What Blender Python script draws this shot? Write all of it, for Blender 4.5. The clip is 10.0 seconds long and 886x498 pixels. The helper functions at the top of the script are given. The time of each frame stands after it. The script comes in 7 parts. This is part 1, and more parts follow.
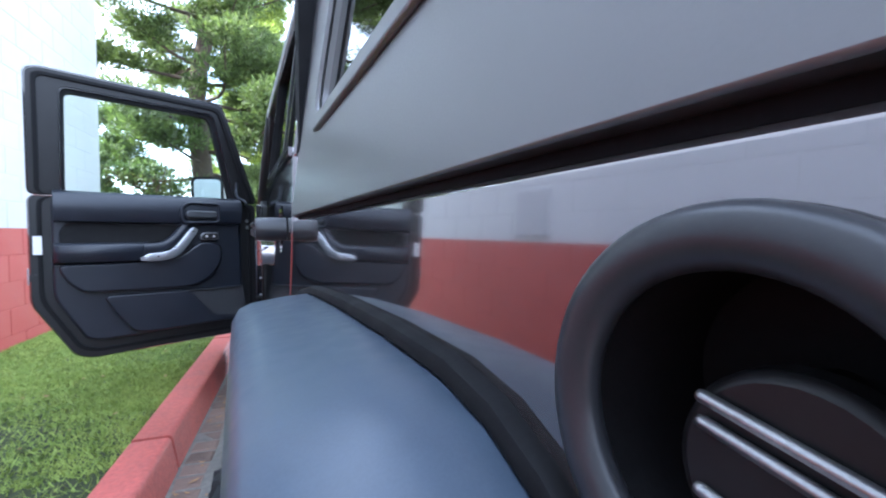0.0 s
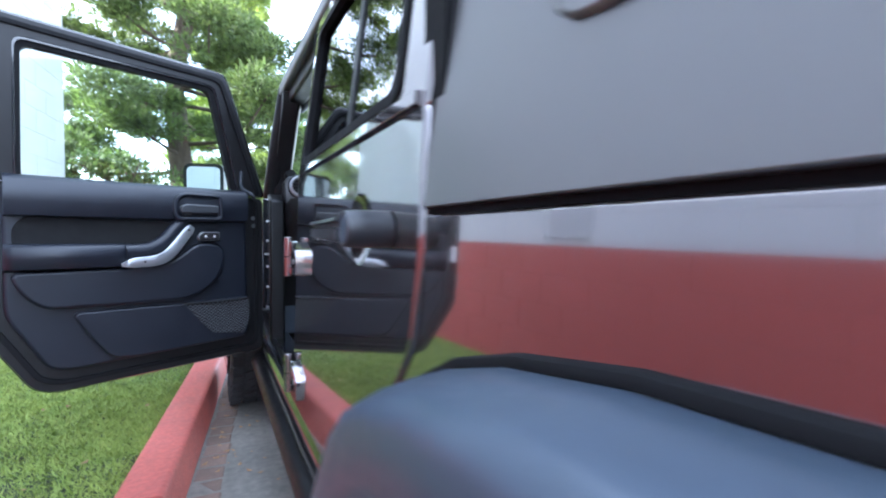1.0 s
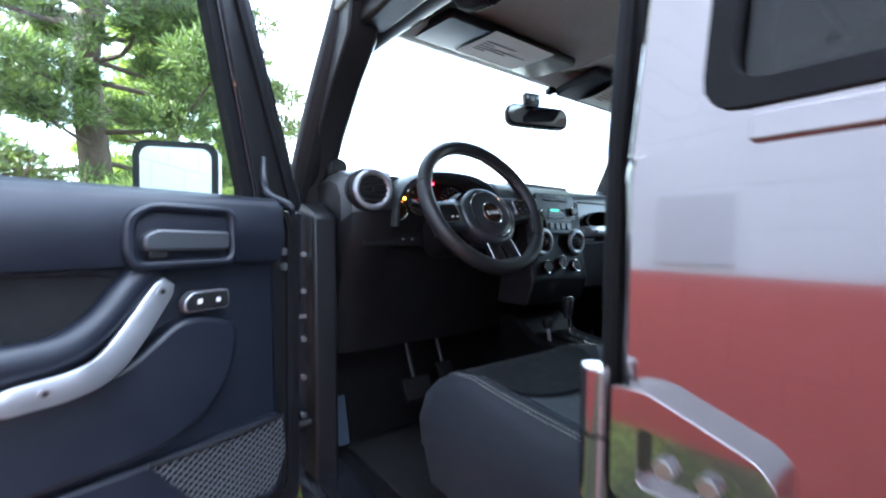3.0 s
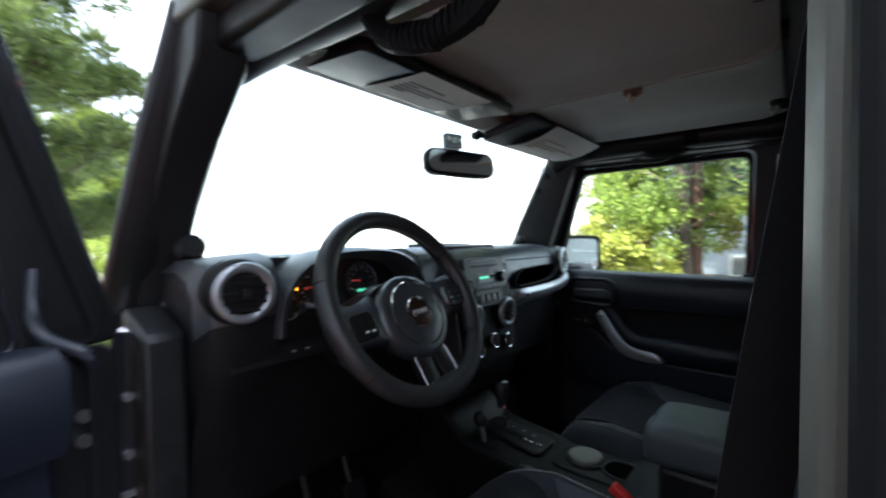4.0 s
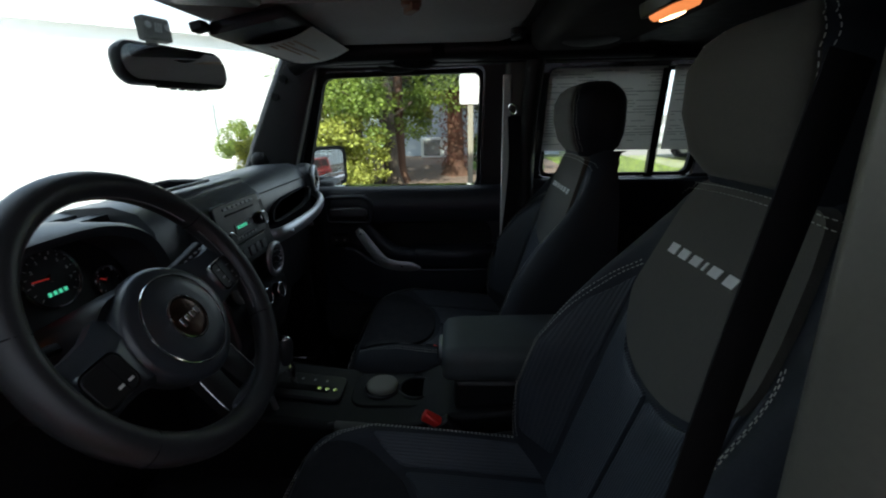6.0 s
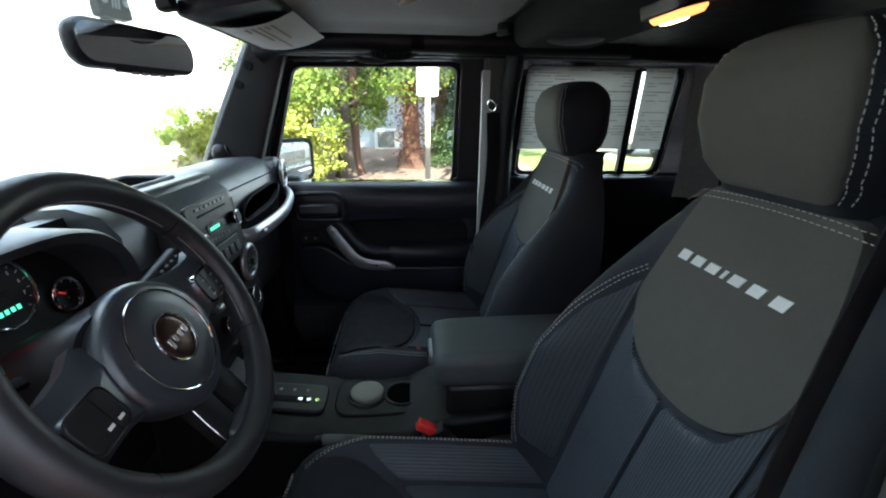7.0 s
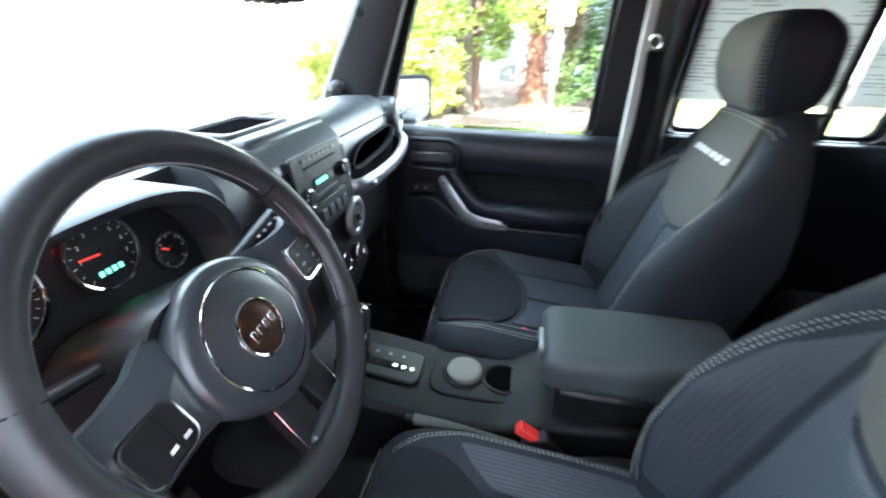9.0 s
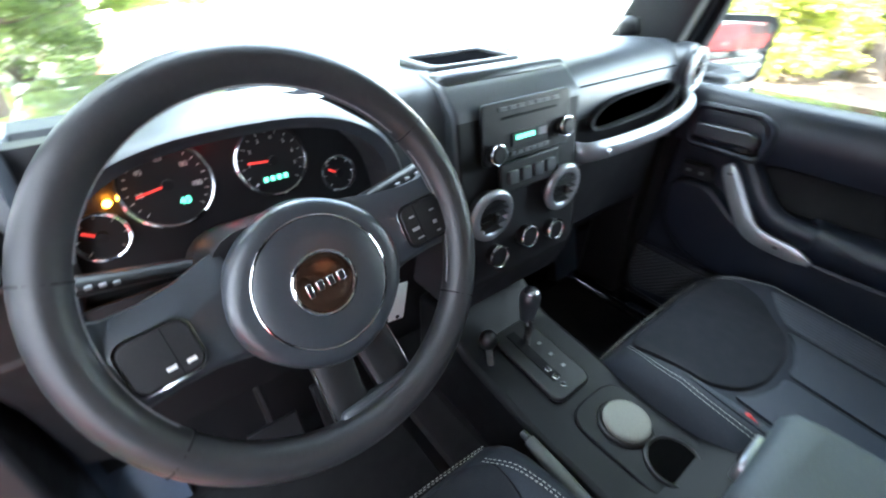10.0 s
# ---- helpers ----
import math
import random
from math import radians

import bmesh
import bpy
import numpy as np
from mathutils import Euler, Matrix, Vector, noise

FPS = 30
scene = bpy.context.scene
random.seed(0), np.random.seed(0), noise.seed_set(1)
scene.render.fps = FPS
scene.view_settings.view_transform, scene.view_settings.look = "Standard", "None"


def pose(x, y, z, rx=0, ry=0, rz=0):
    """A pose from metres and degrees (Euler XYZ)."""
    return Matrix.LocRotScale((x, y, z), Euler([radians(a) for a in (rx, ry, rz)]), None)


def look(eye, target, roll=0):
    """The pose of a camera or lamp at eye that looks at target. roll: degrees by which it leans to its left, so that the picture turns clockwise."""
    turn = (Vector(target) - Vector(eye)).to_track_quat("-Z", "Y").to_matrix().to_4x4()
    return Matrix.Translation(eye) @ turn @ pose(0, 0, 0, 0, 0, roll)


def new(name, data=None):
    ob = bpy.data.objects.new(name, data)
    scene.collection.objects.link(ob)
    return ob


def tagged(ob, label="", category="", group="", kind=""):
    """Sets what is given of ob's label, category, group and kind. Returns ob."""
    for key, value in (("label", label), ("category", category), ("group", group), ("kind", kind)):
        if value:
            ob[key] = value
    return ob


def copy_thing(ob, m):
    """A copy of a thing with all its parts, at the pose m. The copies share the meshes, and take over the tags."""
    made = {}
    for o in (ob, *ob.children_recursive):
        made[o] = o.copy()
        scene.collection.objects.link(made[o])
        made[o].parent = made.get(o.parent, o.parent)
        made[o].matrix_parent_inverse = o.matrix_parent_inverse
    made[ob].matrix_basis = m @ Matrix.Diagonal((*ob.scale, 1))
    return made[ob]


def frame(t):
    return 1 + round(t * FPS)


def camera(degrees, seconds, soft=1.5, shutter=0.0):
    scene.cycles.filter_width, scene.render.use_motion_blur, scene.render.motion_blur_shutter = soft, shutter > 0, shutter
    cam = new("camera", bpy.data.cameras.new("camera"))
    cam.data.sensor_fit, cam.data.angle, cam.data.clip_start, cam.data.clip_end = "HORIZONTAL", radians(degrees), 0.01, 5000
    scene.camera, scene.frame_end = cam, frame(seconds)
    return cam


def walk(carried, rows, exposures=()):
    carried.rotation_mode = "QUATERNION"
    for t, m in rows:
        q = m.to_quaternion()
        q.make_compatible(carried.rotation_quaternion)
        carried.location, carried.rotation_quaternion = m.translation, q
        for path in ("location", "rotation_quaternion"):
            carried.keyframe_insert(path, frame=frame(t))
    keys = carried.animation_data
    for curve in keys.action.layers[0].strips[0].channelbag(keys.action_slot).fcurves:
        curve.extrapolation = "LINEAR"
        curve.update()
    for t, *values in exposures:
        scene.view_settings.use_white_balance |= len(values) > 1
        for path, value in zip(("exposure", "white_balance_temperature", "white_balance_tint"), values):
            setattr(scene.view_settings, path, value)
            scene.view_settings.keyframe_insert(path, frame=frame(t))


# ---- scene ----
cam = camera(92.2, 10.0, 2.0, 0.5)
PATH = [
    (0, (-0.895, 0.145, 1.029), (-0.025, 1.944, 0.951), 0.1),
    (0.4, (-0.892, 0.269, 1.018), (0.053, 2.03, 0.942), -0.0),
    (0.5, (-0.894, 0.359, 1.01), (0.066, 2.112, 0.937), 0.0),
    (0.8, (-0.956, 0.535, 1.013), (0.01, 2.286, 1.004), 3.1),
    (1, (-1.022, 0.632, 1.031), (-0.06, 2.384, 0.958), 0.7),
    (1.2, (-1.088, 0.742, 1.035), (-0.105, 2.481, 0.929), 0.3),
    (1.5, (-1.099, 0.969, 1.027), (-0.156, 2.727, 0.887), 0.3),
    (2, (-1.129, 1.258, 1.032), (-0.134, 2.991, 0.95), 1.2),
    (2.2, (-1.229, 1.384, 1.041), (-0.075, 3.015, 0.955), 1.0),
    (3.3, (-1.087, 1.874, 1.188), (0.15, 3.445, 1.174), -0.1),
    (3.5, (-1.046, 1.932, 1.239), (0.251, 3.454, 1.273), -0.5),
    (4, (-0.98, 2.031, 1.339), (0.568, 3.296, 1.284), -0.2),
    (4.5, (-0.974, 2.103, 1.4), (0.872, 2.848, 1.201), -0.3),
    (5, (-0.957, 2.159, 1.425), (0.96, 2.535, 0.994), 1.2),
    (5.5, (-0.919, 2.185, 1.44), (0.988, 2.454, 0.898), 1.5),
    (6, (-0.887, 2.224, 1.45), (1.023, 2.294, 0.862), -1.1),
    (7.5, (-0.84, 2.345, 1.464), (1.046, 2.141, 0.831), 1.6),
    (8, (-0.839, 2.369, 1.465), (1.039, 2.136, 0.818), 1.7),
    (8.5, (-0.797, 2.38, 1.466), (1.05, 2.28, 0.704), 2.3),
    (8.8, (-0.738, 2.355, 1.463), (1.057, 2.515, 0.596), 1.6),
    (9, (-0.687, 2.346, 1.474), (1.074, 2.663, 0.581), 1.5),
    (9.5, (-0.576, 2.309, 1.46), (0.889, 3.201, 0.432), -1.2),
    (10, (-0.473, 2.274, 1.454), (0.561, 3.567, 0.332), 0.8),
]
EXPOSURES = [(0.0, 2.88, 5650, 10), (1.0, 3.12, 5650, 10), (2.2, 3.45, 5650, 10), (3.5, 3.8, 6100, 10), (4.0, 2.72, 6400, 10), (4.5, 1.5, 6500, 10), (5.0, 0.95, 6500, 10), (5.5, 0.82, 6500, 10), (6.2, 2.0, 6500, 10), (7.5, 3.75, 6500, 10), (8.5, 4.65, 6450, 10), (10.0, 5.18, 6400, 10)]
walk(cam, [(t, look(eye, target, roll)) for t, eye, target, roll in PATH], EXPOSURES)

# ---- light ----
world = bpy.data.worlds.new("sky")
scene.world = world
world.use_nodes = True
SUN_DIR = Vector((-0.76, 0.22, 0.60)).normalized()
sky = world.node_tree.nodes.new("ShaderNodeTexSky")
sky.sky_type = "NISHITA"
sky.sun_disc = False
sky.sun_elevation = math.asin(SUN_DIR.z)
sky.sun_rotation = math.atan2(SUN_DIR.x, SUN_DIR.y)
sky.air_density, sky.dust_density = 1.0, 2.0
back = world.node_tree.nodes["Background"]
back.inputs["Strength"].default_value = 0.15
# broken white cloud over the blue
wt = world.node_tree
wco = wt.nodes.new("ShaderNodeTexCoord")
cloud = wt.nodes.new("ShaderNodeTexNoise")
cloud.inputs["Scale"].default_value, cloud.inputs["Detail"].default_value, cloud.inputs["Roughness"].default_value = 2.6, 7, 0.55
wt.links.new(wco.outputs["Generated"], cloud.inputs["Vector"])
cover = wt.nodes.new("ShaderNodeMapRange")
cover.inputs[1].default_value, cover.inputs[2].default_value, cover.inputs[4].default_value = 0.36, 0.55, 0.95
wt.links.new(cloud.outputs["Fac"], cover.inputs[0])
wmix = wt.nodes.new("ShaderNodeMix")
wmix.data_type = "RGBA"
wmix.inputs[7].default_value = (5.4, 6.0, 7.0, 1)
wt.links.new(cover.outputs[0], wmix.inputs[0])
wt.links.new(sky.outputs["Color"], wmix.inputs[6])
wt.links.new(wmix.outputs[2], back.inputs["Color"])
sun = new("sun", bpy.data.lights.new("sun", "SUN"))
sun.data.energy, sun.data.angle, sun.data.color = 4.6, radians(0.5), (1.0, 0.95, 0.86)
sun.matrix_world = look((0, 0, 30), Vector((0, 0, 30)) - SUN_DIR)


# ---- materials ----
def mat(name, color, rough=0.5, metal=0.0, coat=0.0, vary=0.15, scale=8.0, bump=0.0, bump_scale=200.0, spec=0.5,
        second=None, emit=0.0, piece=False, stretch=None, coat_rough=0.03, sheen=0.0):
    m = bpy.data.materials.new(name)
    m.use_nodes = True
    nt = m.node_tree
    b = nt.nodes["Principled BSDF"]
    co = nt.nodes.new("ShaderNodeTexCoord")
    src = co.outputs["Object"]
    if stretch:
        mp = nt.nodes.new("ShaderNodeMapping")
        mp.inputs["Scale"].default_value = stretch
        nt.links.new(src, mp.inputs["Vector"])
        src = mp.outputs["Vector"]
    n1 = nt.nodes.new("ShaderNodeTexNoise")
    n1.inputs["Scale"].default_value, n1.inputs["Detail"].default_value = scale, 6
    nt.links.new(src, n1.inputs["Vector"])
    n2 = nt.nodes.new("ShaderNodeTexNoise")
    n2.inputs["Scale"].default_value, n2.inputs["Detail"].default_value = scale * 11, 3
    nt.links.new(src, n2.inputs["Vector"])
    add = nt.nodes.new("ShaderNodeMath")
    add.operation = "ADD"
    nt.links.new(n1.outputs["Fac"], add.inputs[0])
    nt.links.new(n2.outputs["Fac"], add.inputs[1])
    fac = add.outputs[0]
    if piece:
        info = nt.nodes.new("ShaderNodeObjectInfo")
        pm = nt.nodes.new("ShaderNodeMath")
        pm.operation = "MULTIPLY_ADD"
        pm.inputs[1].default_value = 0.7
        nt.links.new(info.outputs["Random"], pm.inputs[0])
        nt.links.new(fac, pm.inputs[2])
        fac = pm.outputs[0]
    rg = nt.nodes.new("ShaderNodeMapRange")
    rg.inputs[1].default_value, rg.inputs[2].default_value = (0.65, 1.35) if not piece else (0.8, 1.9)
    nt.links.new(fac, rg.inputs[0])
    mix = nt.nodes.new("ShaderNodeMix")
    mix.data_type = "RGBA"
    c = Vector(color)
    lo = c * (1 - vary) if second is None else Vector(second)
    hi = c * (1 + vary) if second is None else c
    mix.inputs[6].default_value = (*lo, 1)
    mix.inputs[7].default_value = (*hi, 1)
    nt.links.new(rg.outputs[0], mix.inputs[0])
    nt.links.new(mix.outputs[2], b.inputs["Base Color"])
    rr = nt.nodes.new("ShaderNodeMapRange")
    rr.inputs[1].default_value, rr.inputs[2].default_value = 0.3, 0.7
    rr.inputs[3].default_value, rr.inputs[4].default_value = max(0.0, rough * 0.88), min(1.0, rough * 1.12)
    nt.links.new(n1.outputs["Fac"], rr.inputs[0])
    nt.links.new(rr.outputs[0], b.inputs["Roughness"])
    b.inputs["Metallic"].default_value = metal
    b.inputs["Specular IOR Level"].default_value = spec
    b.inputs["Coat Weight"].default_value = coat
    b.inputs["Coat Roughness"].default_value = coat_rough
    b.inputs["Sheen Weight"].default_value = sheen
    if bump:
        nb = nt.nodes.new("ShaderNodeTexNoise")
        nb.inputs["Scale"].default_value, nb.inputs["Detail"].default_value = bump_scale, 4
        nt.links.new(src, nb.inputs["Vector"])
        bp = nt.nodes.new("ShaderNodeBump")
        bp.inputs["Strength"].default_value, bp.inputs["Distance"].default_value = bump, 0.5 / bump_scale
        nt.links.new(nb.outputs["Fac"], bp.inputs["Height"])
        nt.links.new(bp.outputs["Normal"], b.inputs["Normal"])
    if emit:
        b.inputs["Emission Color"].default_value = (*color, 1)
        b.inputs["Emission Strength"].default_value = emit
    return m


def glass_mat(name, tint=(0.9, 0.95, 0.93), mirror=0.08):
    """Thin pane: clear, with a weak reflection."""
    m = bpy.data.materials.new(name)
    m.use_nodes = True
    nt = m.node_tree
    nt.nodes.remove(nt.nodes["Principled BSDF"])
    tr = nt.nodes.new("ShaderNodeBsdfTransparent")
    tr.inputs["Color"].default_value = (*tint, 1)
    gl = nt.nodes.new("ShaderNodeBsdfGlossy")
    gl.inputs["Roughness"].default_value = 0.0
    lw = nt.nodes.new("ShaderNodeLayerWeight")
    lw.inputs["Blend"].default_value = 0.5
    pw = nt.nodes.new("ShaderNodeMath")
    pw.operation, pw.inputs[1].default_value = "POWER", 4.0
    nt.links.new(lw.outputs["Facing"], pw.inputs[0])
    fr = nt.nodes.new("ShaderNodeMath")
    fr.operation, fr.inputs[1].default_value, fr.inputs[2].default_value = "MULTIPLY_ADD", 1.0 - mirror / 2, mirror / 2
    nt.links.new(pw.outputs[0], fr.inputs[0])
    mx = nt.nodes.new("ShaderNodeMixShader")
    nt.links.new(fr.outputs[0], mx.inputs[0])
    nt.links.new(tr.outputs[0], mx.inputs[1])
    nt.links.new(gl.outputs[0], mx.inputs[2])
    nt.links.new(mx.outputs[0], nt.nodes["Material Output"].inputs["Surface"])
    return m


PAINT = mat("metallic grey car paint", (0.27, 0.243, 0.246), 0.08, 0.92, 1.0, 0.04, 900, spec=0.5)
PAINT.node_tree.nodes["Principled BSDF"].inputs["Coat IOR"].default_value = 1.75
GLOSSB = mat("glossy dark paint", (0.014, 0.015, 0.019), 0.14, 0, 1.0, 0.15, 40, spec=0.5)
TOP = mat("hardtop paint", (0.20, 0.195, 0.197), 0.40, 0.85, 0.2, 0.05, 600, coat_rough=0.3)
FLARE = mat("satin flare plastic", (0.062, 0.083, 0.115), 0.36, 0, 0, 0.1, 60, 0.05, 900)
DARKFLARE = mat("dark satin plastic", (0.028, 0.029, 0.033), 0.34, 0, 0, 0.1, 60, 0.05, 900)
BLACK = mat("black plastic", (0.010, 0.010, 0.011), 0.42, 0, 0, 0.2, 30, 0.12, 1400, spec=0.4)
DASHM = mat("grained dash plastic", (0.034, 0.038, 0.044), 0.40, 0, 0, 0.15, 20, 0.2, 900, spec=0.8)
RUBBER = mat("black rubber", (0.007, 0.007, 0.008), 0.75, 0, 0, 0.25, 25, 0.2, 500, spec=0.2)
TYREM = mat("tyre rubber", (0.02, 0.02, 0.021), 0.85, 0, 0, 0.35, 12, 0.4, 250)
TRIM = mat("door trim vinyl", (0.0085, 0.0112, 0.019), 0.42, 0, 0, 0.15, 15, 0.25, 1100)
SPOKEM = mat("satin black wheel plastic", (0.032, 0.038, 0.046), 0.33, 0, 0, 0.12, 20, 0.2, 1200, spec=1.0)
RIMLEATHER = mat("smooth rim leather", (0.026, 0.027, 0.029), 0.38, 0, 0, 0.15, 18, 0.3, 900, spec=0.6)
LEATHER = mat("black leather", (0.024, 0.026, 0.031), 0.44, 0, 0, 0.2, 15, 0.3, 700, spec=0.7)
SEATSIDE = mat("black seat bolster cloth", (0.0155, 0.019, 0.0265), 0.7, 0, 0, 0.25, 30, 0.45, 1300, spec=0.35, sheen=0.02)
FABRIC = mat("charcoal seat cloth", (0.010, 0.011, 0.0145), 0.9, 0, 0, 0.3, 40, 0.5, 1500, spec=0.3, sheen=0.03)
PANELC = mat("grey seat panel cloth", (0.086, 0.081, 0.071), 0.92, 0, 0, 0.16, 60, 0.6, 1800, sheen=0.05)


def rib_mat(name, line):
    """Cloth with fine broken ribs running up the seat."""
    m = mat(name, (0.028, 0.035, 0.048), 0.55, 0, 0, 0.3, 30)
    nt = m.node_tree
    b = nt.nodes["Principled BSDF"]
    co = nt.nodes.new("ShaderNodeTexCoord")
    wv = nt.nodes.new("ShaderNodeTexWave")
    wv.bands_direction = "X"
    wv.inputs["Scale"].default_value = 62.0
    wv.inputs["Distortion"].default_value = 0.9
    wv.inputs["Detail Scale"].default_value = 0.6
    nt.links.new(co.outputs["Object"], wv.inputs["Vector"])
    old = b.inputs["Base Color"].links[0].from_socket
    mx = nt.nodes.new("ShaderNodeMix")
    mx.data_type = "RGBA"
    mx.inputs[7].default_value = (*line, 1)
    pw = nt.nodes.new("ShaderNodeMath")
    pw.operation, pw.inputs[1].default_value = "POWER", 3.0
    nt.links.new(wv.outputs["Fac"], pw.inputs[0])
    nt.links.new(pw.outputs[0], mx.inputs[0])
    nt.links.new(old, mx.inputs[6])
    nt.links.new(mx.outputs[2], b.inputs["Base Color"])
    bp = nt.nodes.new("ShaderNodeBump")
    bp.inputs["Strength"].default_value, bp.inputs["Distance"].default_value = 0.6, 0.0012
    nt.links.new(wv.outputs["Fac"], bp.inputs["Height"])
    nt.links.new(bp.outputs["Normal"], b.inputs["Normal"])
    return m


RIBC = rib_mat("ribbed seat cloth", (0.085, 0.094, 0.108))
RIBW = rib_mat("ribbed bolster cloth", (0.045, 0.051, 0.062))
STITCH = mat("pale stitching thread", (0.55, 0.54, 0.50), 0.8, 0, 0, 0.1, 40)
SILVER = mat("satin silver trim", (0.40, 0.41, 0.43), 0.33, 0.75, 0, 0.06, 30)
CHROME = mat("chrome", (0.85, 0.85, 0.86), 0.07, 1.0, 0, 0.03, 20)
STEEL = mat("dull steel", (0.42, 0.42, 0.43), 0.35, 0.9, 0, 0.2, 60)
MIRROR = mat("mirror glass", (0.9, 0.91, 0.92), 0.0, 1.0, 0, 0.0, 5)
WHITE = mat("white print", (0.8, 0.8, 0.79), 0.7, 0, 0, 0.04, 30)
PAPER = mat("white paper", (0.74, 0.73, 0.70), 0.9, 0, 0, 0.06, 6)
GREYPRINT = mat("grey print", (0.28, 0.28, 0.29), 0.9, 0, 0, 0.2, 12)
HEADLINER = mat("grey headliner", (0.50, 0.50, 0.485), 0.95, 0, 0, 0.08, 10, 0.3, 900)
# near-black copy of the dash plastic: shade under the dash put into colour
SHADEDASH = mat("shade-darkened dash plastic", (0.007, 0.007, 0.008), 0.55, 0, 0, 0.15, 20, 0.2, 900, spec=0.3)
CARPET = mat("black carpet", (0.005, 0.005, 0.0055), 0.98, 0, 0, 0.4, 40, 0.6, 700)
RED = mat("red plastic", (0.72, 0.035, 0.03), 0.4, 0, 0, 0.08, 20)
LIDM = mat("grey rubber lid", (0.19, 0.19, 0.165), 0.7, 0, 0, 0.1, 30, 0.1, 800)
GLASS = glass_mat("window glass")
TINT = glass_mat("tinted window glass", (0.30, 0.31, 0.31))
GAUGE = mat("gauge face", (0.012, 0.012, 0.013), 0.35, 0, 0, 0.1, 30)
GREEN_LED = mat("green display", (0.10, 0.85, 0.50), 0.5, emit=0.22)
RED_LED = mat("red indicator", (1.0, 0.03, 0.05), 0.5, emit=2.5)
AMBER_LED = mat("amber indicator", (1.0, 0.32, 0.02), 0.5, emit=2.5)
DOME = mat("warm dome lens", (1.0, 0.30, 0.09), 0.4, emit=0.32)
BULB = mat("lamp bulb glow", (1.0, 0.66, 0.36), 0.4, emit=2.2)
ASPHALT = mat("asphalt", (0.205, 0.19, 0.168), 0.9, 0, 0, 0.3, 3.0, 0.8, 160)
GRASSM = mat("grass blades", (0.34, 0.41, 0.09), 0.75, 0, 0, 0.4, 1.2, second=(0.16, 0.25, 0.045))
SOIL = mat("lawn soil", (0.05, 0.068, 0.022), 0.95, 0, 0, 0.4, 6, 0.8, 90, second=(0.026, 0.030, 0.013))
KERBRED = mat("worn red kerb paint", (0.66, 0.16, 0.13), 0.5, 0, 0, 0.3, 5, 0.5, 90, second=(0.40, 0.10, 0.085))
WALLRED = mat("red wall paint", (0.37, 0.060, 0.047), 0.6, 0, 0, 0.05, 2.5, 0.35, 110, piece=True)
WALLWHITE = mat("white wall paint", (0.475, 0.472, 0.474), 0.65, 0, 0, 0.018, 2.0, 0.35, 110, piece=True)
MORTAR_R = mat("red painted joint", (0.34, 0.056, 0.044), 0.8, 0, 0, 0.1, 5)
MORTAR_W = mat("white painted joint", (0.50, 0.497, 0.498), 0.8, 0, 0, 0.03, 5)
BRICKM = mat("dirty edging brick", (0.21, 0.145, 0.115), 0.92, 0, 0, 0.35, 14, 0.8, 120, piece=True)
BARK = mat("grey brown bark", (0.075, 0.055, 0.04), 0.95, 0, 0, 0.4, 6, 1.0, 40, stretch=(1, 1, 0.25))
REDBARK = mat("red brown bark", (0.105, 0.05, 0.029), 0.95, 0, 0, 0.55, 7, 1.0, 35, stretch=(1, 1, 0.16), second=(0.07, 0.035, 0.022))
CHIPS = mat("bark chip ground", (0.19, 0.13, 0.10), 0.95, 0, 0, 0.4, 8, 1.0, 60, second=(0.08, 0.055, 0.04))
CLAD = mat("white metal cladding", (0.82, 0.83, 0.84), 0.5, 0, 0, 0.05, 1.5)
CONCRETE = mat("pale concrete", (0.58, 0.56, 0.53), 0.85, 0, 0, 0.12, 1.2, 0.5, 60)


def leaf_mat(name, a, b):
    m = mat(name, a, 0.6, 0, 0, 0.3, 0.8, second=b)
    nt = m.node_tree
    p = nt.nodes["Principled BSDF"]
    geo = nt.nodes.new("ShaderNodeNewGeometry")
    hue = nt.nodes.new("ShaderNodeHueSaturation")
    rg = nt.nodes.new("ShaderNodeMapRange")
    rg.inputs[3].default_value, rg.inputs[4].default_value = 0.55, 1.5
    nt.links.new(geo.outputs["Random Per Island"], rg.inputs[0])
    nt.links.new(rg.outputs[0], hue.inputs["Value"])
    src = p.inputs["Base Color"].links[0].from_socket
    nt.links.new(src, hue.inputs["Color"])
    nt.links.new(hue.outputs[0], p.inputs["Base Color"])
    tl = nt.nodes.new("ShaderNodeBsdfTranslucent")
    nt.links.new(hue.outputs[0], tl.inputs["Color"])
    mx = nt.nodes.new("ShaderNodeMixShader")
    mx.inputs[0].default_value = 0.4
    nt.links.new(p.outputs[0], mx.inputs[1])
    nt.links.new(tl.outputs[0], mx.inputs[2])
    nt.links.new(mx.outputs[0], nt.nodes["Material Output"].inputs["Surface"])
    return m


def sheet_mat(name, color):
    """Paper that lets light through."""
    m = mat(name, color, 0.9, 0, 0, 0.06, 6)
    nt = m.node_tree
    p = nt.nodes["Principled BSDF"]
    tl = nt.nodes.new("ShaderNodeBsdfTranslucent")
    tl.inputs["Color"].default_value = (*color, 1)
    mx = nt.nodes.new("ShaderNodeMixShader")
    mx.inputs[0].default_value = 0.34
    nt.links.new(p.outputs[0], mx.inputs[1])
    nt.links.new(tl.outputs[0], mx.inputs[2])
    nt.links.new(mx.outputs[0], nt.nodes["Material Output"].inputs["Surface"])
    return m


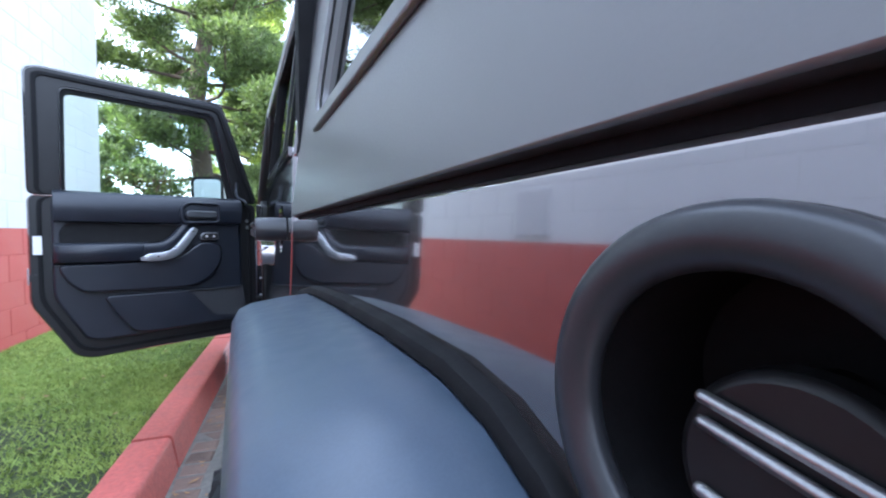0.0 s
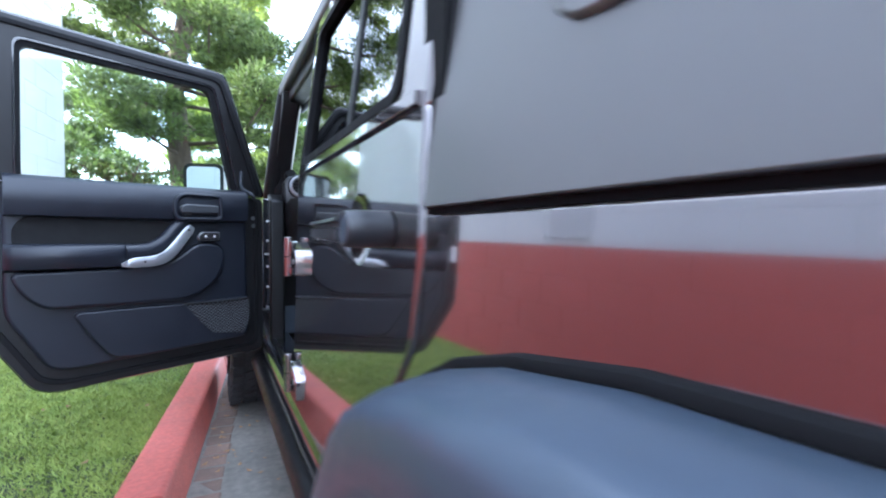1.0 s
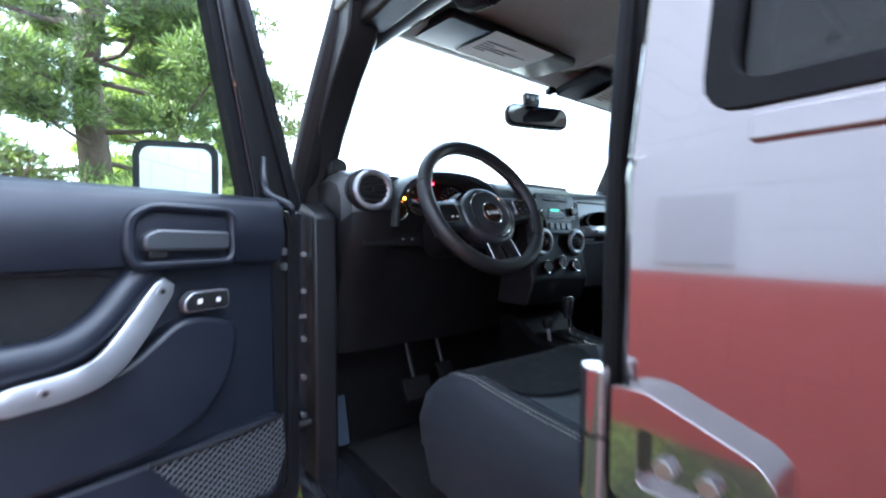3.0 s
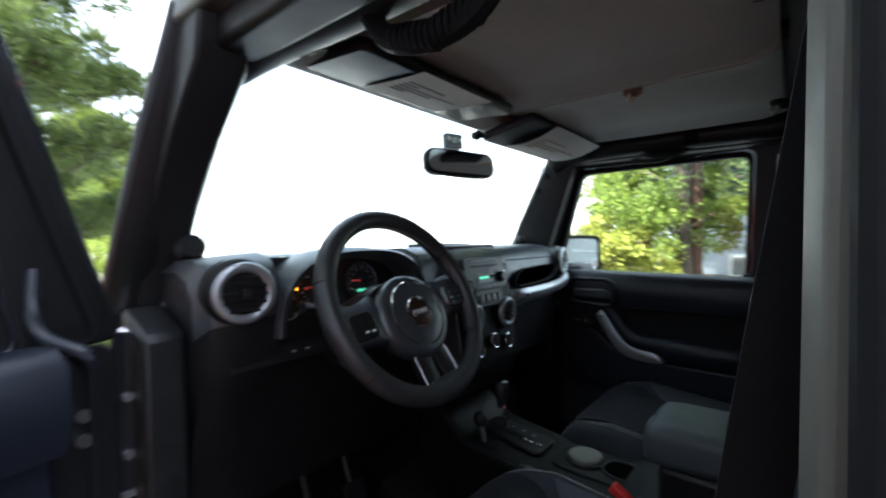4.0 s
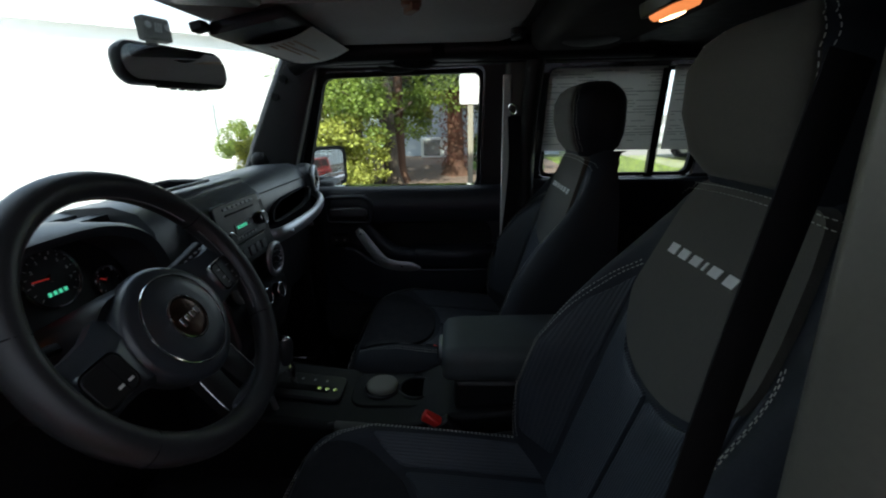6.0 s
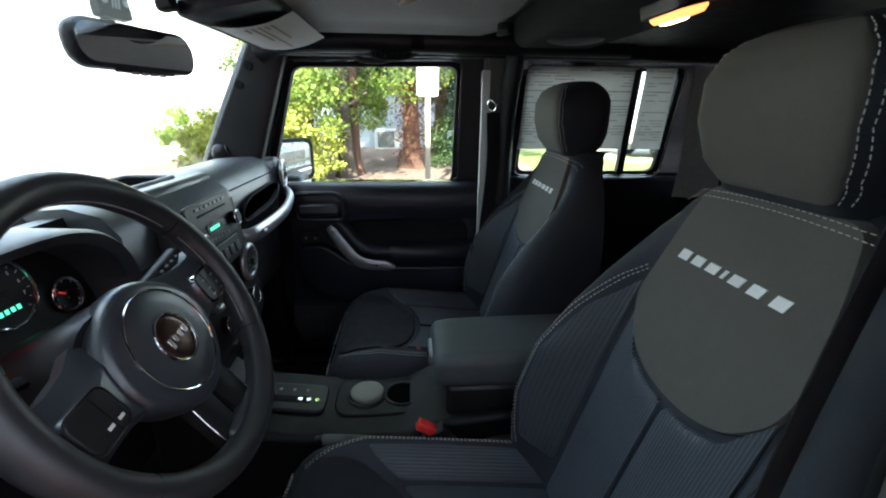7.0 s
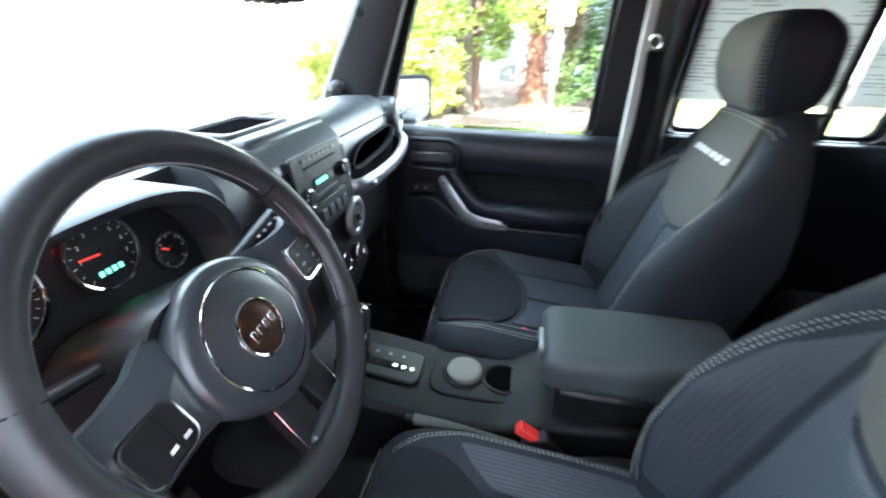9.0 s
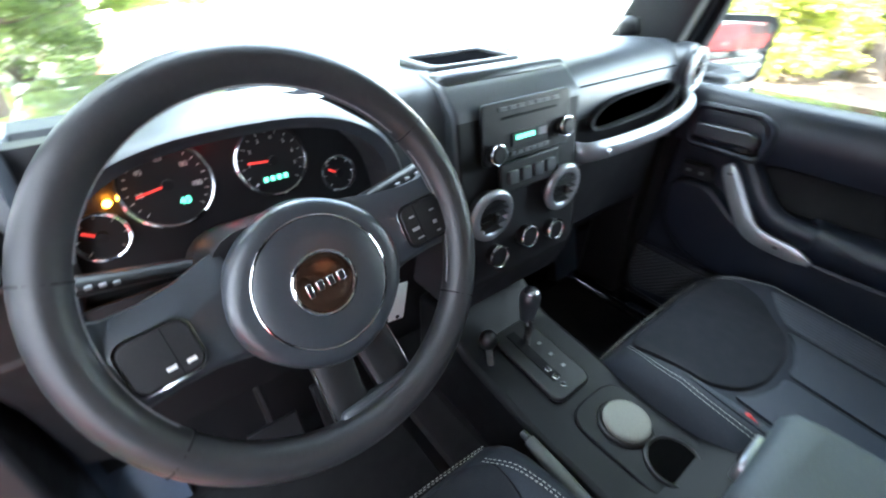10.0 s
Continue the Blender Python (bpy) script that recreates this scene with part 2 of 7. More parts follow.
THINPAPER = sheet_mat("thin white paper", (0.74, 0.73, 0.70))
NEEDLE = leaf_mat("conifer needles", (0.135, 0.185, 0.045), (0.05, 0.085, 0.026))
LEAF = leaf_mat("broad leaves", (0.24, 0.30, 0.05), (0.11, 0.18, 0.03))
# brighter copy of the leaf colour; sunlight on the shrubs is painted in
SUNLEAF = leaf_mat("sun-brightened leaves", (0.46, 0.46, 0.10), (0.26, 0.30, 0.06))
REDLEAF = leaf_mat("red brown leaves", (0.20, 0.075, 0.05), (0.09, 0.05, 0.03))
ARMTOP = mat("grey armrest vinyl", (0.062, 0.073, 0.079), 0.55, 0, 0, 0.12, 25, 0.3, 900)
PILLARPALE = mat("pale pillar trim", (0.72, 0.71, 0.67), 0.6, 0, 0, 0.06, 20)
DARKLEAF = leaf_mat("dark leaves", (0.06, 0.11, 0.03), (0.03, 0.06, 0.018))


# ---- mesh tools ----
def part(name, bm, material, parent=None, label="", smooth=35, bevel=0.0, seg=2):
    me = bpy.data.meshes.new(name)
    bm.normal_update()
    bm.to_mesh(me)
    bm.free()
    return finish(name, me, material, parent, label, smooth, bevel, seg)


def finish(name, me, material, parent=None, label="", smooth=35, bevel=0.0, seg=2):
    if material:
        me.materials.append(material)
    ob = new(name, me)
    if smooth:
        me.polygons.foreach_set("use_smooth", [True] * len(me.polygons))
        me.set_sharp_from_angle(angle=radians(smooth))
    if bevel:
        md = ob.modifiers.new("bevel", "BEVEL")
        md.width, md.segments, md.limit_method, md.angle_limit = bevel, seg, "ANGLE", radians(35)
        md.use_clamp_overlap = True
    if parent:
        ob.parent = parent
    if label:
        ob["label"] = label
    return ob


def thing(name, label, category, at=(0, 0, 0), group="", kind=""):
    e = new(name)
    e.empty_display_size = 0.1
    e.location = at
    return tagged(e, label, category, group, kind)


def box(size, at=(0, 0, 0), rot=(0, 0, 0), bm=None):
    bm = bm or bmesh.new()
    r = bmesh.ops.create_cube(bm, size=1.0)
    m = pose(*at, *rot) @ Matrix.Diagonal((*size, 1))
    bmesh.ops.transform(bm, matrix=m, verts=r["verts"])
    return bm


def span(a, b, bm=None):
    """Box between two corners."""
    return box([abs(b[i] - a[i]) for i in range(3)], [(a[i] + b[i]) / 2 for i in range(3)], bm=bm)


def cyl(r, depth, at=(0, 0, 0), rot=(0, 0, 0), seg=32, r2=None, bm=None):
    bm = bm or bmesh.new()
    q = bmesh.ops.create_cone(bm, cap_ends=True, segments=seg, radius1=r, radius2=r if r2 is None else r2, depth=depth)
    bmesh.ops.transform(bm, matrix=pose(*at, *rot), verts=q["verts"])
    return bm


def ball(r, at=(0, 0, 0), squash=(1, 1, 1), rot=(0, 0, 0), bm=None, u=24, v=14):
    bm = bm or bmesh.new()
    q = bmesh.ops.create_uvsphere(bm, u_segments=u, v_segments=v, radius=r)
    bmesh.ops.transform(bm, matrix=pose(*at, *rot) @ Matrix.Diagonal((*squash, 1)), verts=q["verts"])
    return bm


def torus(R, r, at=(0, 0, 0), rot=(0, 0, 0), seg=48, sub=12, squash=1.0, bm=None, arc=(0, 360)):
    bm = bm or bmesh.new()
    full = abs(arc[1] - arc[0]) >= 360
    rings = []
    n = seg if full else seg + 1
    for i in range(n):
        a = radians(arc[0] + (arc[1] - arc[0]) * i / seg)
        ring = []
        for j in range(sub):
            b = 2 * math.pi * j / sub
            d = R + r * math.cos(b)
            ring.append(bm.verts.new((d * math.cos(a), d * math.sin(a), r * squash * math.sin(b))))
        rings.append(ring)
    for i in range(seg):
        p, q = rings[i], rings[(i + 1) % n]
        for j in range(sub):
            bm.faces.new((p[j], q[j], q[(j + 1) % sub], p[(j + 1) % sub]))
    if not full:
        bm.faces.new(list(reversed(rings[0])))
        bm.faces.new(rings[-1])
    bmesh.ops.transform(bm, matrix=pose(*at, *rot), verts=[v for g in rings for v in g])
    return bm


def prism(outline, axis, a, b, bm=None, holes=()):
    """Outline in the two other axes (in x, y, z order), drawn out along the axis from a to b; holes are cut through."""
    bm = bm or bmesh.new()
    k = "xyz".index(axis)

    def place(p, d):
        v = list(p)
        v.insert(k, d)
        return v
    loops = [outline, *holes]
    ends = []
    for d in (a, b):
        edges = []
        for lp in loops:
            vs = [bm.verts.new(place(p, d)) for p in lp]
            edges.append([bm.edges.new((vs[i], vs[(i + 1) % len(vs)])) for i in range(len(vs))])
        ends.append(edges)
    for d in (0, 1):
        flat = [e for g in ends[d] for e in g]
        if holes:
            bmesh.ops.triangle_fill(bm, use_beauty=True, use_dissolve=False, edges=flat)
        else:
            vs = []
            e0 = flat
            vs = [e0[0].verts[0]] + [e.verts[1] for e in e0[:-1]]
            bm.faces.new(vs)
    for g0, g1 in zip(ends[0], ends[1]):
        for e0, e1 in zip(g0, g1):
            bm.faces.new((e0.verts[0], e0.verts[1], e1.verts[1], e1.verts[0]))
    bmesh.ops.recalc_face_normals(bm, faces=bm.faces[:])
    return bm


def smooth_path(pts, n=8):
    """A curve through the points."""
    p = [Vector(q) for q in pts]
    p = [p[0] * 2 - p[1], *p, p[-1] * 2 - p[-2]]
    out = []
    for i in range(1, len(p) - 2):
        for k in range(n):
            t = k / n
            out.append(0.5 * (2 * p[i] + (p[i + 1] - p[i - 1]) * t + (2 * p[i - 1] - 5 * p[i] + 4 * p[i + 1] - p[i + 2]) * t * t
                              + (3 * p[i] - 3 * p[i + 1] + p[i + 2] - p[i - 1]) * t ** 3))
    return out + [p[-2]]


def tube(pts, r, sub=10, n=6, bm=None, flat=1.0, up=(0, 0, 1), curve=True, square=False):
    """A bar swept along points; r is one radius or one for each end; flat squeezes it along 'up'."""
    bm = bm or bmesh.new()
    path = smooth_path(pts, n) if curve else [Vector(q) for q in pts]
    rings = []
    for i, c in enumerate(path):
        d = (path[min(i + 1, len(path) - 1)] - path[max(i - 1, 0)]).normalized()
        s = d.cross(Vector(up))
        s = s.normalized() if s.length > 1e-4 else Vector((1, 0, 0))
        w = s.cross(d).normalized()
        f = i / (len(path) - 1)
        rr = r if not isinstance(r, (tuple, list)) else r[0] + (r[1] - r[0]) * f
        ring = []
        for j in range(sub):
            a = 2 * math.pi * (j + 0.5) / sub
            ca, sa = math.cos(a), math.sin(a)
            if square:
                k = max(abs(ca), abs(sa))
                ca, sa = ca / k, sa / k
            ring.append(bm.verts.new(c + s * rr * ca + w * rr * flat * sa))
        rings.append(ring)
    for p, q in zip(rings, rings[1:]):
        for j in range(sub):
            bm.faces.new((p[j], p[(j + 1) % sub], q[(j + 1) % sub], q[j]))
    bm.faces.new(list(reversed(rings[0])))
    bm.faces.new(rings[-1])
    bmesh.ops.recalc_face_normals(bm, faces=bm.faces[:])
    return bm


def skin(rings, closed=True, caps=True, bm=None):
    """Joins rings of equal length into one surface."""
    bm = bm or bmesh.new()
    vs = [[bm.verts.new(p) for p in r] for r in rings]
    n = len(vs[0])
    for p, q in zip(vs, vs[1:]):
        for j in range(n if closed else n - 1):
            bm.faces.new((p[j], p[(j + 1) % n], q[(j + 1) % n], q[j]))
    if caps and closed:
        bm.faces.new(list(reversed(vs[0])))
        bm.faces.new(vs[-1])
    bmesh.ops.recalc_face_normals(bm, faces=bm.faces[:])
    return bm


def rounded(w, h, r, n=5, at=(0, 0)):
    """Outline of a rectangle with round corners, centred at 'at'."""
    out = []
    for cx, cy, a0 in ((w / 2 - r, h / 2 - r, 0), (-w / 2 + r, h / 2 - r, 90), (-w / 2 + r, -h / 2 + r, 180), (w / 2 - r, -h / 2 + r, 270)):
        for i in range(n + 1):
            a = radians(a0 + 90 * i / n)
            out.append((at[0] + cx + r * math.cos(a), at[1] + cy + r * math.sin(a)))
    return out


def soften(pts, r, n=4):
    """Rounds the corners of an outline."""
    out = []
    k = len(pts)
    for i in range(k):
        p, a, b = Vector(pts[i]), Vector(pts[i - 1]), Vector(pts[(i + 1) % k])
        da, db = a - p, b - p
        s = min(r, da.length * 0.45, db.length * 0.45)
        q0, q1 = p + da.normalized() * s, p + db.normalized() * s
        for j in range(n + 1):
            t = j / n
            q = q0 * (1 - t) ** 2 + p * 2 * t * (1 - t) + q1 * t * t
            out.append(tuple(q))
    return out


def shift(bm, m):
    bmesh.ops.transform(bm, matrix=m, verts=bm.verts[:])
    return bm


def copies(bms):
    """One bmesh out of several."""
    out = bmesh.new()
    for b in bms:
        me = bpy.data.meshes.new("tmp")
        b.to_mesh(me)
        b.free()
        out.from_mesh(me)
        bpy.data.meshes.remove(me)
    return out


def words(name, text, size, material, m, parent, depth=0.0004, align="CENTER", label=""):
    cu = bpy.data.curves.new(name, "FONT")
    cu.body, cu.size, cu.extrude, cu.align_x, cu.align_y = text, size, depth, align, "CENTER"
    tmp = bpy.data.objects.new(name, cu)
    scene.collection.objects.link(tmp)
    bpy.context.view_layer.update()
    me = bpy.data.meshes.new_from_object(tmp.evaluated_get(bpy.context.evaluated_depsgraph_get()))
    bpy.data.objects.remove(tmp)
    me.name = name
    me.transform(m)
    me.materials.clear()
    return finish(name, me, material, parent, label, 0)

# ---- ground, kerb, lawn, wall ----
def kerb_x(y):
    return -1.218 + (y - 1.83) * 0.1235


tagged(part("ground", span((-600, -600, -0.5), (600, 600, 0.0)), ASPHALT), "grey weathered asphalt drive with fine grit", "ground", kind="structure")
# sunlit concrete apron in front of the vehicle
tagged(part("pavement", span((-30, 9.0, 0.001), (60, 45, 0.012)), CONCRETE), "pale sunlit concrete apron ahead of the vehicle", "pavement", kind="structure")

lawn_edge = [(kerb_x(y) - 0.15, y) for y in np.linspace(-8, 16, 25)]
bm = prism([*lawn_edge, (-12, 16), (-12, -8)], "z", -0.1, 0.125)
lawn = tagged(part("lawn", bm, SOIL, smooth=0), "mown green lawn between kerb and wall", "lawn", kind="structure")


def blades(name, count, area, z, h, material, seed, label):
    rng = np.random.default_rng(seed)
    xy = area(rng, count)
    a = rng.uniform(0, 2 * np.pi, count)
    lean = rng.normal(0, 0.022, (count, 2))
    hh = h * rng.uniform(0.5, 1.3, count)
    w = rng.uniform(0.0022, 0.0045, count)
    base = np.column_stack([xy, np.full(count, z)])
    side = np.column_stack([np.cos(a) * w, np.sin(a) * w, np.zeros(count)])
    tip = base + np.column_stack([lean, hh])
    v = np.stack([base - side, base + side, tip], 1).reshape(-1, 3)
    f = np.arange(count * 3).reshape(-1, 3)
    me = bpy.data.meshes.new(name)
    me.from_pydata(v.tolist(), [], f.tolist())
    return tagged(finish(name, me, material, None, smooth=0), label, "grass", kind="stuff")


def lawn_area(rng, n):
    # grass thinned beside the doors and at the foot of the wall, denser further on
    y = 1.2 + 8.4 * rng.uniform(0, 1, n) ** 1.1
    y = np.where((y < 2.1) & (rng.uniform(0, 1, n) < 0.8), y + 1.5, y)
    d = rng.uniform(0, 1, n) * 1.45
    bare = rng.uniform(0, 1, n) < 0.94 * np.clip((d - 0.2) / 0.4, 0, 1) * np.clip((3.5 - y) / 0.9, 0, 1)
    y = np.where(bare, y + 2.4, y)
    x = kerb_x(y) - 0.15 - d
    return np.column_stack([x, y])


blades("grass", 150000, lawn_area, 0.122, 0.026, GRASSM, 3, "short green lawn grass with paler blades")

# kerb in cast lengths, painted red
kerb_dir = math.degrees(math.atan(0.1235))
kerb = thing("kerb", "worn red painted concrete kerb beside the lawn", "kerb", (0, 0, 0), kind="structure")
prof = soften([(-0.155, -0.05), (-0.155, 0.148), (0.0, 0.15), (0.035, -0.05)], 0.02, 3)
for i in range(9):
    y0 = -3.2 + i * 1.83
    bm = prism(prof, "y", 0.004, 1.822)
    shift(bm, pose(kerb_x(y0), y0, 0, 0, 0, -kerb_dir))
    part("kerb_stone", bm, KERBRED, kerb)
edging = thing("brick_edging", "row of dirty bricks laid in the gutter along the kerb", "edging", kind="structure")
bk = bmesh.new()
span((-0.047, -0.055, -0.04), (0.047, 0.055, 0.004), bk)
bmesh.ops.bevel(bk, geom=bk.edges[:], offset=0.006, segments=1, affect="EDGES")
brick_me = bpy.data.meshes.new("brick")
bk.to_mesh(brick_me)
bk.free()
brick_me.materials.append(BRICKM)
rng = random.Random(5)
for i in range(40):
    y = 1.2 + i * 0.104
    b = new("brick", brick_me)
    b.parent = edging
    b.matrix_basis = pose(kerb_x(y) + 0.094 + rng.uniform(-0.004, 0.004), y, rng.uniform(-0.004, 0.003), rng.uniform(-2, 2), rng.uniform(-2, 2), 90 - kerb_dir + rng.uniform(-3, 3))


def wall_x(y):
    return -2.49 + (y - 4.4) * 0.09


# unseen height above about 4 m is added to cast shade rightwards
WALL_END, WALL_TOP, WALL_DIR = 6.4, 8.0, -math.degrees(math.atan(0.09))
wall = thing("wall_west", "painted concrete block wall, red below and white above", "wall", kind="structure")
for nm, z0, z1, mm in (("wall_base", 0.0, 1.055, MORTAR_R), ("wall_upper", 1.055, WALL_TOP, MORTAR_W)):
    bm = span((-0.35, -18, z0), (-0.0032, WALL_END - 0.006, z1))
    shift(bm, pose(wall_x(0), 0, 0, 0, 0, WALL_DIR))
    part(nm, bm, mm, wall, smooth=0)
    bm = span((-14, WALL_END - 0.36, z0), (-0.34, WALL_END - 0.006, z1))
    shift(bm, pose(wall_x(0), 0, 0, 0, 0, WALL_DIR))
    part(nm + "_return", bm, mm, wall, smooth=0)

cover = thing("wall_panel", "plain square cover plate painted like the wall", "cover plate", (wall_x(2.7), 2.7, 1.27))
cover.rotation_euler = (0, 0, radians(WALL_DIR))
part("plate", prism(rounded(0.34, 0.34, 0.02, 4), "x", -0.01, 0.016), mat("grey white enamel", (0.36, 0.36, 0.37), 0.5, 0, 0, 0.05, 8), cover, bevel=0.004)
part("rim", prism(rounded(0.36, 0.36, 0.024, 4), "x", -0.01, 0.010, holes=[rounded(0.33, 0.33, 0.018, 4)]), WALLWHITE, cover, bevel=0.002)

# fallen leaves caught along the kerb and on the grass
rl = random.Random(91)
litter = bmesh.new()
for i in range(170):
    y = rl.uniform(0.9, 6.5)
    on_grass = rl.random() < 0.3
    x = kerb_x(y) + (rl.uniform(-0.9, -0.2) if on_grass else 0.05 + abs(rl.gauss(0, 0.12)))
    z, r, a = (0.150 if on_grass else 0.008), rl.uniform(0.008, 0.019), rl.uniform(0, 6.28)
    c, q = math.cos(a), math.sin(a)
    vs = [litter.verts.new((x + u * c * r - v * q * r, y + u * q * r + v * c * r, z + w * r)) for u, v, w in ((-1, 0, 0.25), (0, -0.5, 0), (1, 0, 0.3), (0, 0.5, 0.05))]
    litter.faces.new(vs)
tagged(part("fallen_leaves", litter, mat("dry leaf", (0.34, 0.20, 0.10), 0.8, vary=0.4, scale=30), smooth=0), "small dry brown leaves lying along the kerb", "leaves", kind="stuff")

# ---- vehicle shell ----
PILLAR = mat("beige grey pillar paint", (0.10, 0.096, 0.08), 0.5, 0, 0, 0.08, 20)
HINGE_Y = 2.86


def lean_in(bm, z0=1.2, k=0.14, s=1):
    for v in bm.verts:
        if v.co.z > z0:
            v.co.x -= s * (v.co.z - z0) * k
    return bm


def tumble(bm, s):
    """The sides lean in a little towards the top."""
    for v in bm.verts:
        v.co.x -= s * 0.026 * (v.co.z - 0.92)
    return bm


def pitted(outline, s, cy=0.205, cz=0.979, r=0.046, y0=0.13, y1=0.28, z0=0.90, z1=1.0545, n=40):
    """The side panel with a round hole for the filler, filled round the hole by a ring of quads."""
    bm = bmesh.new()
    circ, rect = [], []
    for i in range(n):
        a = 2 * math.pi * i / n + math.pi / 4
        c, q = math.cos(a), math.sin(a)
        circ.append((cy + r * c, cz + r * q))
        m = max(abs(c), abs(q))
        u, v = c / m, q / m
        rect.append((cy + u * (y1 - cy if u > 0 else cy - y0), cz + v * (z1 - cz if v > 0 else cz - z0)))
    top = [i for i in range(n) if abs(rect[i][1] - z1) < 1e-6]
    right, left = max(top, key=lambda i: rect[i][0]), min(top, key=lambda i: rect[i][0])
    # way round under the hole from the left top corner to the right top corner
    under, i = [], left
    while True:
        under.append(i)
        if i == right:
            break
        i = (i + 1) % n
    x0, x1 = s * 0.79, s * 0.755
    va = [bm.verts.new((x0, *p)) for p in circ]
    vr = [bm.verts.new((x0, *p)) for p in rect]
    vo = [bm.verts.new((x0, *p)) for p in outline]
    for i in range(n):
        j = (i + 1) % n
        bm.faces.new((va[i], va[j], vr[j], vr[i]))
    bm.faces.new(vo + [vr[i] for i in under])
    ed = [e for e in bm.edges if e.is_boundary]
    ex = bmesh.ops.extrude_edge_only(bm, edges=ed)
    for v in ex["geom"]:
        if isinstance(v, bmesh.types.BMVert):
            v.co.x = x1
    bmesh.ops.recalc_face_normals(bm, faces=bm.faces[:])
    return bm


body = thing("off_road_vehicle", "dark grey four-door off-road vehicle with its front door open", "car", (0, 0, 0))
ARCH = [(1.109, 1.0545), (1.109, 0.95), (1.126, 0.88), (1.25, 0.715), (1.25, 0.47), (1.02, 0.47), (0.97, 0.70), (0.82, 0.86), (0.31, 0.86), (0.17, 0.70), (0.06, 0.47), (-0.55, 0.47), (-0.55, 1.0545)]
for s in (-1, 1):
    if s < 0:
        panel = pitted(ARCH, s)
    else:
        panel = prism(ARCH, "x", s * 0.79, s * 0.755)
    part("quarter_panel", tumble(panel, s), PAINT, body, bevel=0.004)
    # rubber strip in the gap between tub and hardtop
    part("gap_seal", span((s * 0.70, -0.54, 1.04), (s * 0.776, 1.095, 1.085)), RUBBER, body)
    hole = soften([(-0.40, 1.212), (0.885, 1.212), (0.80, 1.56), (-0.36, 1.56)], 0.06)
    bm = prism([(-0.55, 1.0625), (1.108, 1.0625), (1.108, 1.70), (-0.50, 1.70)], "x", s * 0.79, s * 0.765, holes=[hole])
    part("hardtop_side", lean_in(bm, 1.07, 0.12, s), TOP, body, bevel=0.002)
    ring = prism(soften([(-0.425, 1.190), (0.915, 1.190), (0.82, 1.585), (-0.38, 1.585)], 0.07), "x", s * 0.797, s * 0.786,
                 holes=[soften([(-0.395, 1.217), (0.88, 1.217), (0.795, 1.555), (-0.355, 1.555)], 0.06)])
    part("window_surround", lean_in(ring, 1.07, 0.12, s), TOP, body, bevel=0.005)
    pane = prism([(-0.41, 1.19), (0.89, 1.19), (0.80, 1.57), (-0.37, 1.57)], "x", s * 0.777, s * 0.772)
    g = part("quarter_window", lean_in(pane, 1.07, 0.12, s), TINT, body, "dark tinted fixed rear side window", smooth=0)
    g.visible_shadow = False
    part("door_gap_seal", span((s * 0.70, 1.085, 0.55), (s * 0.774, 1.14, 1.66)), RUBBER, body)
    # fender flare swept round the wheel arch
    path = \
        [Vector((0, *p)) for p in ((-0.03, 0.45), (0.03, 0.60), (0.09, 0.725), (0.15, 0.815), (0.195, 0.872), (0.235, 0.912), (0.265, 0.932), (0.30, 0.946), (0.345, 0.953), (0.44, 0.954), (0.60, 0.950), (0.80, 0.938), (0.92, 0.918), (1.02, 0.888), (1.10, 0.845), (1.17, 0.785), (1.27, 0.65), (1.36, 0.47))]
    rings = []
    for i, c in enumerate(path):
        d = (path[min(i + 1, len(path) - 1)] - path[max(i - 1, 0)]).normalized()
        nrm = Vector((0, -d.z, d.y))
        if nrm.z < 0:
            nrm = -nrm
        rings.append([(s * x, c.y + nrm.y * h, c.z + nrm.z * h) for x, h in
                      ((0.780, -0.004), (0.797, -0.004), (0.803, 0.0), (0.84, -0.003), (0.878, -0.009), (0.894, -0.016), (0.903, -0.034), (0.905, -0.085), (0.895, -0.10), (0.80, -0.09), (0.78, -0.05))])
    part("fender_flare", skin(rings), FLARE, body, "satin grey plastic fender flare", smooth=50)
    seal = [[(s * x, c.y, c.z + h) for x, h in ((0.780, 0.0), (0.800, 0.0), (0.800, 0.005), (0.798, 0.009), (0.794, 0.011), (0.780, 0.011))] for c in path]
    part("flare_seal", skin(seal), RUBBER, body)
    # sill, cowl side, front fender
    part("rocker", prism(soften([(s * 0.79, 0.40), (s * 0.80, 0.47), (s * 0.785, 0.505), (s * 0.66, 0.505), (s * 0.66, 0.40)], 0.012), "y", 1.22, 2.98), GLOSSB, body, bevel=0.004)
    part("sill_plate", span((s * 0.775, 2.06, 0.505), (s * 0.675, 2.80, 0.513)), GLOSSB, body, "glossy dark door sill plate", bevel=0.003)
    part("sill_rib", tube([(s * 0.755, 2.08, 0.516), (s * 0.755, 2.78, 0.516)], 0.008, 8, 2), BLACK, body)
    part("rock_rail", tube([(s * 0.80, 1.25, 0.36), (s * 0.80, 3.02, 0.36)], 0.035, 12, 2), BLACK, body, "black steel rock rail")
    part("cowl_side", prism([(2.885, 0.47), (2.885, 1.19), (3.00, 1.20), (3.45, 1.17), (3.45, 0.95), (3.10, 0.90), (3.02, 0.47)], "x", s * 0.785, s * 0.72), PAINT, body, bevel=0.01)
    fl = [Vector((0, *p)) for p in ((2.96, 0.50), (3.03, 0.74), (3.12, 0.88), (3.25, 0.95), (3.60, 0.965), (3.85, 0.93), (3.98, 0.82))]
    rings = []
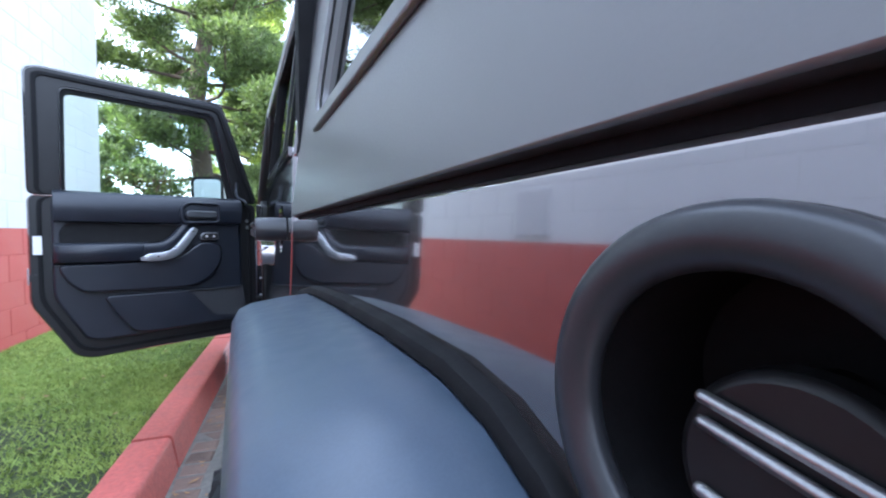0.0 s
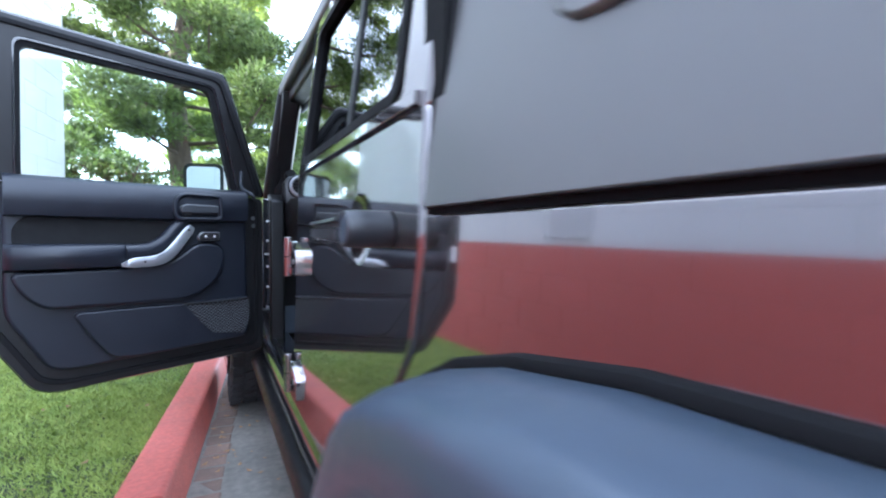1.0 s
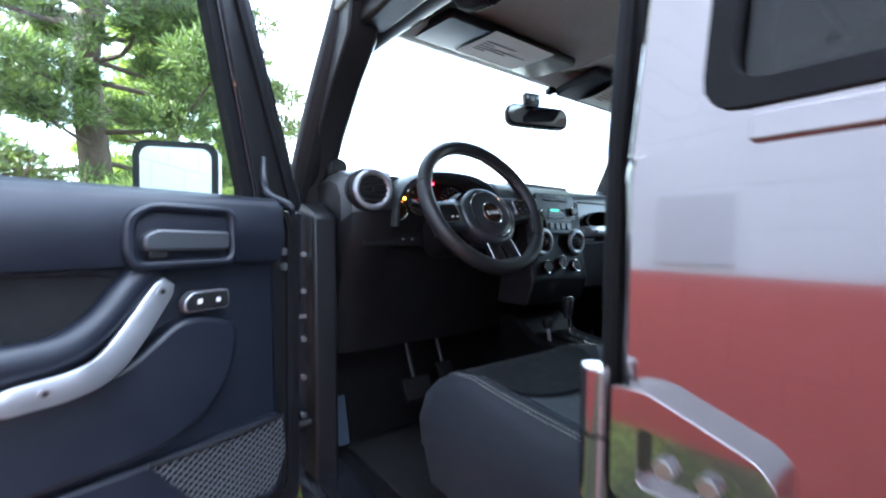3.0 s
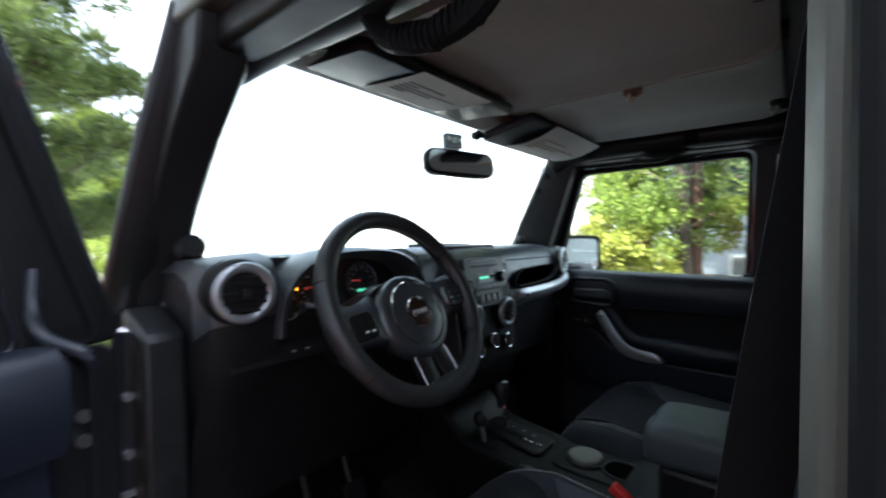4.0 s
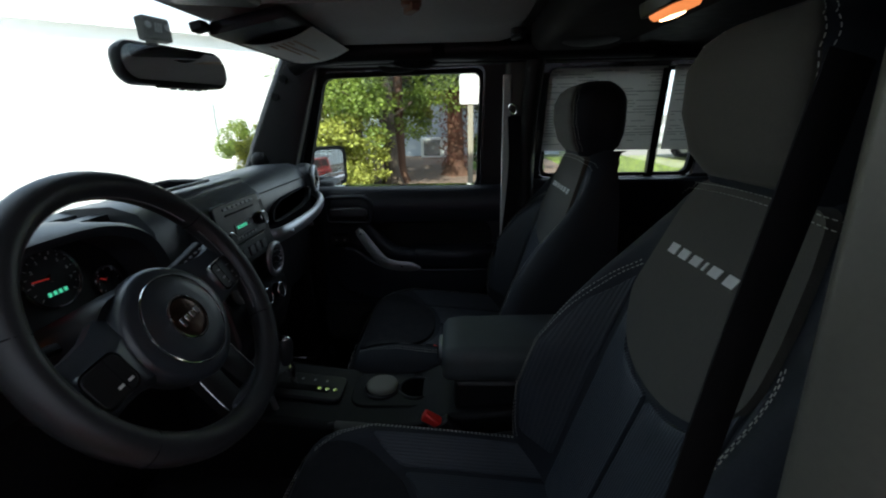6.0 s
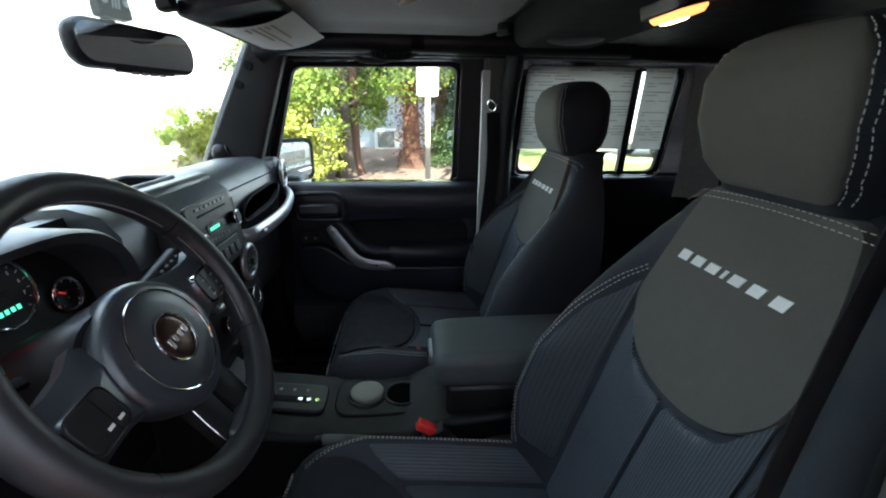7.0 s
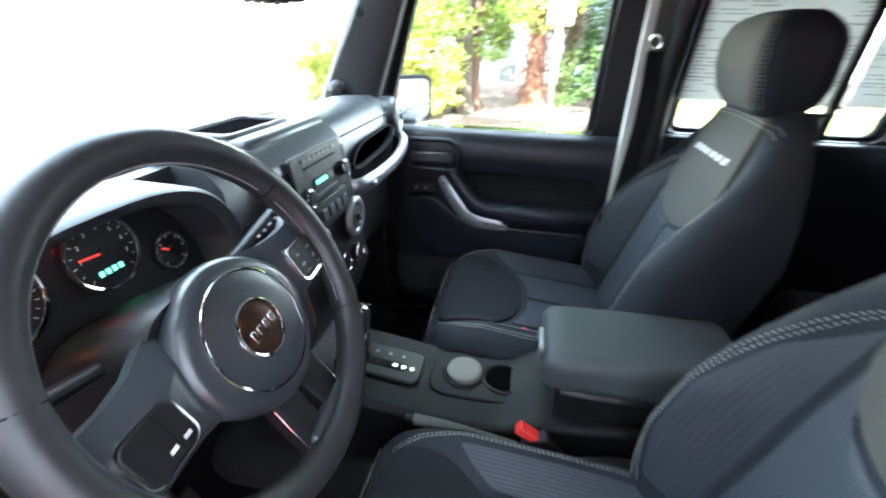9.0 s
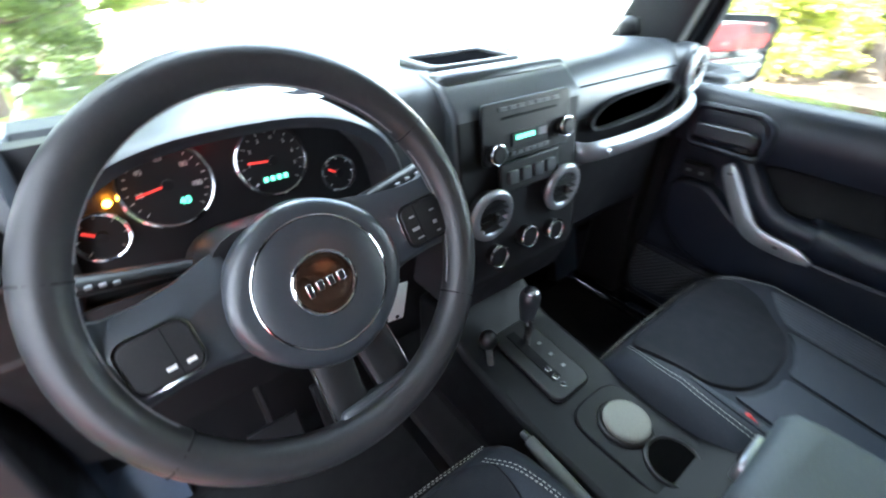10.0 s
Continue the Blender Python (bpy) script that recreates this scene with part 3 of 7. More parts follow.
    for i, c in enumerate(fl):
        d = (fl[min(i + 1, len(fl) - 1)] - fl[max(i - 1, 0)]).normalized()
        nrm = Vector((0, -d.z, d.y))
        nrm = nrm if nrm.z > 0 else -nrm
        rings.append([(s * x, c.y + nrm.y * h, c.z + nrm.z * h) for x, h in ((0.60, 0), (0.80, 0.0), (0.90, -0.01), (0.93, -0.03), (0.93, -0.08), (0.60, -0.06))])
    part("front_flare", skin(rings), FLARE, body, "satin grey plastic front flare", smooth=50)
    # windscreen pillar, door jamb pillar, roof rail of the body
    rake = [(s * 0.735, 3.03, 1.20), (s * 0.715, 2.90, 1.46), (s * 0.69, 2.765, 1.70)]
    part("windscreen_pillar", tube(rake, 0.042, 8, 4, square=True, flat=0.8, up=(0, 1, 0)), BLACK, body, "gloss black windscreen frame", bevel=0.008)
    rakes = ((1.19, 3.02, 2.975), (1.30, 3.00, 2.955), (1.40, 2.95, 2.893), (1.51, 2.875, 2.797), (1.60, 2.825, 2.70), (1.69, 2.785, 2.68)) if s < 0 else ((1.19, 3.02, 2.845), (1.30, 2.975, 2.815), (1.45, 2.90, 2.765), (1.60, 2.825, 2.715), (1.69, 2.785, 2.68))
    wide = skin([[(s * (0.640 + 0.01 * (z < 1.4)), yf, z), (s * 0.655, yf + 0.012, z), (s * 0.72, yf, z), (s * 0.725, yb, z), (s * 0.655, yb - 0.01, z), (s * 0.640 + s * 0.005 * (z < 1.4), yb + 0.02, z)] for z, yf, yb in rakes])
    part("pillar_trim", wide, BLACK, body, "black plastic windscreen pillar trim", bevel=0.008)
    for yy, zz in ((2.842, 1.528), (2.807, 1.585)):
        part("pillar_bolt", cyl(0.013, 0.012, (s * 0.640, yy, zz), (0, 90, 0), 16), RUBBER, body)
    yj = 2.026 + 0.03 * (s > 0)
    jamb = prism([(s * 0.737, 1.95), (s * 0.737, yj - 0.008), (s * 0.722, yj), (s * 0.690, yj), (s * 0.676, yj - 0.011), (s * 0.676, 1.95)], "z", 0.505, 1.66)
    part("door_pillar", lean_in(jamb, 1.2, 0.06, s), PILLAR, body, "beige grey painted door pillar", bevel=0.004)
    if s > 0:
        part("pillar_strip", lean_in(span((0.668, 2.040, 0.60), (0.690, 2.066, 1.585)), 1.2, 0.06, 1), PILLARPALE, body, "pale pillar trim strip", bevel=0.004)
    part("pillar_seal", lean_in(span((s * 0.785, 1.984, 0.505), (s * 0.737, 2.0, 1.64)), 1.2, 0.12, s), RUBBER, body, bevel=0.005)
    part("pillar_lip", lean_in(tube([(s * 0.762, 2.003, 0.55), (s * 0.762, 2.003, 1.62)], 0.010, 10, 8), 1.2, 0.12, s), RUBBER, body)
    jambf = prism([(2.80, 0.505), (2.82, 1.18), (2.93, 1.22), (2.95, 0.505)], "x", s * 0.765, s * 0.70)
    part("hinge_pillar", jambf, BLACK, body, bevel=0.01)
    jp = part("jamb_plate", prism(soften([(s * 0.702, 0.52), (s * 0.702, 1.17), (s * 0.792, 1.19), (s * 0.792, 0.52)], 0.01), "y", 2.868, 2.883), GLOSSB, body, "dark painted hinge jamb", bevel=0.003)
    for z in (0.66, 0.76, 0.86, 0.985, 1.08):
        part("jamb_bolt", cyl(0.0075, 0.010, (s * 0.772, 2.866, z), (90, 0, 0), 6), STEEL, jp)
    part("jamb_tab", span((s * 0.735, 2.862, 0.915), (s * 0.785, 2.868, 0.925)), STEEL, jp)
    rail = lean_in(span((s * 0.755, 1.0, 1.665), (s * 0.68, 2.78, 1.72)), 1.2, 0.05, s)
    part("roof_rail", rail, TOP, body, bevel=0.01)
    # front tyre and wheel are things further down

part("bonnet", prism(soften([(3.04, 1.16), (3.04, 1.215), (3.6, 1.20), (4.02, 1.15), (4.05, 0.9), (3.1, 0.9)], 0.03), "x", -0.62, 0.62), PAINT, body, bevel=0.02)
part("cowl", span((-0.70, 2.93, 1.14), (0.70, 3.09, 1.222)), BLACK, body, bevel=0.01)
part("grille", span((-0.66, 4.03, 0.62), (0.66, 4.10, 1.14)), PAINT, body, bevel=0.02)
part("bumper", span((-0.80, 4.12, 0.50), (0.80, 4.30, 0.68)), BLACK, body, bevel=0.03)
part("floor_pan", span((-0.755, -0.50, 0.44), (0.755, 3.0, 0.485)), BLACK, body)
part("firewall", span((-0.70, 3.00, 0.44), (0.70, 3.03, 1.2)), BLACK, body)
part("tailgate", span((-0.79, -0.60, 0.50), (0.79, -0.555, 1.70)), PAINT, body, bevel=0.01)
part("roof", prism([(-0.60, 1.70), (2.74, 1.715), (2.72, 1.775), (1.0, 1.80), (-0.55, 1.79)], "x", -0.68, 0.68), TOP, body, bevel=0.03)
part("windscreen_header", prism(soften([(2.70, 1.665), (2.70, 1.72), (2.79, 1.72), (2.80, 1.672)], 0.01), "x", -0.70, 0.70), BLACK, body)
ws = skin([[(-0.67, 3.005, 1.235), (0.67, 3.005, 1.235), (0.67, 3.0, 1.24), (-0.67, 3.0, 1.24)], [(-0.63, 2.775, 1.675), (0.63, 2.775, 1.675), (0.63, 2.77, 1.675), (-0.63, 2.77, 1.675)]])
w = part("windscreen", ws, GLASS, body, smooth=0)
w.visible_shadow = False

# fuel filler recess
filler = thing("fuel_filler", "round black fuel filler recess with a silver cap", "fuel filler", (-0.79, 0.205, 0.979))
fr = (0, -90, 0)
part("filler_ring", torus(0.0495, 0.0085, (-0.001, 0, 0), fr, 56, 14, 0.8), DARKFLARE, filler, "dark satin plastic ring")
cup = [[(x, r * math.cos(a), r * math.sin(a)) for a in np.linspace(0, 2 * math.pi, 40, endpoint=False)] for x, r in ((0.002, 0.0462), (0.03, 0.044), (0.055, 0.042), (0.055, 0.01))]
part("recess", skin(cup, caps=False), RUBBER, filler)
cap = part("cap", cyl(0.029, 0.014, (0.018, -0.008, -0.012), fr, 36), BLACK, filler, bevel=0.003)
for dz in (-0.020, -0.013, 0.006, 0.013):
    part("cap_grip", box((0.004, 0.046, 0.004), (0.009, -0.008, -0.012 + dz), (12, 0, 0)), STEEL, cap, "brushed silver grip bar", bevel=0.002)


# ---- rear side door ----
def rear_door(s):
    d = thing("rear_door", "closed glossy dark grey rear side door reflecting the wall" if s < 0 else "closed rear side door with window papers", "car door", (0, 0, 0))
    low = soften([(1.982, 1.198), (1.982, 0.515), (1.46, 0.515), (1.37, 0.565), (1.262, 0.715), (1.134, 0.88), (1.116, 1.0), (1.114, 1.198)], 0.012, 2)
    # rounded edge all round but at the top, where the window frame goes on flush
    n = len(low)
    layers = [[] for _ in range(5)]
    for i, (y, z) in enumerate(low):
        if z > 1.19:
            t0 = Vector((0, 1)) if y > 1.5 else Vector((0, -1))
        else:
            t0 = (Vector(low[(i + 1) % n]) - Vector(low[i - 1])).normalized()
        nr = Vector((-t0.y, t0.x))
        mid = Vector((1.55, 0.86)) - Vector((y, z))
        nr = nr if nr.dot(mid) > 0 else -nr
        for k, (x, o) in enumerate(((0.755, 0.0), (0.7845, 0.0), (0.7892, 0.0022), (0.791, 0.007), (0.791, 0.009))):
            layers[k].append((s * x, y + nr.x * o, min(z + nr.y * o, 1.198)))
    # flat face with a round opening for the handle dish, cut in along a seam
    bm = skin(layers, caps=False)
    loop = layers[-1]
    hole = [(s * 0.791, 1.366 + 0.064 * math.cos(a), 1.036 + 0.064 * math.sin(a)) for a in np.linspace(0, 2 * math.pi, 48, endpoint=False)]
    # upper and lower half of the face, parted along the middle of the dish
    zc = 1.036
    ring = []
    for i in range(n):
        a, b = loop[i], loop[(i + 1) % n]
        ring.append(a)
        if (a[2] - zc) * (b[2] - zc) < 0:
            f = (zc - a[2]) / (b[2] - a[2])
            ring.append((a[0], a[1] + (b[1] - a[1]) * f, zc))
    cut = [i for i, p in enumerate(ring) if p[2] == zc]
    for i0, i1 in (cut, cut[::-1]):
        way = [ring[(i0 + k) % len(ring)] for k in range((i1 - i0) % len(ring) + 1)]
        high = way[1][2] > zc
        arc = hole[:25] if high else [hole[(24 + k) % 48] for k in range(25)]
        if abs(arc[0][1] - way[-1][1]) > abs(arc[-1][1] - way[-1][1]):
            arc = arc[::-1]
        bm.faces.new([bm.verts.new(p) for p in way + arc])
    bmesh.ops.remove_doubles(bm, verts=bm.verts[:], dist=1e-6)
    bmesh.ops.recalc_face_normals(bm, faces=bm.faces[:])
    part("door_skin", tumble(bm, s), PAINT, d, smooth=50)
    yr = 1.215 if s < 0 else 1.352
    fr = prism(soften([(1.982, 1.178), (1.114, 1.178), (1.114, 1.66), (1.96, 1.66)], 0.02, 2), "x", s * 0.7832, s * 0.75,
               holes=[soften([(1.915, 1.228), (yr, 1.228), (yr - 0.02 * (s > 0), 1.605), (1.90, 1.605)], 0.03)])
    part("window_frame", lean_in(fr, 1.2, 0.12, s), PAINT, d, bevel=0.006)
    gasket = prism(soften([(1.92, 1.222), (yr - 0.007, 1.222), (yr - 0.007 - 0.02 * (s > 0), 1.612), (1.906, 1.612)], 0.03), "x", s * 0.788, s * 0.765,
                   holes=[soften([(1.902, 1.24), (yr + 0.013, 1.24), (yr + 0.013 - 0.02 * (s > 0), 1.594), (1.888, 1.594)], 0.03)])
    part("window_gasket", lean_in(gasket, 1.2, 0.12, s), RUBBER, d)
    g = part("window_pane", lean_in(prism([(1.91, 1.23), (yr + 0.005, 1.23), (yr + 0.005 - 0.02 * (s > 0), 1.60), (1.895, 1.60)], "x", s * 0.772, s * 0.768), 1.2, 0.12, s), TINT if s < 0 else GLASS, d, smooth=0)
    g.visible_shadow = False
    part("window_bar", lean_in(span((s * 0.776, 1.49, 1.235), (s * 0.755, 1.515, 1.60)), 1.2, 0.12, s), BLACK, d)
    part("belt_moulding", prism([(s * 0.784, 1.194), (s * 0.7925, 1.1955), (s * 0.7915, 1.214), (s * 0.780, 1.214)], "y", 1.13, 1.884), PAINT, d, bevel=0.001)
    part("inner_trim", span((s * 0.752, 1.15, 0.52), (s * 0.70, 1.95, 1.225)), TRIM, d, bevel=0.015)
    # paddle handle with its round finger recess
    bowl = [[(s * x, 1.366 + r * math.cos(a), 1.036 + r * math.sin(a)) for a in np.linspace(0, 2 * math.pi, 48, endpoint=False)]
            for x, r in ((0.7880, 0.0642), (0.7868, 0.0625), (0.782, 0.058), (0.7745, 0.050), (0.768, 0.038), (0.764, 0.022), (0.763, 0.004), (0.763, 0.0003))]
    part("handle_recess", skin(bowl, caps=False), PAINT, d, smooth=70)
    prof = ((-0.010, -0.018), (0.003, -0.0195), (0.0105, -0.0155), (0.0105, 0.001), (0.0035, 0.004), (0.0035, 0.0105), (0.012, 0.0125), (0.0105, 0.018), (-0.002, 0.0205), (-0.010, 0.017))
    hd = part("handle", skin([[(s * (xc + px * k), y, 1.035 + pz * k) for px, pz in prof] for y, xc, k in ((1.450, 0.846, 0.44), (1.444, 0.850, 0.64), (1.430, 0.852, 0.74), (1.37, 0.854, 0.80), (1.30, 0.853, 0.90), (1.258, 0.848, 1.05))]), DARKFLARE, d, "black plastic paddle handle", smooth=32)
    part("button_housing", skin([[(s * x, 1.226 + r * math.cos(a), 1.036 + r * math.sin(a)) for a in np.linspace(0, 2 * math.pi, 36, endpoint=False)] for x, r in ((0.790, 0.0275), (0.83, 0.0275), (0.850, 0.0268), (0.8565, 0.0250), (0.8570, 0.0222), (0.8535, 0.0212))]), DARKFLARE, hd, smooth=40)
    part("push_button", cyl(0.0205, 0.006, (s * 0.8535, 1.226, 1.036), (0, 90, 0), 32), FLARE, hd, "round grey push button", bevel=0.0015)
    part("handle_foot", tube([(s * 0.845, 1.43, 1.034), (s * 0.79, 1.42, 1.034)], 0.012, 8, 2), BLACK, hd)
    # cast hinges, each a framed block with two bolts in its sunk middle
    for z in (0.955, 0.600):
        hg = part("hinge_leaf", prism(soften([(1.974, z - 0.048), (1.974, z + 0.046), (1.945, z + 0.048), (1.868, z + 0.022), (1.858, z + 0.010), (1.858, z - 0.046)], 0.008), "x", s * 0.813, s * 0.784,
                  holes=[soften([(1.950, z - 0.030), (1.950, z + 0.018), (1.878, z + 0.004), (1.878, z - 0.030)], 0.006)]), PAINT, d, bevel=0.003)
        part("hinge_plate", prism([(1.955, z - 0.034), (1.955, z + 0.022), (1.874, z + 0.008), (1.874, z - 0.034)], "x", s * 0.800, s * 0.784), PAINT, hg)
        part("hinge_barrel", cyl(0.0125, 0.118, (s * 0.812, 1.990, z), (0, 0, 0), 18), PAINT, hg, bevel=0.002)
        part("barrel_joint", cyl(0.0130, 0.003, (s * 0.812, 1.990, z), (0, 0, 0), 18), RUBBER, hg)
        for yy in (1.932, 1.900):
            part("hinge_bolt", cyl(0.0085, 0.010, (s * 0.803, yy, z - 0.012), (0, 90, 0), 6), STEEL, hg, bevel=0.001)
    return d


rear_door(-1)
rear_door(1)


# ---- front door: X outward, Y from hinge to latch, Z up ----
NETM = mat("dark elastic net", (0.09, 0.095, 0.105), 0.8)


def front_door(sx, m, label, mx=0.148, ms=0.196):
    d = thing("front_door", label, "car door")
    d.matrix_basis = m
    X = lambda x: sx * x

    def P(*a, **k):
        return part(*a, **k)

    def rel(bm):
        bmesh.ops.recalc_face_normals(bm, faces=bm.faces[:])
        return bm
    out = soften([(0.0, 1.185), (0.0, 0.47), (0.74, 0.447), (0.80, 0.47), (0.94, 0.72), (0.94, 1.185)], 0.03)
    P("door_shell", prism(out, "x", X(0.02), X(-0.045)), PAINT, d, bevel=0.008)
    inset = soften([(0.006, 1.184), (0.006, 0.477), (0.738, 0.454), (0.796, 0.476), (0.934, 0.722), (0.934, 1.184)], 0.03)
    P("inner_panel", prism(inset, "x", X(-0.043), X(-0.0485)), BLACK, d, "black inner door edge", bevel=0.002)
    frame_o = soften([(-0.01, 1.187), (0.185, 1.70), (0.90, 1.72), (0.94, 1.70), (0.94, 1.187)], 0.03)
    frame_i = soften([(0.115, 1.195), (0.232, 1.635), (0.825, 1.645), (0.828, 1.195)], 0.03)
    wa, wb, wc, wd, wt0 = 0.115, 0.232, 0.825, 0.828, 1.635
    if sx < 0:
        wa, wb, wc, wd, wt0 = 0.022, 0.150, 0.732, 0.722, 1.605
        frame_o = soften([(-0.085, 1.187), (0.09, 1.70), (0.86, 1.72), (0.90, 1.70), (0.90, 1.187)], 0.03)
        frame_i = soften([(wa, 1.20), (wb, wt0), (wc, wt0 + 0.01), (wd, 1.20)], 0.035)
    bend = lambda bm: lean_in(bm, 1.19, 0.10, sx)
    P("window_frame", bend(prism(frame_o, "x", X(0.012), X(-0.045), holes=[frame_i])), GLOSSB, d, bevel=0.006)
    seal_i = soften([(wa + 0.02, 1.195), (wb + 0.013, wt0 - 0.013), (wc - 0.013, wt0 - 0.003), (wd - 0.013, 1.195)], 0.03)
    shell = [(0.0, 1.19), (0.19, 1.692), (0.895, 1.712), (0.932, 1.695), (0.932, 1.19)] if sx > 0 else [(-0.078, 1.19), (0.095, 1.692), (0.86, 1.712), (0.893, 1.695), (0.893, 1.19)]
    P("inner_frame", bend(prism(soften(shell, 0.03), "x", X(-0.044), X(-0.0485), holes=[soften([(wa - 0.007, 1.192), (wb - 0.006, wt0 + 0.007), (wc + 0.006, wt0 + 0.017), (wd + 0.006, 1.192)], 0.03)])), BLACK, d, "black inner window frame", bevel=0.002)
    P("window_seal", bend(prism(soften([(wa - 0.005, 1.192), (wb - 0.004, wt0 + 0.005), (wc + 0.005, wt0 + 0.015), (wd + 0.005, 1.192)], 0.03), "x", X(0.0), X(-0.035), holes=[seal_i])), RUBBER, d)
    edge_o = soften([(0.02, 1.192), (0.20, 1.675), (0.895, 1.695), (0.915, 1.68), (0.915, 1.192)], 0.03)
    edge_i = soften([(0.035, 1.192), (0.212, 1.66), (0.885, 1.68), (0.90, 1.665), (0.90, 1.192)], 0.03)
    sx > 0 and P("door_seal", bend(prism(edge_o, "x", X(-0.048), X(-0.06), holes=[edge_i])), RUBBER, d, bevel=0.004)
    low_o = soften([(0.03, 1.18), (0.03, 0.50), (0.72, 0.478), (0.785, 0.50), (0.91, 0.73), (0.91, 1.18)], 0.04)
    low_i = soften([(0.045, 1.18), (0.045, 0.515), (0.715, 0.493), (0.775, 0.515), (0.895, 0.735), (0.895, 1.18)], 0.04)
    P("lower_seal", prism(low_o, "x", X(-0.04), X(-0.058), holes=[low_i]), RUBBER, d, bevel=0.004)
    g = P("window_pane", bend(prism([(wa + 0.005, 1.19), (wb + 0.004, wt0 + 0.005), (wc - 0.003, wt0 + 0.005), (wd - 0.006, 1.19)], "x", X(-0.014), X(-0.018))), GLASS, d, smooth=0)
    g.visible_shadow = False
    # inner trim, built up in layers
    trim = P("door_trim", prism(soften([(0.10, 1.19), (0.085, 0.56), (0.70, 0.53), (0.76, 0.545), (0.865, 0.74), (0.865, 1.19)], 0.04), "x", X(-0.04), X(-0.085)), TRIM, d, "black moulded vinyl door trim", bevel=0.012, seg=3)
    P("upper_pad", rel(skin([[(X(x), y, z) for x, z in ((-0.08, 1.185), (-0.07, 1.205), (-0.10, 1.207), (-0.128, 1.185), (-0.132, 1.12), (-0.118, 1.075), (-0.08, 1.068))] for y in (0.105, 0.14, 0.35, 0.6, 0.84, 0.86)])), TRIM, trim, smooth=60)
    # the mouldings of the closed door sit a little nearer to its hinge
    dy = 0.0 if sx > 0 else -0.075
    out2 = lambda pts: [(y + dy, z) for y, z in pts]
    sweep = lambda pts: [(X(x), y + dy, z) for x, y, z in pts]
    rec = soften(out2([(0.842, 1.035), (0.812, 1.073), (0.415, 1.064), (0.372, 1.052), (0.416, 1.006), (0.458, 0.968), (0.842, 0.965)]), 0.025)
    P("recess_band", prism(rec, "x", X(-0.08), X(-0.092)), CARPET, trim, "black cloth band", bevel=0.004)
    P("armrest", rel(skin([[(X(x), y + dy, z) for x, z in ((-0.08, 0.978), (-0.138 * k, 0.980), (-0.156 * k, 0.966), (-0.158 * k, 0.93), (-0.142 * k, 0.897), (-0.08, 0.885))] for y, k in ((0.528, 0.80), (0.54, 0.94), (0.56, 1.0), (0.70, 1.01), (0.84, 1.0), (0.862, 0.86))])), TRIM, trim, smooth=50)
    # padded grip rising from the armrest to the latch, behind the silver handle
    P("grip_pad", tube(sweep([(-0.108, 0.352, 1.068), (-0.116, 0.385, 1.032), (-0.124, 0.425, 0.985), (-0.132, 0.475, 0.955), (-0.136, 0.55, 0.948)]), (0.026, 0.030), 12, 6, flat=0.8, up=(1, 0, 0)), TRIM, trim, smooth=60)
    P("lower_panel", prism(soften(out2([(0.858, 0.888), (0.822, 0.806), (0.767, 0.757), (0.56, 0.753), (0.35, 0.751), (0.262, 0.786), (0.208, 0.86), (0.196, 0.965), (0.30, 0.985), (0.40, 0.905), (0.58, 0.888)]), 0.04), "x", X(-0.075), X(-0.122)), TRIM, trim, "bulging vinyl pad", bevel=0.022, seg=4)
    P("map_pocket", prism(soften([(0.085, 0.738), (0.355 + dy, 0.735), (0.702 + dy, 0.738), (0.650 + dy, 0.645), (0.590 + dy, 0.556), (0.50, 0.547), (0.10, 0.562)], 0.03), "x", X(-0.08), X(-0.108)), TRIM, trim, "moulded map pocket", bevel=0.010, seg=3)
    # net over the open end of the pocket
    poly = [(0.352, 0.729), (0.097, 0.729), (0.088, 0.645), (0.120, 0.578), (0.250, 0.598)]
    # dark plate painted in for the shade of the open pocket
    P("pocket_mouth", prism(soften(poly, 0.02), "x", X(-0.10), X(-0.1095)), RUBBER, trim)
    net = bmesh.new()

    def clipped(p, d):
        """The stretch of a line inside the pocket's mouth."""
        lo, hi = -9.0, 9.0
        for i in range(len(poly)):
            (y0, z0), (y1, z1) = poly[i], poly[(i + 1) % len(poly)]
            ny, nz = z1 - z0, y0 - y1
            if (0.2 - y0) * ny + (0.66 - z0) * nz > 0:
                ny, nz = -ny, -nz
            num, den = (p[0] - y0) * ny + (p[1] - z0) * nz, d[0] * ny + d[1] * nz
            if abs(den) < 1e-9:
                continue
            if den > 0:
                hi = min(hi, -num / den)
            else:
                lo = max(lo, -num / den)
        return lo, hi
    for i in range(-14, 28):
        for k in (-1, 1):
            p, way = (0.06 + i * 0.0175, 0.729), (k * 0.80, -0.6)
            lo, hi = clipped(p, way)
            if hi - lo > 0.006:
                tube([(X(-0.1115), p[0] + way[0] * lo, p[1] + way[1] * lo), (X(-0.1115), p[0] + way[0] * hi, p[1] + way[1] * hi)], 0.0013, 4, 1, net, curve=False)
    P("pocket_net", net, NETM, trim, "grey elastic mesh over the pocket")["kind"] = "stuff"
    P("net_hem", tube([(X(-0.111), 0.094, 0.732), (X(-0.113), 0.22, 0.729), (X(-0.111), 0.356, 0.731)], 0.0045, 8, 4), BLACK, trim)
    # silver pull handle: a flat bent bar that ends in a slanting tip
    bar_c = smooth_path([(0.326, 1.047, 0), (0.352, 1.015, 0), (0.388, 0.968, 0), (0.425, 0.930, 0), (0.470, 0.914, 0), (0.525, 0.909, 0), (0.566, 0.902, 0)], 5)
    rings = []
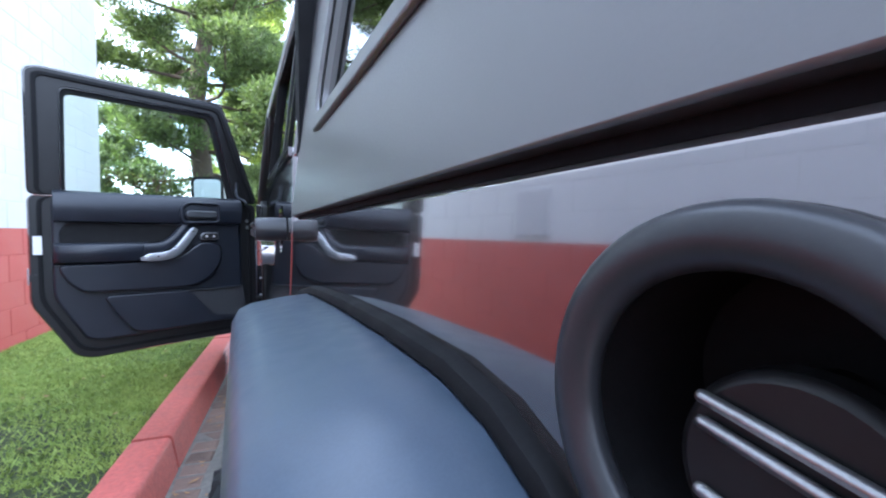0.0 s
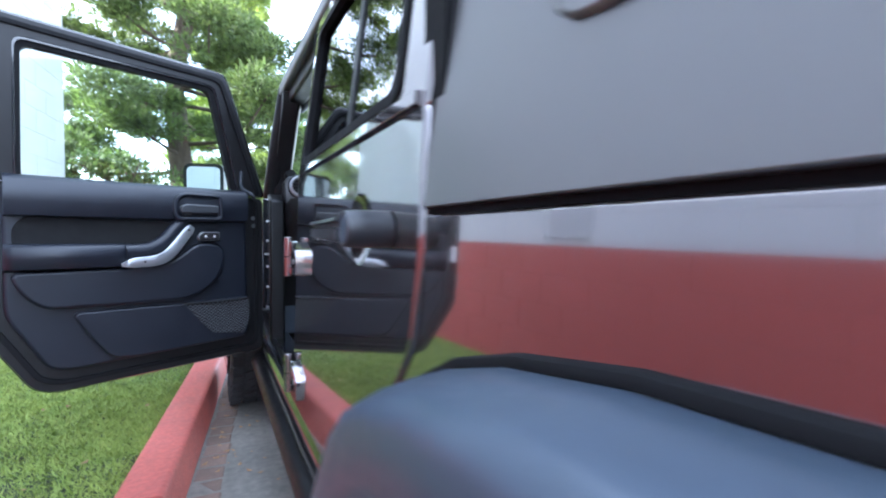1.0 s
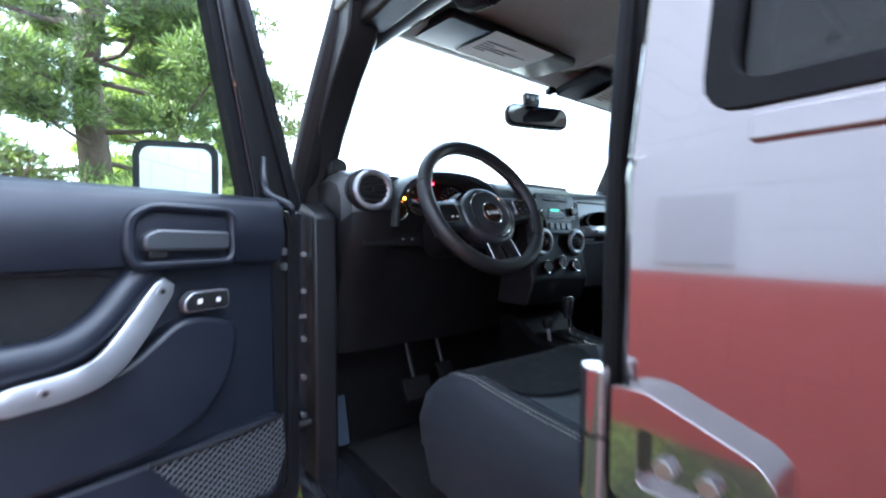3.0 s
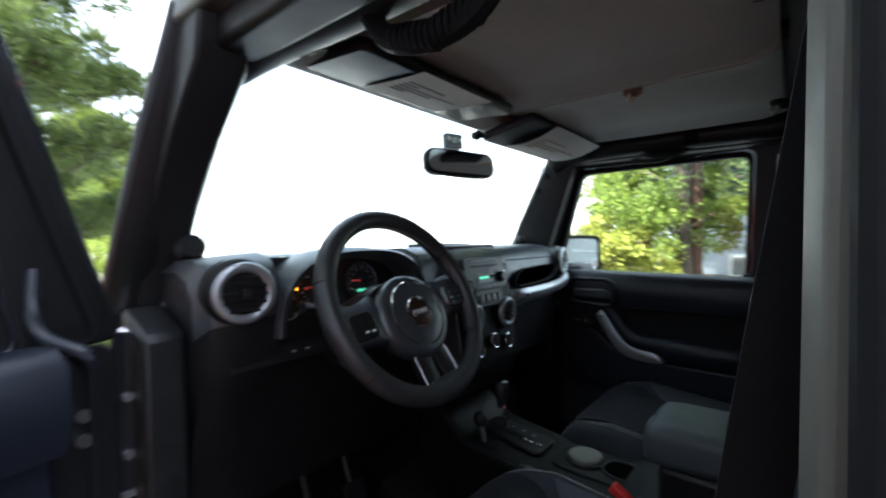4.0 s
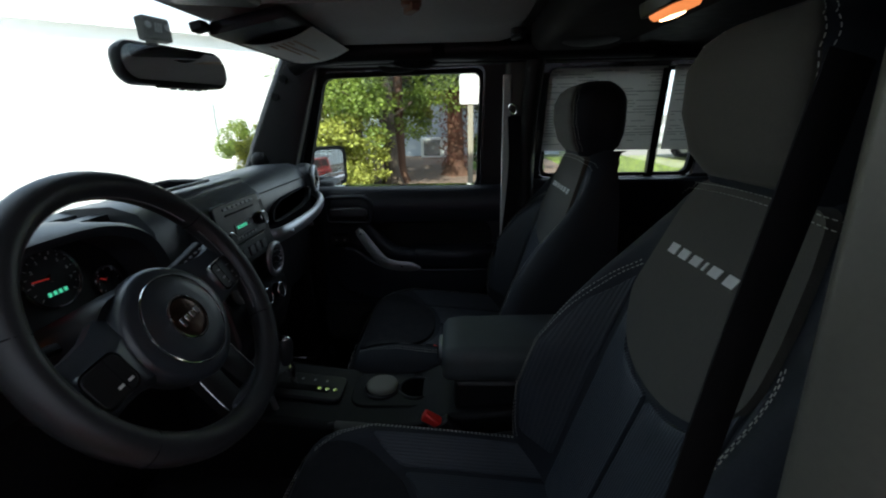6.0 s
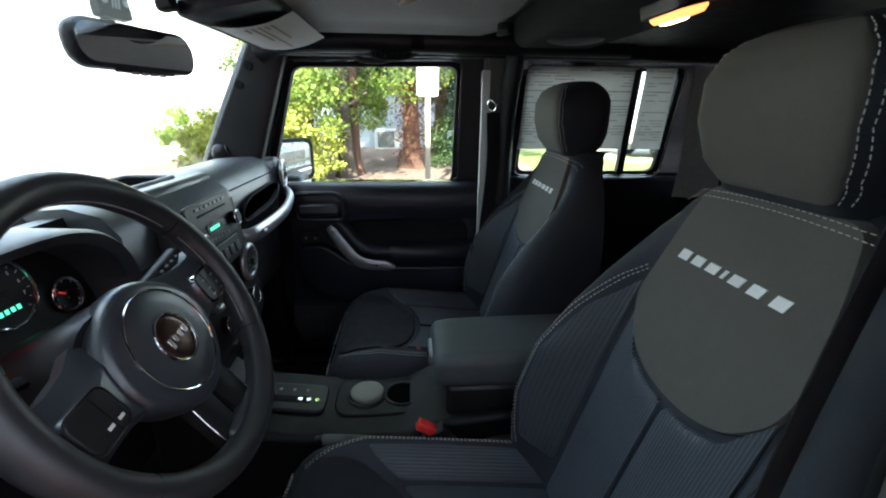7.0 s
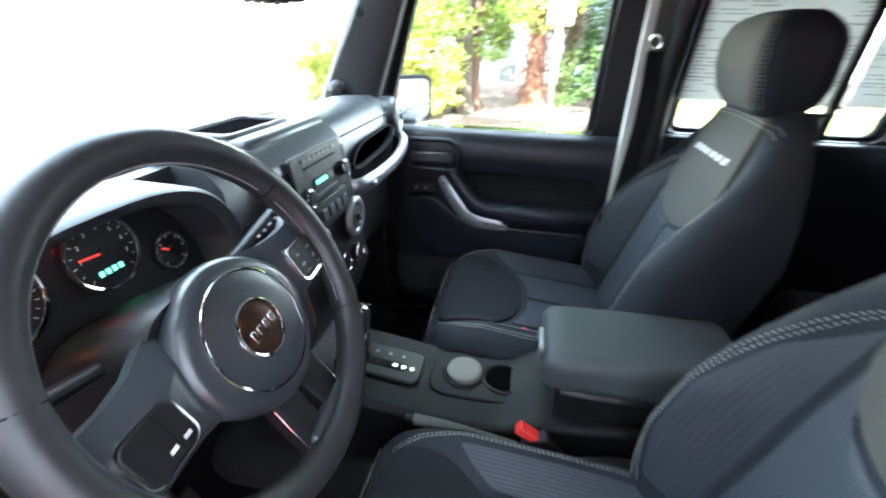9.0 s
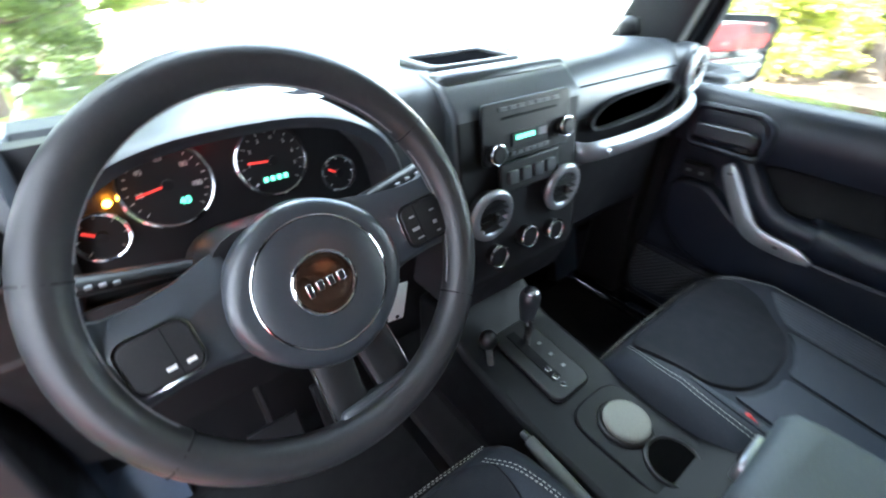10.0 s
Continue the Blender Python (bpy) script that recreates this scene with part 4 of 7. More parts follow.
    for i, c in enumerate(bar_c):
        f = i / (len(bar_c) - 1)
        dd = bar_c[min(i + 1, len(bar_c) - 1)] - bar_c[max(i - 1, 0)]
        nr = Vector((-dd.y, dd.x)).normalized()
        w = 0.0165 + 0.0035 * math.sin(math.pi * f) - 0.010 * max(0.0, (f - 0.86) / 0.14) - 0.006 * max(0.0, (0.06 - f) / 0.06)
        xo = 0.128 + 0.040 * min(1.0, f * 1.7)
        rings.append([(X(-(xo - q)), c.x + dy + nr.x * w * e, c.y + nr.y * w * e) for e, q in ((1.0, 0.010), (1.0, 0.002), (0.84, 0.0), (-0.84, 0.0), (-1.0, 0.002), (-1.0, 0.010), (-0.7, 0.014), (0.7, 0.014))])
    ph = P("pull_handle", rel(skin(rings)), SILVER, d, "satin silver pull handle", smooth=40)
    for y, z, x in ((0.341, 1.032, -0.136), (0.497, 0.912, -0.1685)):
        P("handle_screw", cyl(0.0075, 0.005, (X(x), y + dy, z), (0, 90, 0), 16), STEEL, ph)
        P("screw_socket", cyl(0.004, 0.0056, (X(x), y + dy, z), (0, 90, 0), 6), RUBBER, ph)
    bez = P("latch_bezel", prism(soften(out2([(0.212, 1.072), (0.215, 1.180), (0.36, 1.182), (0.396, 1.158), (0.398, 1.10), (0.384, 1.068)]), 0.022), "x", X(-0.08), X(-0.143),
            holes=[soften(out2([(0.226, 1.086), (0.228, 1.166), (0.352, 1.168), (0.378, 1.15), (0.378, 1.084)]), 0.014)]), TRIM, d, bevel=0.006)
    P("latch_lever", prism(soften(out2([(0.230, 1.100), (0.230, 1.134), (0.352, 1.137), (0.372, 1.126), (0.370, 1.100)]), 0.009), "x", X(-0.116), X(-0.1485)), DASHM, bez, "black release lever", bevel=0.005)
    P("lock_slide", prism(rounded(0.028, 0.016, 0.004, 3, (0.348 + dy, 1.096)), "x", X(-0.112), X(-0.1435)), BLACK, bez, bevel=0.002)
    P("latch_well", span((X(-0.08), 0.222 + dy, 1.078), (X(-0.10), 0.386 + dy, 1.174)), RUBBER, bez)
    sw = P("switch_bezel", prism(soften(out2([(0.221, 0.990), (0.221, 1.025), (0.288, 1.025), (0.303, 1.008), (0.300, 0.988)]), 0.008), "x", X(-0.10), X(-0.1255)), SILVER if sx > 0 else BLACK, d, "silver rimmed lock switch" if sx > 0 else "black window switch plate", bevel=0.002)
    P("switch_button", prism(soften(out2([(0.2235, 0.9925), (0.2235, 1.0225), (0.287, 1.0225), (0.300, 1.0075), (0.298, 0.9905)]), 0.006), "x", X(-0.118), X(-0.1275)), BLACK, sw, bevel=0.002)
    for y in (0.243, 0.276):
        P("button_mark", span((X(-0.127), y + dy - 0.004, 1.003), (X(-0.1285), y + dy + 0.004, 1.011)), WHITE if sx > 0 else GREYPRINT, sw)
    for z in (1.055, 1.09):
        P("hinge_bolt", cyl(0.009, 0.010, (X(-0.052), 0.050, z), (0, 90, 0), 12), STEEL, d)
    for z in (0.62, 1.03):
        hg = P("hinge_leaf", span((X(0.022), -0.005, z - 0.05), (X(0.038), 0.08, z + 0.045)), PAINT, d, bevel=0.004)
        P("hinge_barrel", cyl(0.011, 0.10, (X(0.036), -0.018, z), (0, 0, 0), 16), PAINT, hg)
    # latch, striker and sticker on the closing edge
    la = P("latch", span((X(-0.035), 0.932, 0.80), (X(0.0), 0.945, 0.87)), STEEL, d, "bright steel door latch", bevel=0.003)
    P("latch_claw", span((X(-0.052), 0.905, 0.815), (X(-0.03), 0.938, 0.845)), BLACK, la)
    P("door_sticker", span((X(-0.047), 0.896, 0.93), (X(-0.0585), 0.925, 1.01)), WHITE, d, "white paper sticker")
    P("check_strap", tube([(X(-0.02), 0.01, 0.65), (X(-0.05), -0.08, 0.65)], 0.010, 8, 2), BLACK, d)
    # outside handle
    P("outer_handle", tube([(X(0.07), 0.60, 1.045), (X(0.075), 0.72, 1.045), (X(0.07), 0.86, 1.045)], (0.014, 0.026), 10, 4, flat=0.7, up=(1, 0, 0)), BLACK, d)
    # mirror: the glass runs from (0.10, 0.14) to (0.19, 0.25) outside the pane
    mr = P("mirror_housing", rel(skin([[(X(mx + 0.63 * a * k + 0.77 * dd), ms + 0.77 * a * k - 0.63 * dd, 1.262 + b * k) for a, b in rounded(0.178, 0.166, 0.03, 4)] for dd, k in ((0.0, 1.0), (0.035, 0.99), (0.07, 0.90), (0.095, 0.70))])), BLACK, d, "black plastic door mirror", smooth=50)
    P("mirror_glass", rel(skin([[(X(mx + 0.63 * a + 0.77 * dd), ms + 0.77 * a - 0.63 * dd, 1.262 + b) for a, b in rounded(0.148, 0.136, 0.022, 4)] for dd in (-0.002, 0.002)])), MIRROR, mr, "mirror glass", smooth=0)
    P("mirror_arm", span((X(0.0), 0.06, 1.17), (X(0.13), 0.14, 1.215)), BLACK, d, bevel=0.015)
    sx > 0 and P("mirror_sail", prism([(0.02, 1.195), (0.12, 1.195), (0.10, 1.24), (0.06, 1.29)], "x", X(-0.02), X(-0.05)), BLACK, d, bevel=0.004)
    sx > 0 and P("sail_trim", tube([(X(-0.058), 0.105, 1.30), (X(-0.075), 0.11, 1.225), (X(-0.12), 0.085, 1.195), (X(-0.12), 0.075, 1.175)], 0.008, 8, 5), TRIM, d)
    return d


front_door(1, pose(-0.81, HINGE_Y, 0, 0, 0, 180 - 72), "wide open front door with black trim and silver pull handle")
front_door(-1, pose(0.81, HINGE_Y, 0, 0, 0, 180), "closed passenger door with black trim and silver pull handle", 0.12, 0.085)


# ---- wheels ----
def wheel(x, y, s):
    w = thing("road_wheel", "off-road tyre with chunky black tread on a dark rim", "wheel", (x, y, 0.40), "road wheels")
    prof = [(0.135, 0.235), (0.135, 0.30), (0.132, 0.34), (0.122, 0.375), (0.108, 0.386), (-0.108, 0.386), (-0.122, 0.375), (-0.132, 0.34), (-0.135, 0.30), (-0.135, 0.235)]
    rings = [[(px, pr * math.cos(a), pr * math.sin(a)) for px, pr in prof] for a in np.linspace(0, 2 * math.pi, 61)]
    ty = part("tyre", skin(rings, closed=False), TYREM, w, smooth=50)
    blk = bmesh.new()
    for i in range(44):
        for j, (px, wid) in enumerate(((-0.104, 0.05), (-0.036, 0.055), (0.036, 0.055), (0.104, 0.05))):
            a = 360 / 44 * (i + (0.5 if j % 2 else 0))
            b = box((wid, 0.036 + 0.006 * (i % 3), 0.016), (px, 0, 0.392), (0, (8 if px < 0 else -8) * (abs(px) > 0.05), 14 if j in (1, 2) else -8))
            me = bpy.data.meshes.new("t")
            shift(b, pose(0, 0, 0, a, 0, 0)).to_mesh(me)
            b.free()
            blk.from_mesh(me)
            bpy.data.meshes.remove(me)
        for sd in (-1, 1):
            if i % 2:
                b = box((0.012, 0.03, 0.05), (sd * 0.13, 0, 0.358))
                me = bpy.data.meshes.new("t")
                shift(b, pose(0, 0, 0, 360 / 44 * i, 0, 0)).to_mesh(me)
                b.free()
                blk.from_mesh(me)
                bpy.data.meshes.remove(me)
    part("tread", blk, TYREM, ty, smooth=0)
    rim = part("rim", copies([torus(0.222, 0.018, (s * 0.10, 0, 0), (0, 90, 0)), cyl(0.22, 0.16, (0, 0, 0), (0, 90, 0), 40), cyl(0.055, 0.03, (s * 0.10, 0, 0), (0, 90, 0), 24)]), BLACK, w)
    for k in range(5):
        part("spoke", shift(box((0.03, 0.05, 0.19), (s * 0.095, 0, 0.13)), pose(0, 0, 0, 72 * k, 0, 0)), SILVER, rim, bevel=0.008)
    return w


wheel(-0.79, 3.48, -1)
wheel(0.79, 3.48, 1)
wheel(-0.79, 0.50, -1)
wheel(0.79, 0.50, 1)

# ---- cabin lining ----
lining = thing("headliner", "pale grey hardtop headliner panels with dark seams", "headliner")
for x0, x1 in ((-0.51, -0.012), (0.012, 0.51)):
    n = 10
    rings = []
    for y in (2.66, 2.63, 2.52, 2.3, 2.1, 2.05):
        edge = 0.012 if y in (2.66, 2.05) else 0.0
        rings.append([(x0 + (x1 - x0) * k / n, y, 1.675 + edge - 0.012 * (1 if k in (0, n) else 0) + 0.004 * math.sin(k * 0.9)) for k in range(n + 1)] +
                     [(x0 + (x1 - x0) * k / n, y, 1.722) for k in range(n, -1, -1)])
    part("roof_panel_lining", skin(rings), HEADLINER, lining, smooth=60)
part("panel_seam", span((-0.03, 2.04, 1.700), (0.03, 2.68, 1.712)), BLACK, lining)
part("seam_ridge", tube([(0.0, 2.06, 1.674), (0.0, 2.66, 1.674)], 0.02, 10, 2, flat=0.5), HEADLINER, lining)
part("header_lining", prism(soften([(2.66, 1.705), (2.66, 1.66), (2.74, 1.652), (2.785, 1.668), (2.78, 1.705)], 0.015), "x", -0.64, 0.64), HEADLINER, lining, "grey header trim above the windscreen")
part("rear_lining", span((-0.62, -0.5, 1.66), (0.62, 1.75, 1.69)), BLACK, lining)
for x, y in ((0.035, 2.31), (-0.30, 2.06), (0.36, 2.06)):
    part("roof_latch", copies([cyl(0.02, 0.018, (x, y, 1.664), (0, 0, 0), 20), box((0.05, 0.018, 0.014), (x, y, 1.652), (0, 0, 25))]), mat("brown latch", (0.22, 0.12, 0.08), 0.5) if x == 0.035 else BLACK, lining, bevel=0.003)

cage = thing("roll_cage", "padded black sport bar running over the seats", "roll bar")
for s in (-1, 1):
    part("side_bar", tube([(s * 0.645, 2.77, 1.63), (s * 0.615, 2.68, 1.655), (s * 0.60, 2.45, 1.660), (s * 0.60, 2.1, 1.660), (s * 0.60, 1.6, 1.66)], 0.038, 12, 6), BLACK, cage, smooth=60)
    part("side_filler", span((s * 0.625, 1.0, 1.62), (s * 0.70, 2.72, 1.70)), BLACK, cage, bevel=0.012)
    yp, rp = (1.95, 0.040) if s < 0 else (1.985, 0.030)
    part("hoop_post", tube([(s * 0.655, yp, 0.55), (s * 0.655, yp, 1.3), (s * 0.62, yp - 0.02, 1.64)], rp, 12, 4), BLACK, cage, smooth=60)
    for y in (2.62, 2.28):
        part("pad_strap", tube([(s * 0.60, y - 0.02, 1.668), (s * 0.60, y + 0.02, 1.668)], 0.045, 12, 1), RUBBER, cage)
bar = part("sound_bar", skin([[(x, 1.87 + a, 1.692 + b) for a, b in rounded(0.26 * k, 0.11 * k, 0.035, 4)] for x, k in ((-0.60, 0.8), (-0.52, 1.0), (0.0, 1.03), (0.52, 1.0), (0.60, 0.8))]), CARPET, cage, "black overhead speaker bar", smooth=60)
for s in (-1, 1):
    part("speaker_grille", ball(0.085, (s * 0.36, 1.87, 1.647), (1, 1, 0.25)), BLACK, bar)
dome = thing("dome_light", "lit warm dome lamp under the overhead bar", "lamp", (-0.078, 1.862, 1.628))
dome.rotation_euler = (radians(-14), 0, 0)
part("lamp_bezel", prism(rounded(0.135, 0.070, 0.02, 5), "z", -0.008, 0.016), BLACK, dome, bevel=0.003)
lens = part("lamp_lens", skin([[(x * k, y * k, z) for x, y in rounded(0.112, 0.050, 0.018, 5)] for z, k in ((0.004, 1.0), (-0.012, 0.98), (-0.019, 0.85), (-0.021, 0.3))]), DOME, dome, "glowing amber lens", smooth=60)
part("bulb_glow", skin([[(0.010 + x * k, y * k, z) for x, y in rounded(0.066, 0.026, 0.012, 5)] for z, k in ((-0.018, 1.0), (-0.0225, 0.9), (-0.0240, 0.5))]), BULB, lens, "bright lamp spot", smooth=60)

strap = thing("grab_handle", "ribbed black grab handle strapped to the sport bar", "grab handle", (-0.60, 2.36, 1.62))
part("grip", tube([(0.0, 0.11, 0.02), (0.005, 0.07, -0.03), (0.01, 0.0, -0.045), (0.005, -0.07, -0.03), (0, -0.11, 0.02)], 0.015, 10, 6), RUBBER, strap)
for i in range(13):
    part("grip_rib", torus(0.016, 0.0035, (0.008, -0.06 + i * 0.01, -0.043 + 0.002 * abs(i - 6)), (90, 0, 0), 18, 6), RUBBER, strap)
copy_thing(strap, pose(0.61, 2.36, 1.662, 0, 0, 180))

# ---- sun visors, rear view mirror ----
TANPRINT = mat("tan print", (0.50, 0.38, 0.28), 0.9)
def visor(s, tilt, z, x0, x1, sag0):
    v = thing("sun_visor", "black sun visor with a white printed warning label", "sun visor", (s * 0.29, 2.735, z), "sun visors")
    v.rotation_euler = (radians(tilt), 0, 0)
    part("visor_pad", skin([[(x, -0.088 + a, -0.004 + b) for a, b in rounded(0.175 * k, 0.024, 0.010, 4)] for x, k in ((-0.235, 0.9), (-0.225, 1.0), (0.225, 1.0), (0.235, 0.9))]), TRIM, v, smooth=60)
    part("hinge_rod", tube([(s * 0.25, 0.006, 0.0), (s * 0.29, 0.02, 0.008), (s * 0.30, 0.03, 0.02)], 0.006, 8, 4), BLACK, v)
    part("visor_clip", box((0.03, 0.03, 0.02), (-s * 0.25, 0.0, 0.0)), BLACK, v, bevel=0.005)
    lb = part("label", skin([[(x, y, -0.018 - sag0 * (1 - ((y + 0.105) / 0.085) ** 2)) for x in np.linspace(x0, x1, 8)] for y in (-0.19, -0.16, -0.13, -0.10, -0.07, -0.045, -0.02)], closed=False), PAPER, v, "white paper label", smooth=60)
    for i in range(5):
        part("printed_line", span((x0 + 0.02, -0.075 - i * 0.014, -0.018 - sag0 * 1.02), (x0 + 0.06 + (x1 - x0 - 0.08) * ((i * 7) % 3) / 2.2, -0.081 - i * 0.014, -0.0187 - sag0 * 1.02)), TANPRINT if s > 0 else GREYPRINT, lb)
    return v


visor(-1, 4, 1.668, -0.11, 0.115, 0.003)
visor(1, -11, 1.632, -0.13, 0.215, 0.014)

rvm = thing("rear_view_mirror", "black framed rear view mirror on the windscreen", "mirror", (0.055, 2.81, 1.56))
rvm.rotation_euler = (radians(-6), 0, radians(-17))
part("mirror_shell", skin([[(a * k, y, b * k) for a, b in rounded(0.255, 0.078, 0.032, 6)] for y, k in ((-0.012, 0.97), (-0.006, 1.0), (0.012, 0.98), (0.032, 0.80), (0.040, 0.5))]), BLACK, rvm, smooth=60)
part("mirror_glass", prism(rounded(0.24, 0.062, 0.026, 6), "y", -0.0125, -0.016), MIRROR, rvm, "mirror glass", smooth=0)
part("mount", tube([(0, 0.03, 0.02), (0, 0.045, 0.06), (0, 0.03, 0.10)], 0.011, 10, 4), BLACK, rvm)
tagb = part("sensor_box", box((0.062, 0.026, 0.046), (0.0, 0.030, 0.078)), BLACK, rvm, "black sensor box with pale marks", bevel=0.005)
for dx in (-0.021, 0.021):
    part("sensor_eye", cyl(0.0065, 0.002, (dx, 0.0165, 0.082), (90, 0, 0), 20), GREYPRINT, tagb)
for i in range(3):
    part("sensor_mark", box((0.0035, 0.0015, 0.018), (-0.006 + i * 0.006, 0.0165, 0.079), (0, 12, 0)), GREYPRINT, tagb)
part("button_row", span((-0.06, -0.016, -0.044), (0.06, -0.004, -0.038)), BLACK, rvm, bevel=0.002)
for i in range(4):
    part("mirror_button", box((0.012, 0.006, 0.005), (-0.03 + i * 0.02, -0.015, -0.045)), GREYPRINT, rvm)

# ---- steering wheel ----
sw = thing("steering_wheel", "black leather steering wheel turned slightly, chrome rings on the hub", "steering wheel")
sw.matrix_basis = pose(-0.373, 2.6155, 1.213, 61.6, 0, 0) @ pose(0, 0, 0, 0, 0, 6)
part("rim", torus(0.185, 0.0188, seg=72, sub=16, squash=1.08), RIMLEATHER, sw)
for a in (26, 158, 212, 322):
    part("rim_seam", torus(0.0192, 0.0009, (0.185 * math.cos(radians(a)), 0.185 * math.sin(radians(a)), 0), (90, 0, a), 24, 6), RUBBER, sw)
st = bmesh.new()
for a0, a1 in ((30, 154), (162, 208), (326, 382)):
    for i in range(int((a1 - a0) * 1.05)):
        a = radians(a0 + i / 1.05)
        box((0.0012, 0.0048, 0.0012), (0.1665 * math.cos(a), 0.1665 * math.sin(a), 0.003), (0, 0, math.degrees(a) + 35), st)
tagged(part("rim_stitching", st, GREYPRINT, sw), kind="stuff")
hub_c = (0.011, -0.027)
ang = np.linspace(0, 2 * math.pi, 64, endpoint=False)
rings = []
# the airbag cover: wide at the shoulders, narrower and rounded towards the bottom
for z, k in ((-0.060, 0.72), (-0.056, 0.86), (-0.040, 0.97), (-0.024, 1.0), (-0.012, 0.985), (-0.005, 0.94), (-0.002, 0.87), (-0.001, 0.80)):
    rings.append([(hub_c[0] + (0.088 + 0.006 * math.cos(2 * a)) * k * math.cos(a), hub_c[1] + (0.088 - 0.002 * math.sin(a)) * k * math.sin(a), z) for a in ang])
hub = part("hub", skin(rings), SPOKEM, sw, "black airbag cover", smooth=60)
part("hub_disc", skin([[(hub_c[0] + 0.0655 * k * math.cos(a), hub_c[1] + 0.0655 * k * math.sin(a), z) for a in ang] for z, k in ((-0.006, 1.0), (0.0005, 1.0), (0.0015, 0.97), (0.0028, 0.7), (0.0035, 0.3), (0.0036, 0.02))]), SPOKEM, hub, smooth=40)
part("hub_ring", torus(0.0665, 0.0014, (*hub_c, 0.0008), seg=72, sub=8), CHROME, hub, "thin chrome ring")
part("badge_disc", ball(0.030, (*hub_c, 0.003), (1, 1, 0.10)), mat("dark bronze badge", (0.075, 0.04, 0.026), 0.22, 0.7), hub)
part("badge_ring", torus(0.0312, 0.0020, (*hub_c, 0.0046), seg=56, sub=8), CHROME, hub)
for i, w in enumerate((0.006, 0.007, 0.007, 0.008)):
    part("badge_bar", box((w, 0.010 if i else 0.014, 0.002), (hub_c[0] - 0.017 + i * 0.0112, hub_c[1] + (i == 0) * -0.001, 0.0072), (0, 0, 0)), CHROME, hub, bevel=0.0009)
for s in (-1, 1):
    # broad wing from the hub to the rim, with a raised upper edge
    rings = []
    for d, w0, w1, z in ((0.060, -0.062, 0.040, -0.020), (0.085, -0.052, 0.034, -0.010), (0.105, -0.046, 0.028, -0.004), (0.135, -0.044, 0.024, -0.001), (0.162, -0.046, 0.024, -0.002), (0.183, -0.056, 0.032, -0.005)):
        rings.append([(s * d + 0.004, y, z + zz) for y, zz in ((w0 - 0.010, -0.026), (w0 - 0.008, -0.008), (w0, 0.0), (w1 - 0.030, 0.003), (w1 - 0.027, 0.0025), (w1 + 0.002, -0.014), (w1 + 0.002, -0.028))])
    sp = part("side_spoke", skin(rings), SPOKEM, sw, smooth=42)
    px, py = s * 0.1365 + 0.004, -0.018
    rim_o, rim_i = rounded(0.058, 0.050, 0.012, 5, (px, py)), rounded(0.0545, 0.0465, 0.011, 5, (px, py))
    pad = part("switch_pad", prism(rim_i, "z", -0.004, 0.0048), BLACK, sp, bevel=0.002)
    part("pad_rim", prism(rim_o, "z", -0.004, 0.0042, holes=[rim_i]), CHROME, sp, "thin chrome rim")
    part("pad_split", box((0.0008, 0.044, 0.0012), (px - s * 0.008, py, 0.0049)), RUBBER, pad)
    marks = ((0.002, -0.012, 0.0075, 0.0034), (0.017, -0.013, 0.0075, 0.0034)) if s < 0 else ((-0.014, 0.010, 0.006, 0.002), (0.013, 0.008, 0.006, 0.002), (-0.014, -0.004, 0.009, 0.0035), (0.012, -0.006, 0.005, 0.004), (-0.012, -0.015, 0.008, 0.0016), (0.013, -0.017, 0.005, 0.002))
    for dx, dy, mw, mh in marks:
        part("pad_mark", box((mw, mh, 0.001), (px + dx, py + dy, 0.0052)), WHITE if s < 0 else GREYPRINT, pad)
for s in (-1, 1):
    # the two arms of the lower spoke run close together down to the rim
    rings = [[(hub_c[0] + s * (0.0235 + a * 0.06) + w * (1.12 - a * 0.6), hub_c[1] - 0.070 - a, -0.018 + zz + a * 0.08) for w, zz in ((-0.019, -0.014), (-0.019, 0.002), (-0.014, 0.006), (0.014, 0.006), (0.019, 0.002), (0.019, -0.014))] for a in (0.0, 0.025, 0.05, 0.075, 0.092)]
    arm_l = part("lower_spoke", skin(rings), BLACK, sw, smooth=42)
    part("spoke_trim", tube([(hub_c[0] + s * 0.0455, hub_c[1] - 0.078, -0.014), (hub_c[0] + s * 0.0475, hub_c[1] - 0.11, -0.012), (hub_c[0] + s * 0.048, hub_c[1] - 0.155, -0.009)], 0.0010, 8, 3), CHROME, arm_l)
part("spoke_bridge", box((0.088, 0.02, 0.018), (hub_c[0], -0.168, -0.008)), SPOKEM, sw, bevel=0.006)

column = thing("steering_column", "black steering column shroud with stalks and key tag", "steering column")
part("shroud", skin([[(-0.381 + a * k, 2.655 + d * 0.88, 1.194 - d * 0.47 + b * k) for a, b in rounded(0.15, 0.12, 0.045, 5)] for d, k in ((0.0, 0.85), (0.02, 1.0), (0.14, 1.05))]), BLACK, column, smooth=60)
for s, tip in ((1, (-0.162, 2.695, 1.235)), (-1, (-0.555, 2.70, 1.215))):
    root = (-0.381 + s * 0.06, 2.70, 1.195)
    mid = tuple((np.array(root) * 0.35 + np.array(tip) * 0.65).tolist())
    stk = part("stalk", tube([root, mid, tip], (0.009, 0.013), 10, 4, flat=0.75), BLACK, column, "black control stalk with white marks")
    for i in range(4):
        q = np.array(mid) * (1 - i / 4) + np.array(tip) * (i / 4)
        part("stalk_mark", box((0.005, 0.003, 0.003), (q[0], q[1] - 0.0125, q[2] + 0.004)), GREYPRINT, stk)
tag = part("key_tag", box((0.026, 0.002, 0.062), (-0.240, 2.665, 1.058), (0, 10, 0)), WHITE, column, "white paper key tag", bevel=0.003)
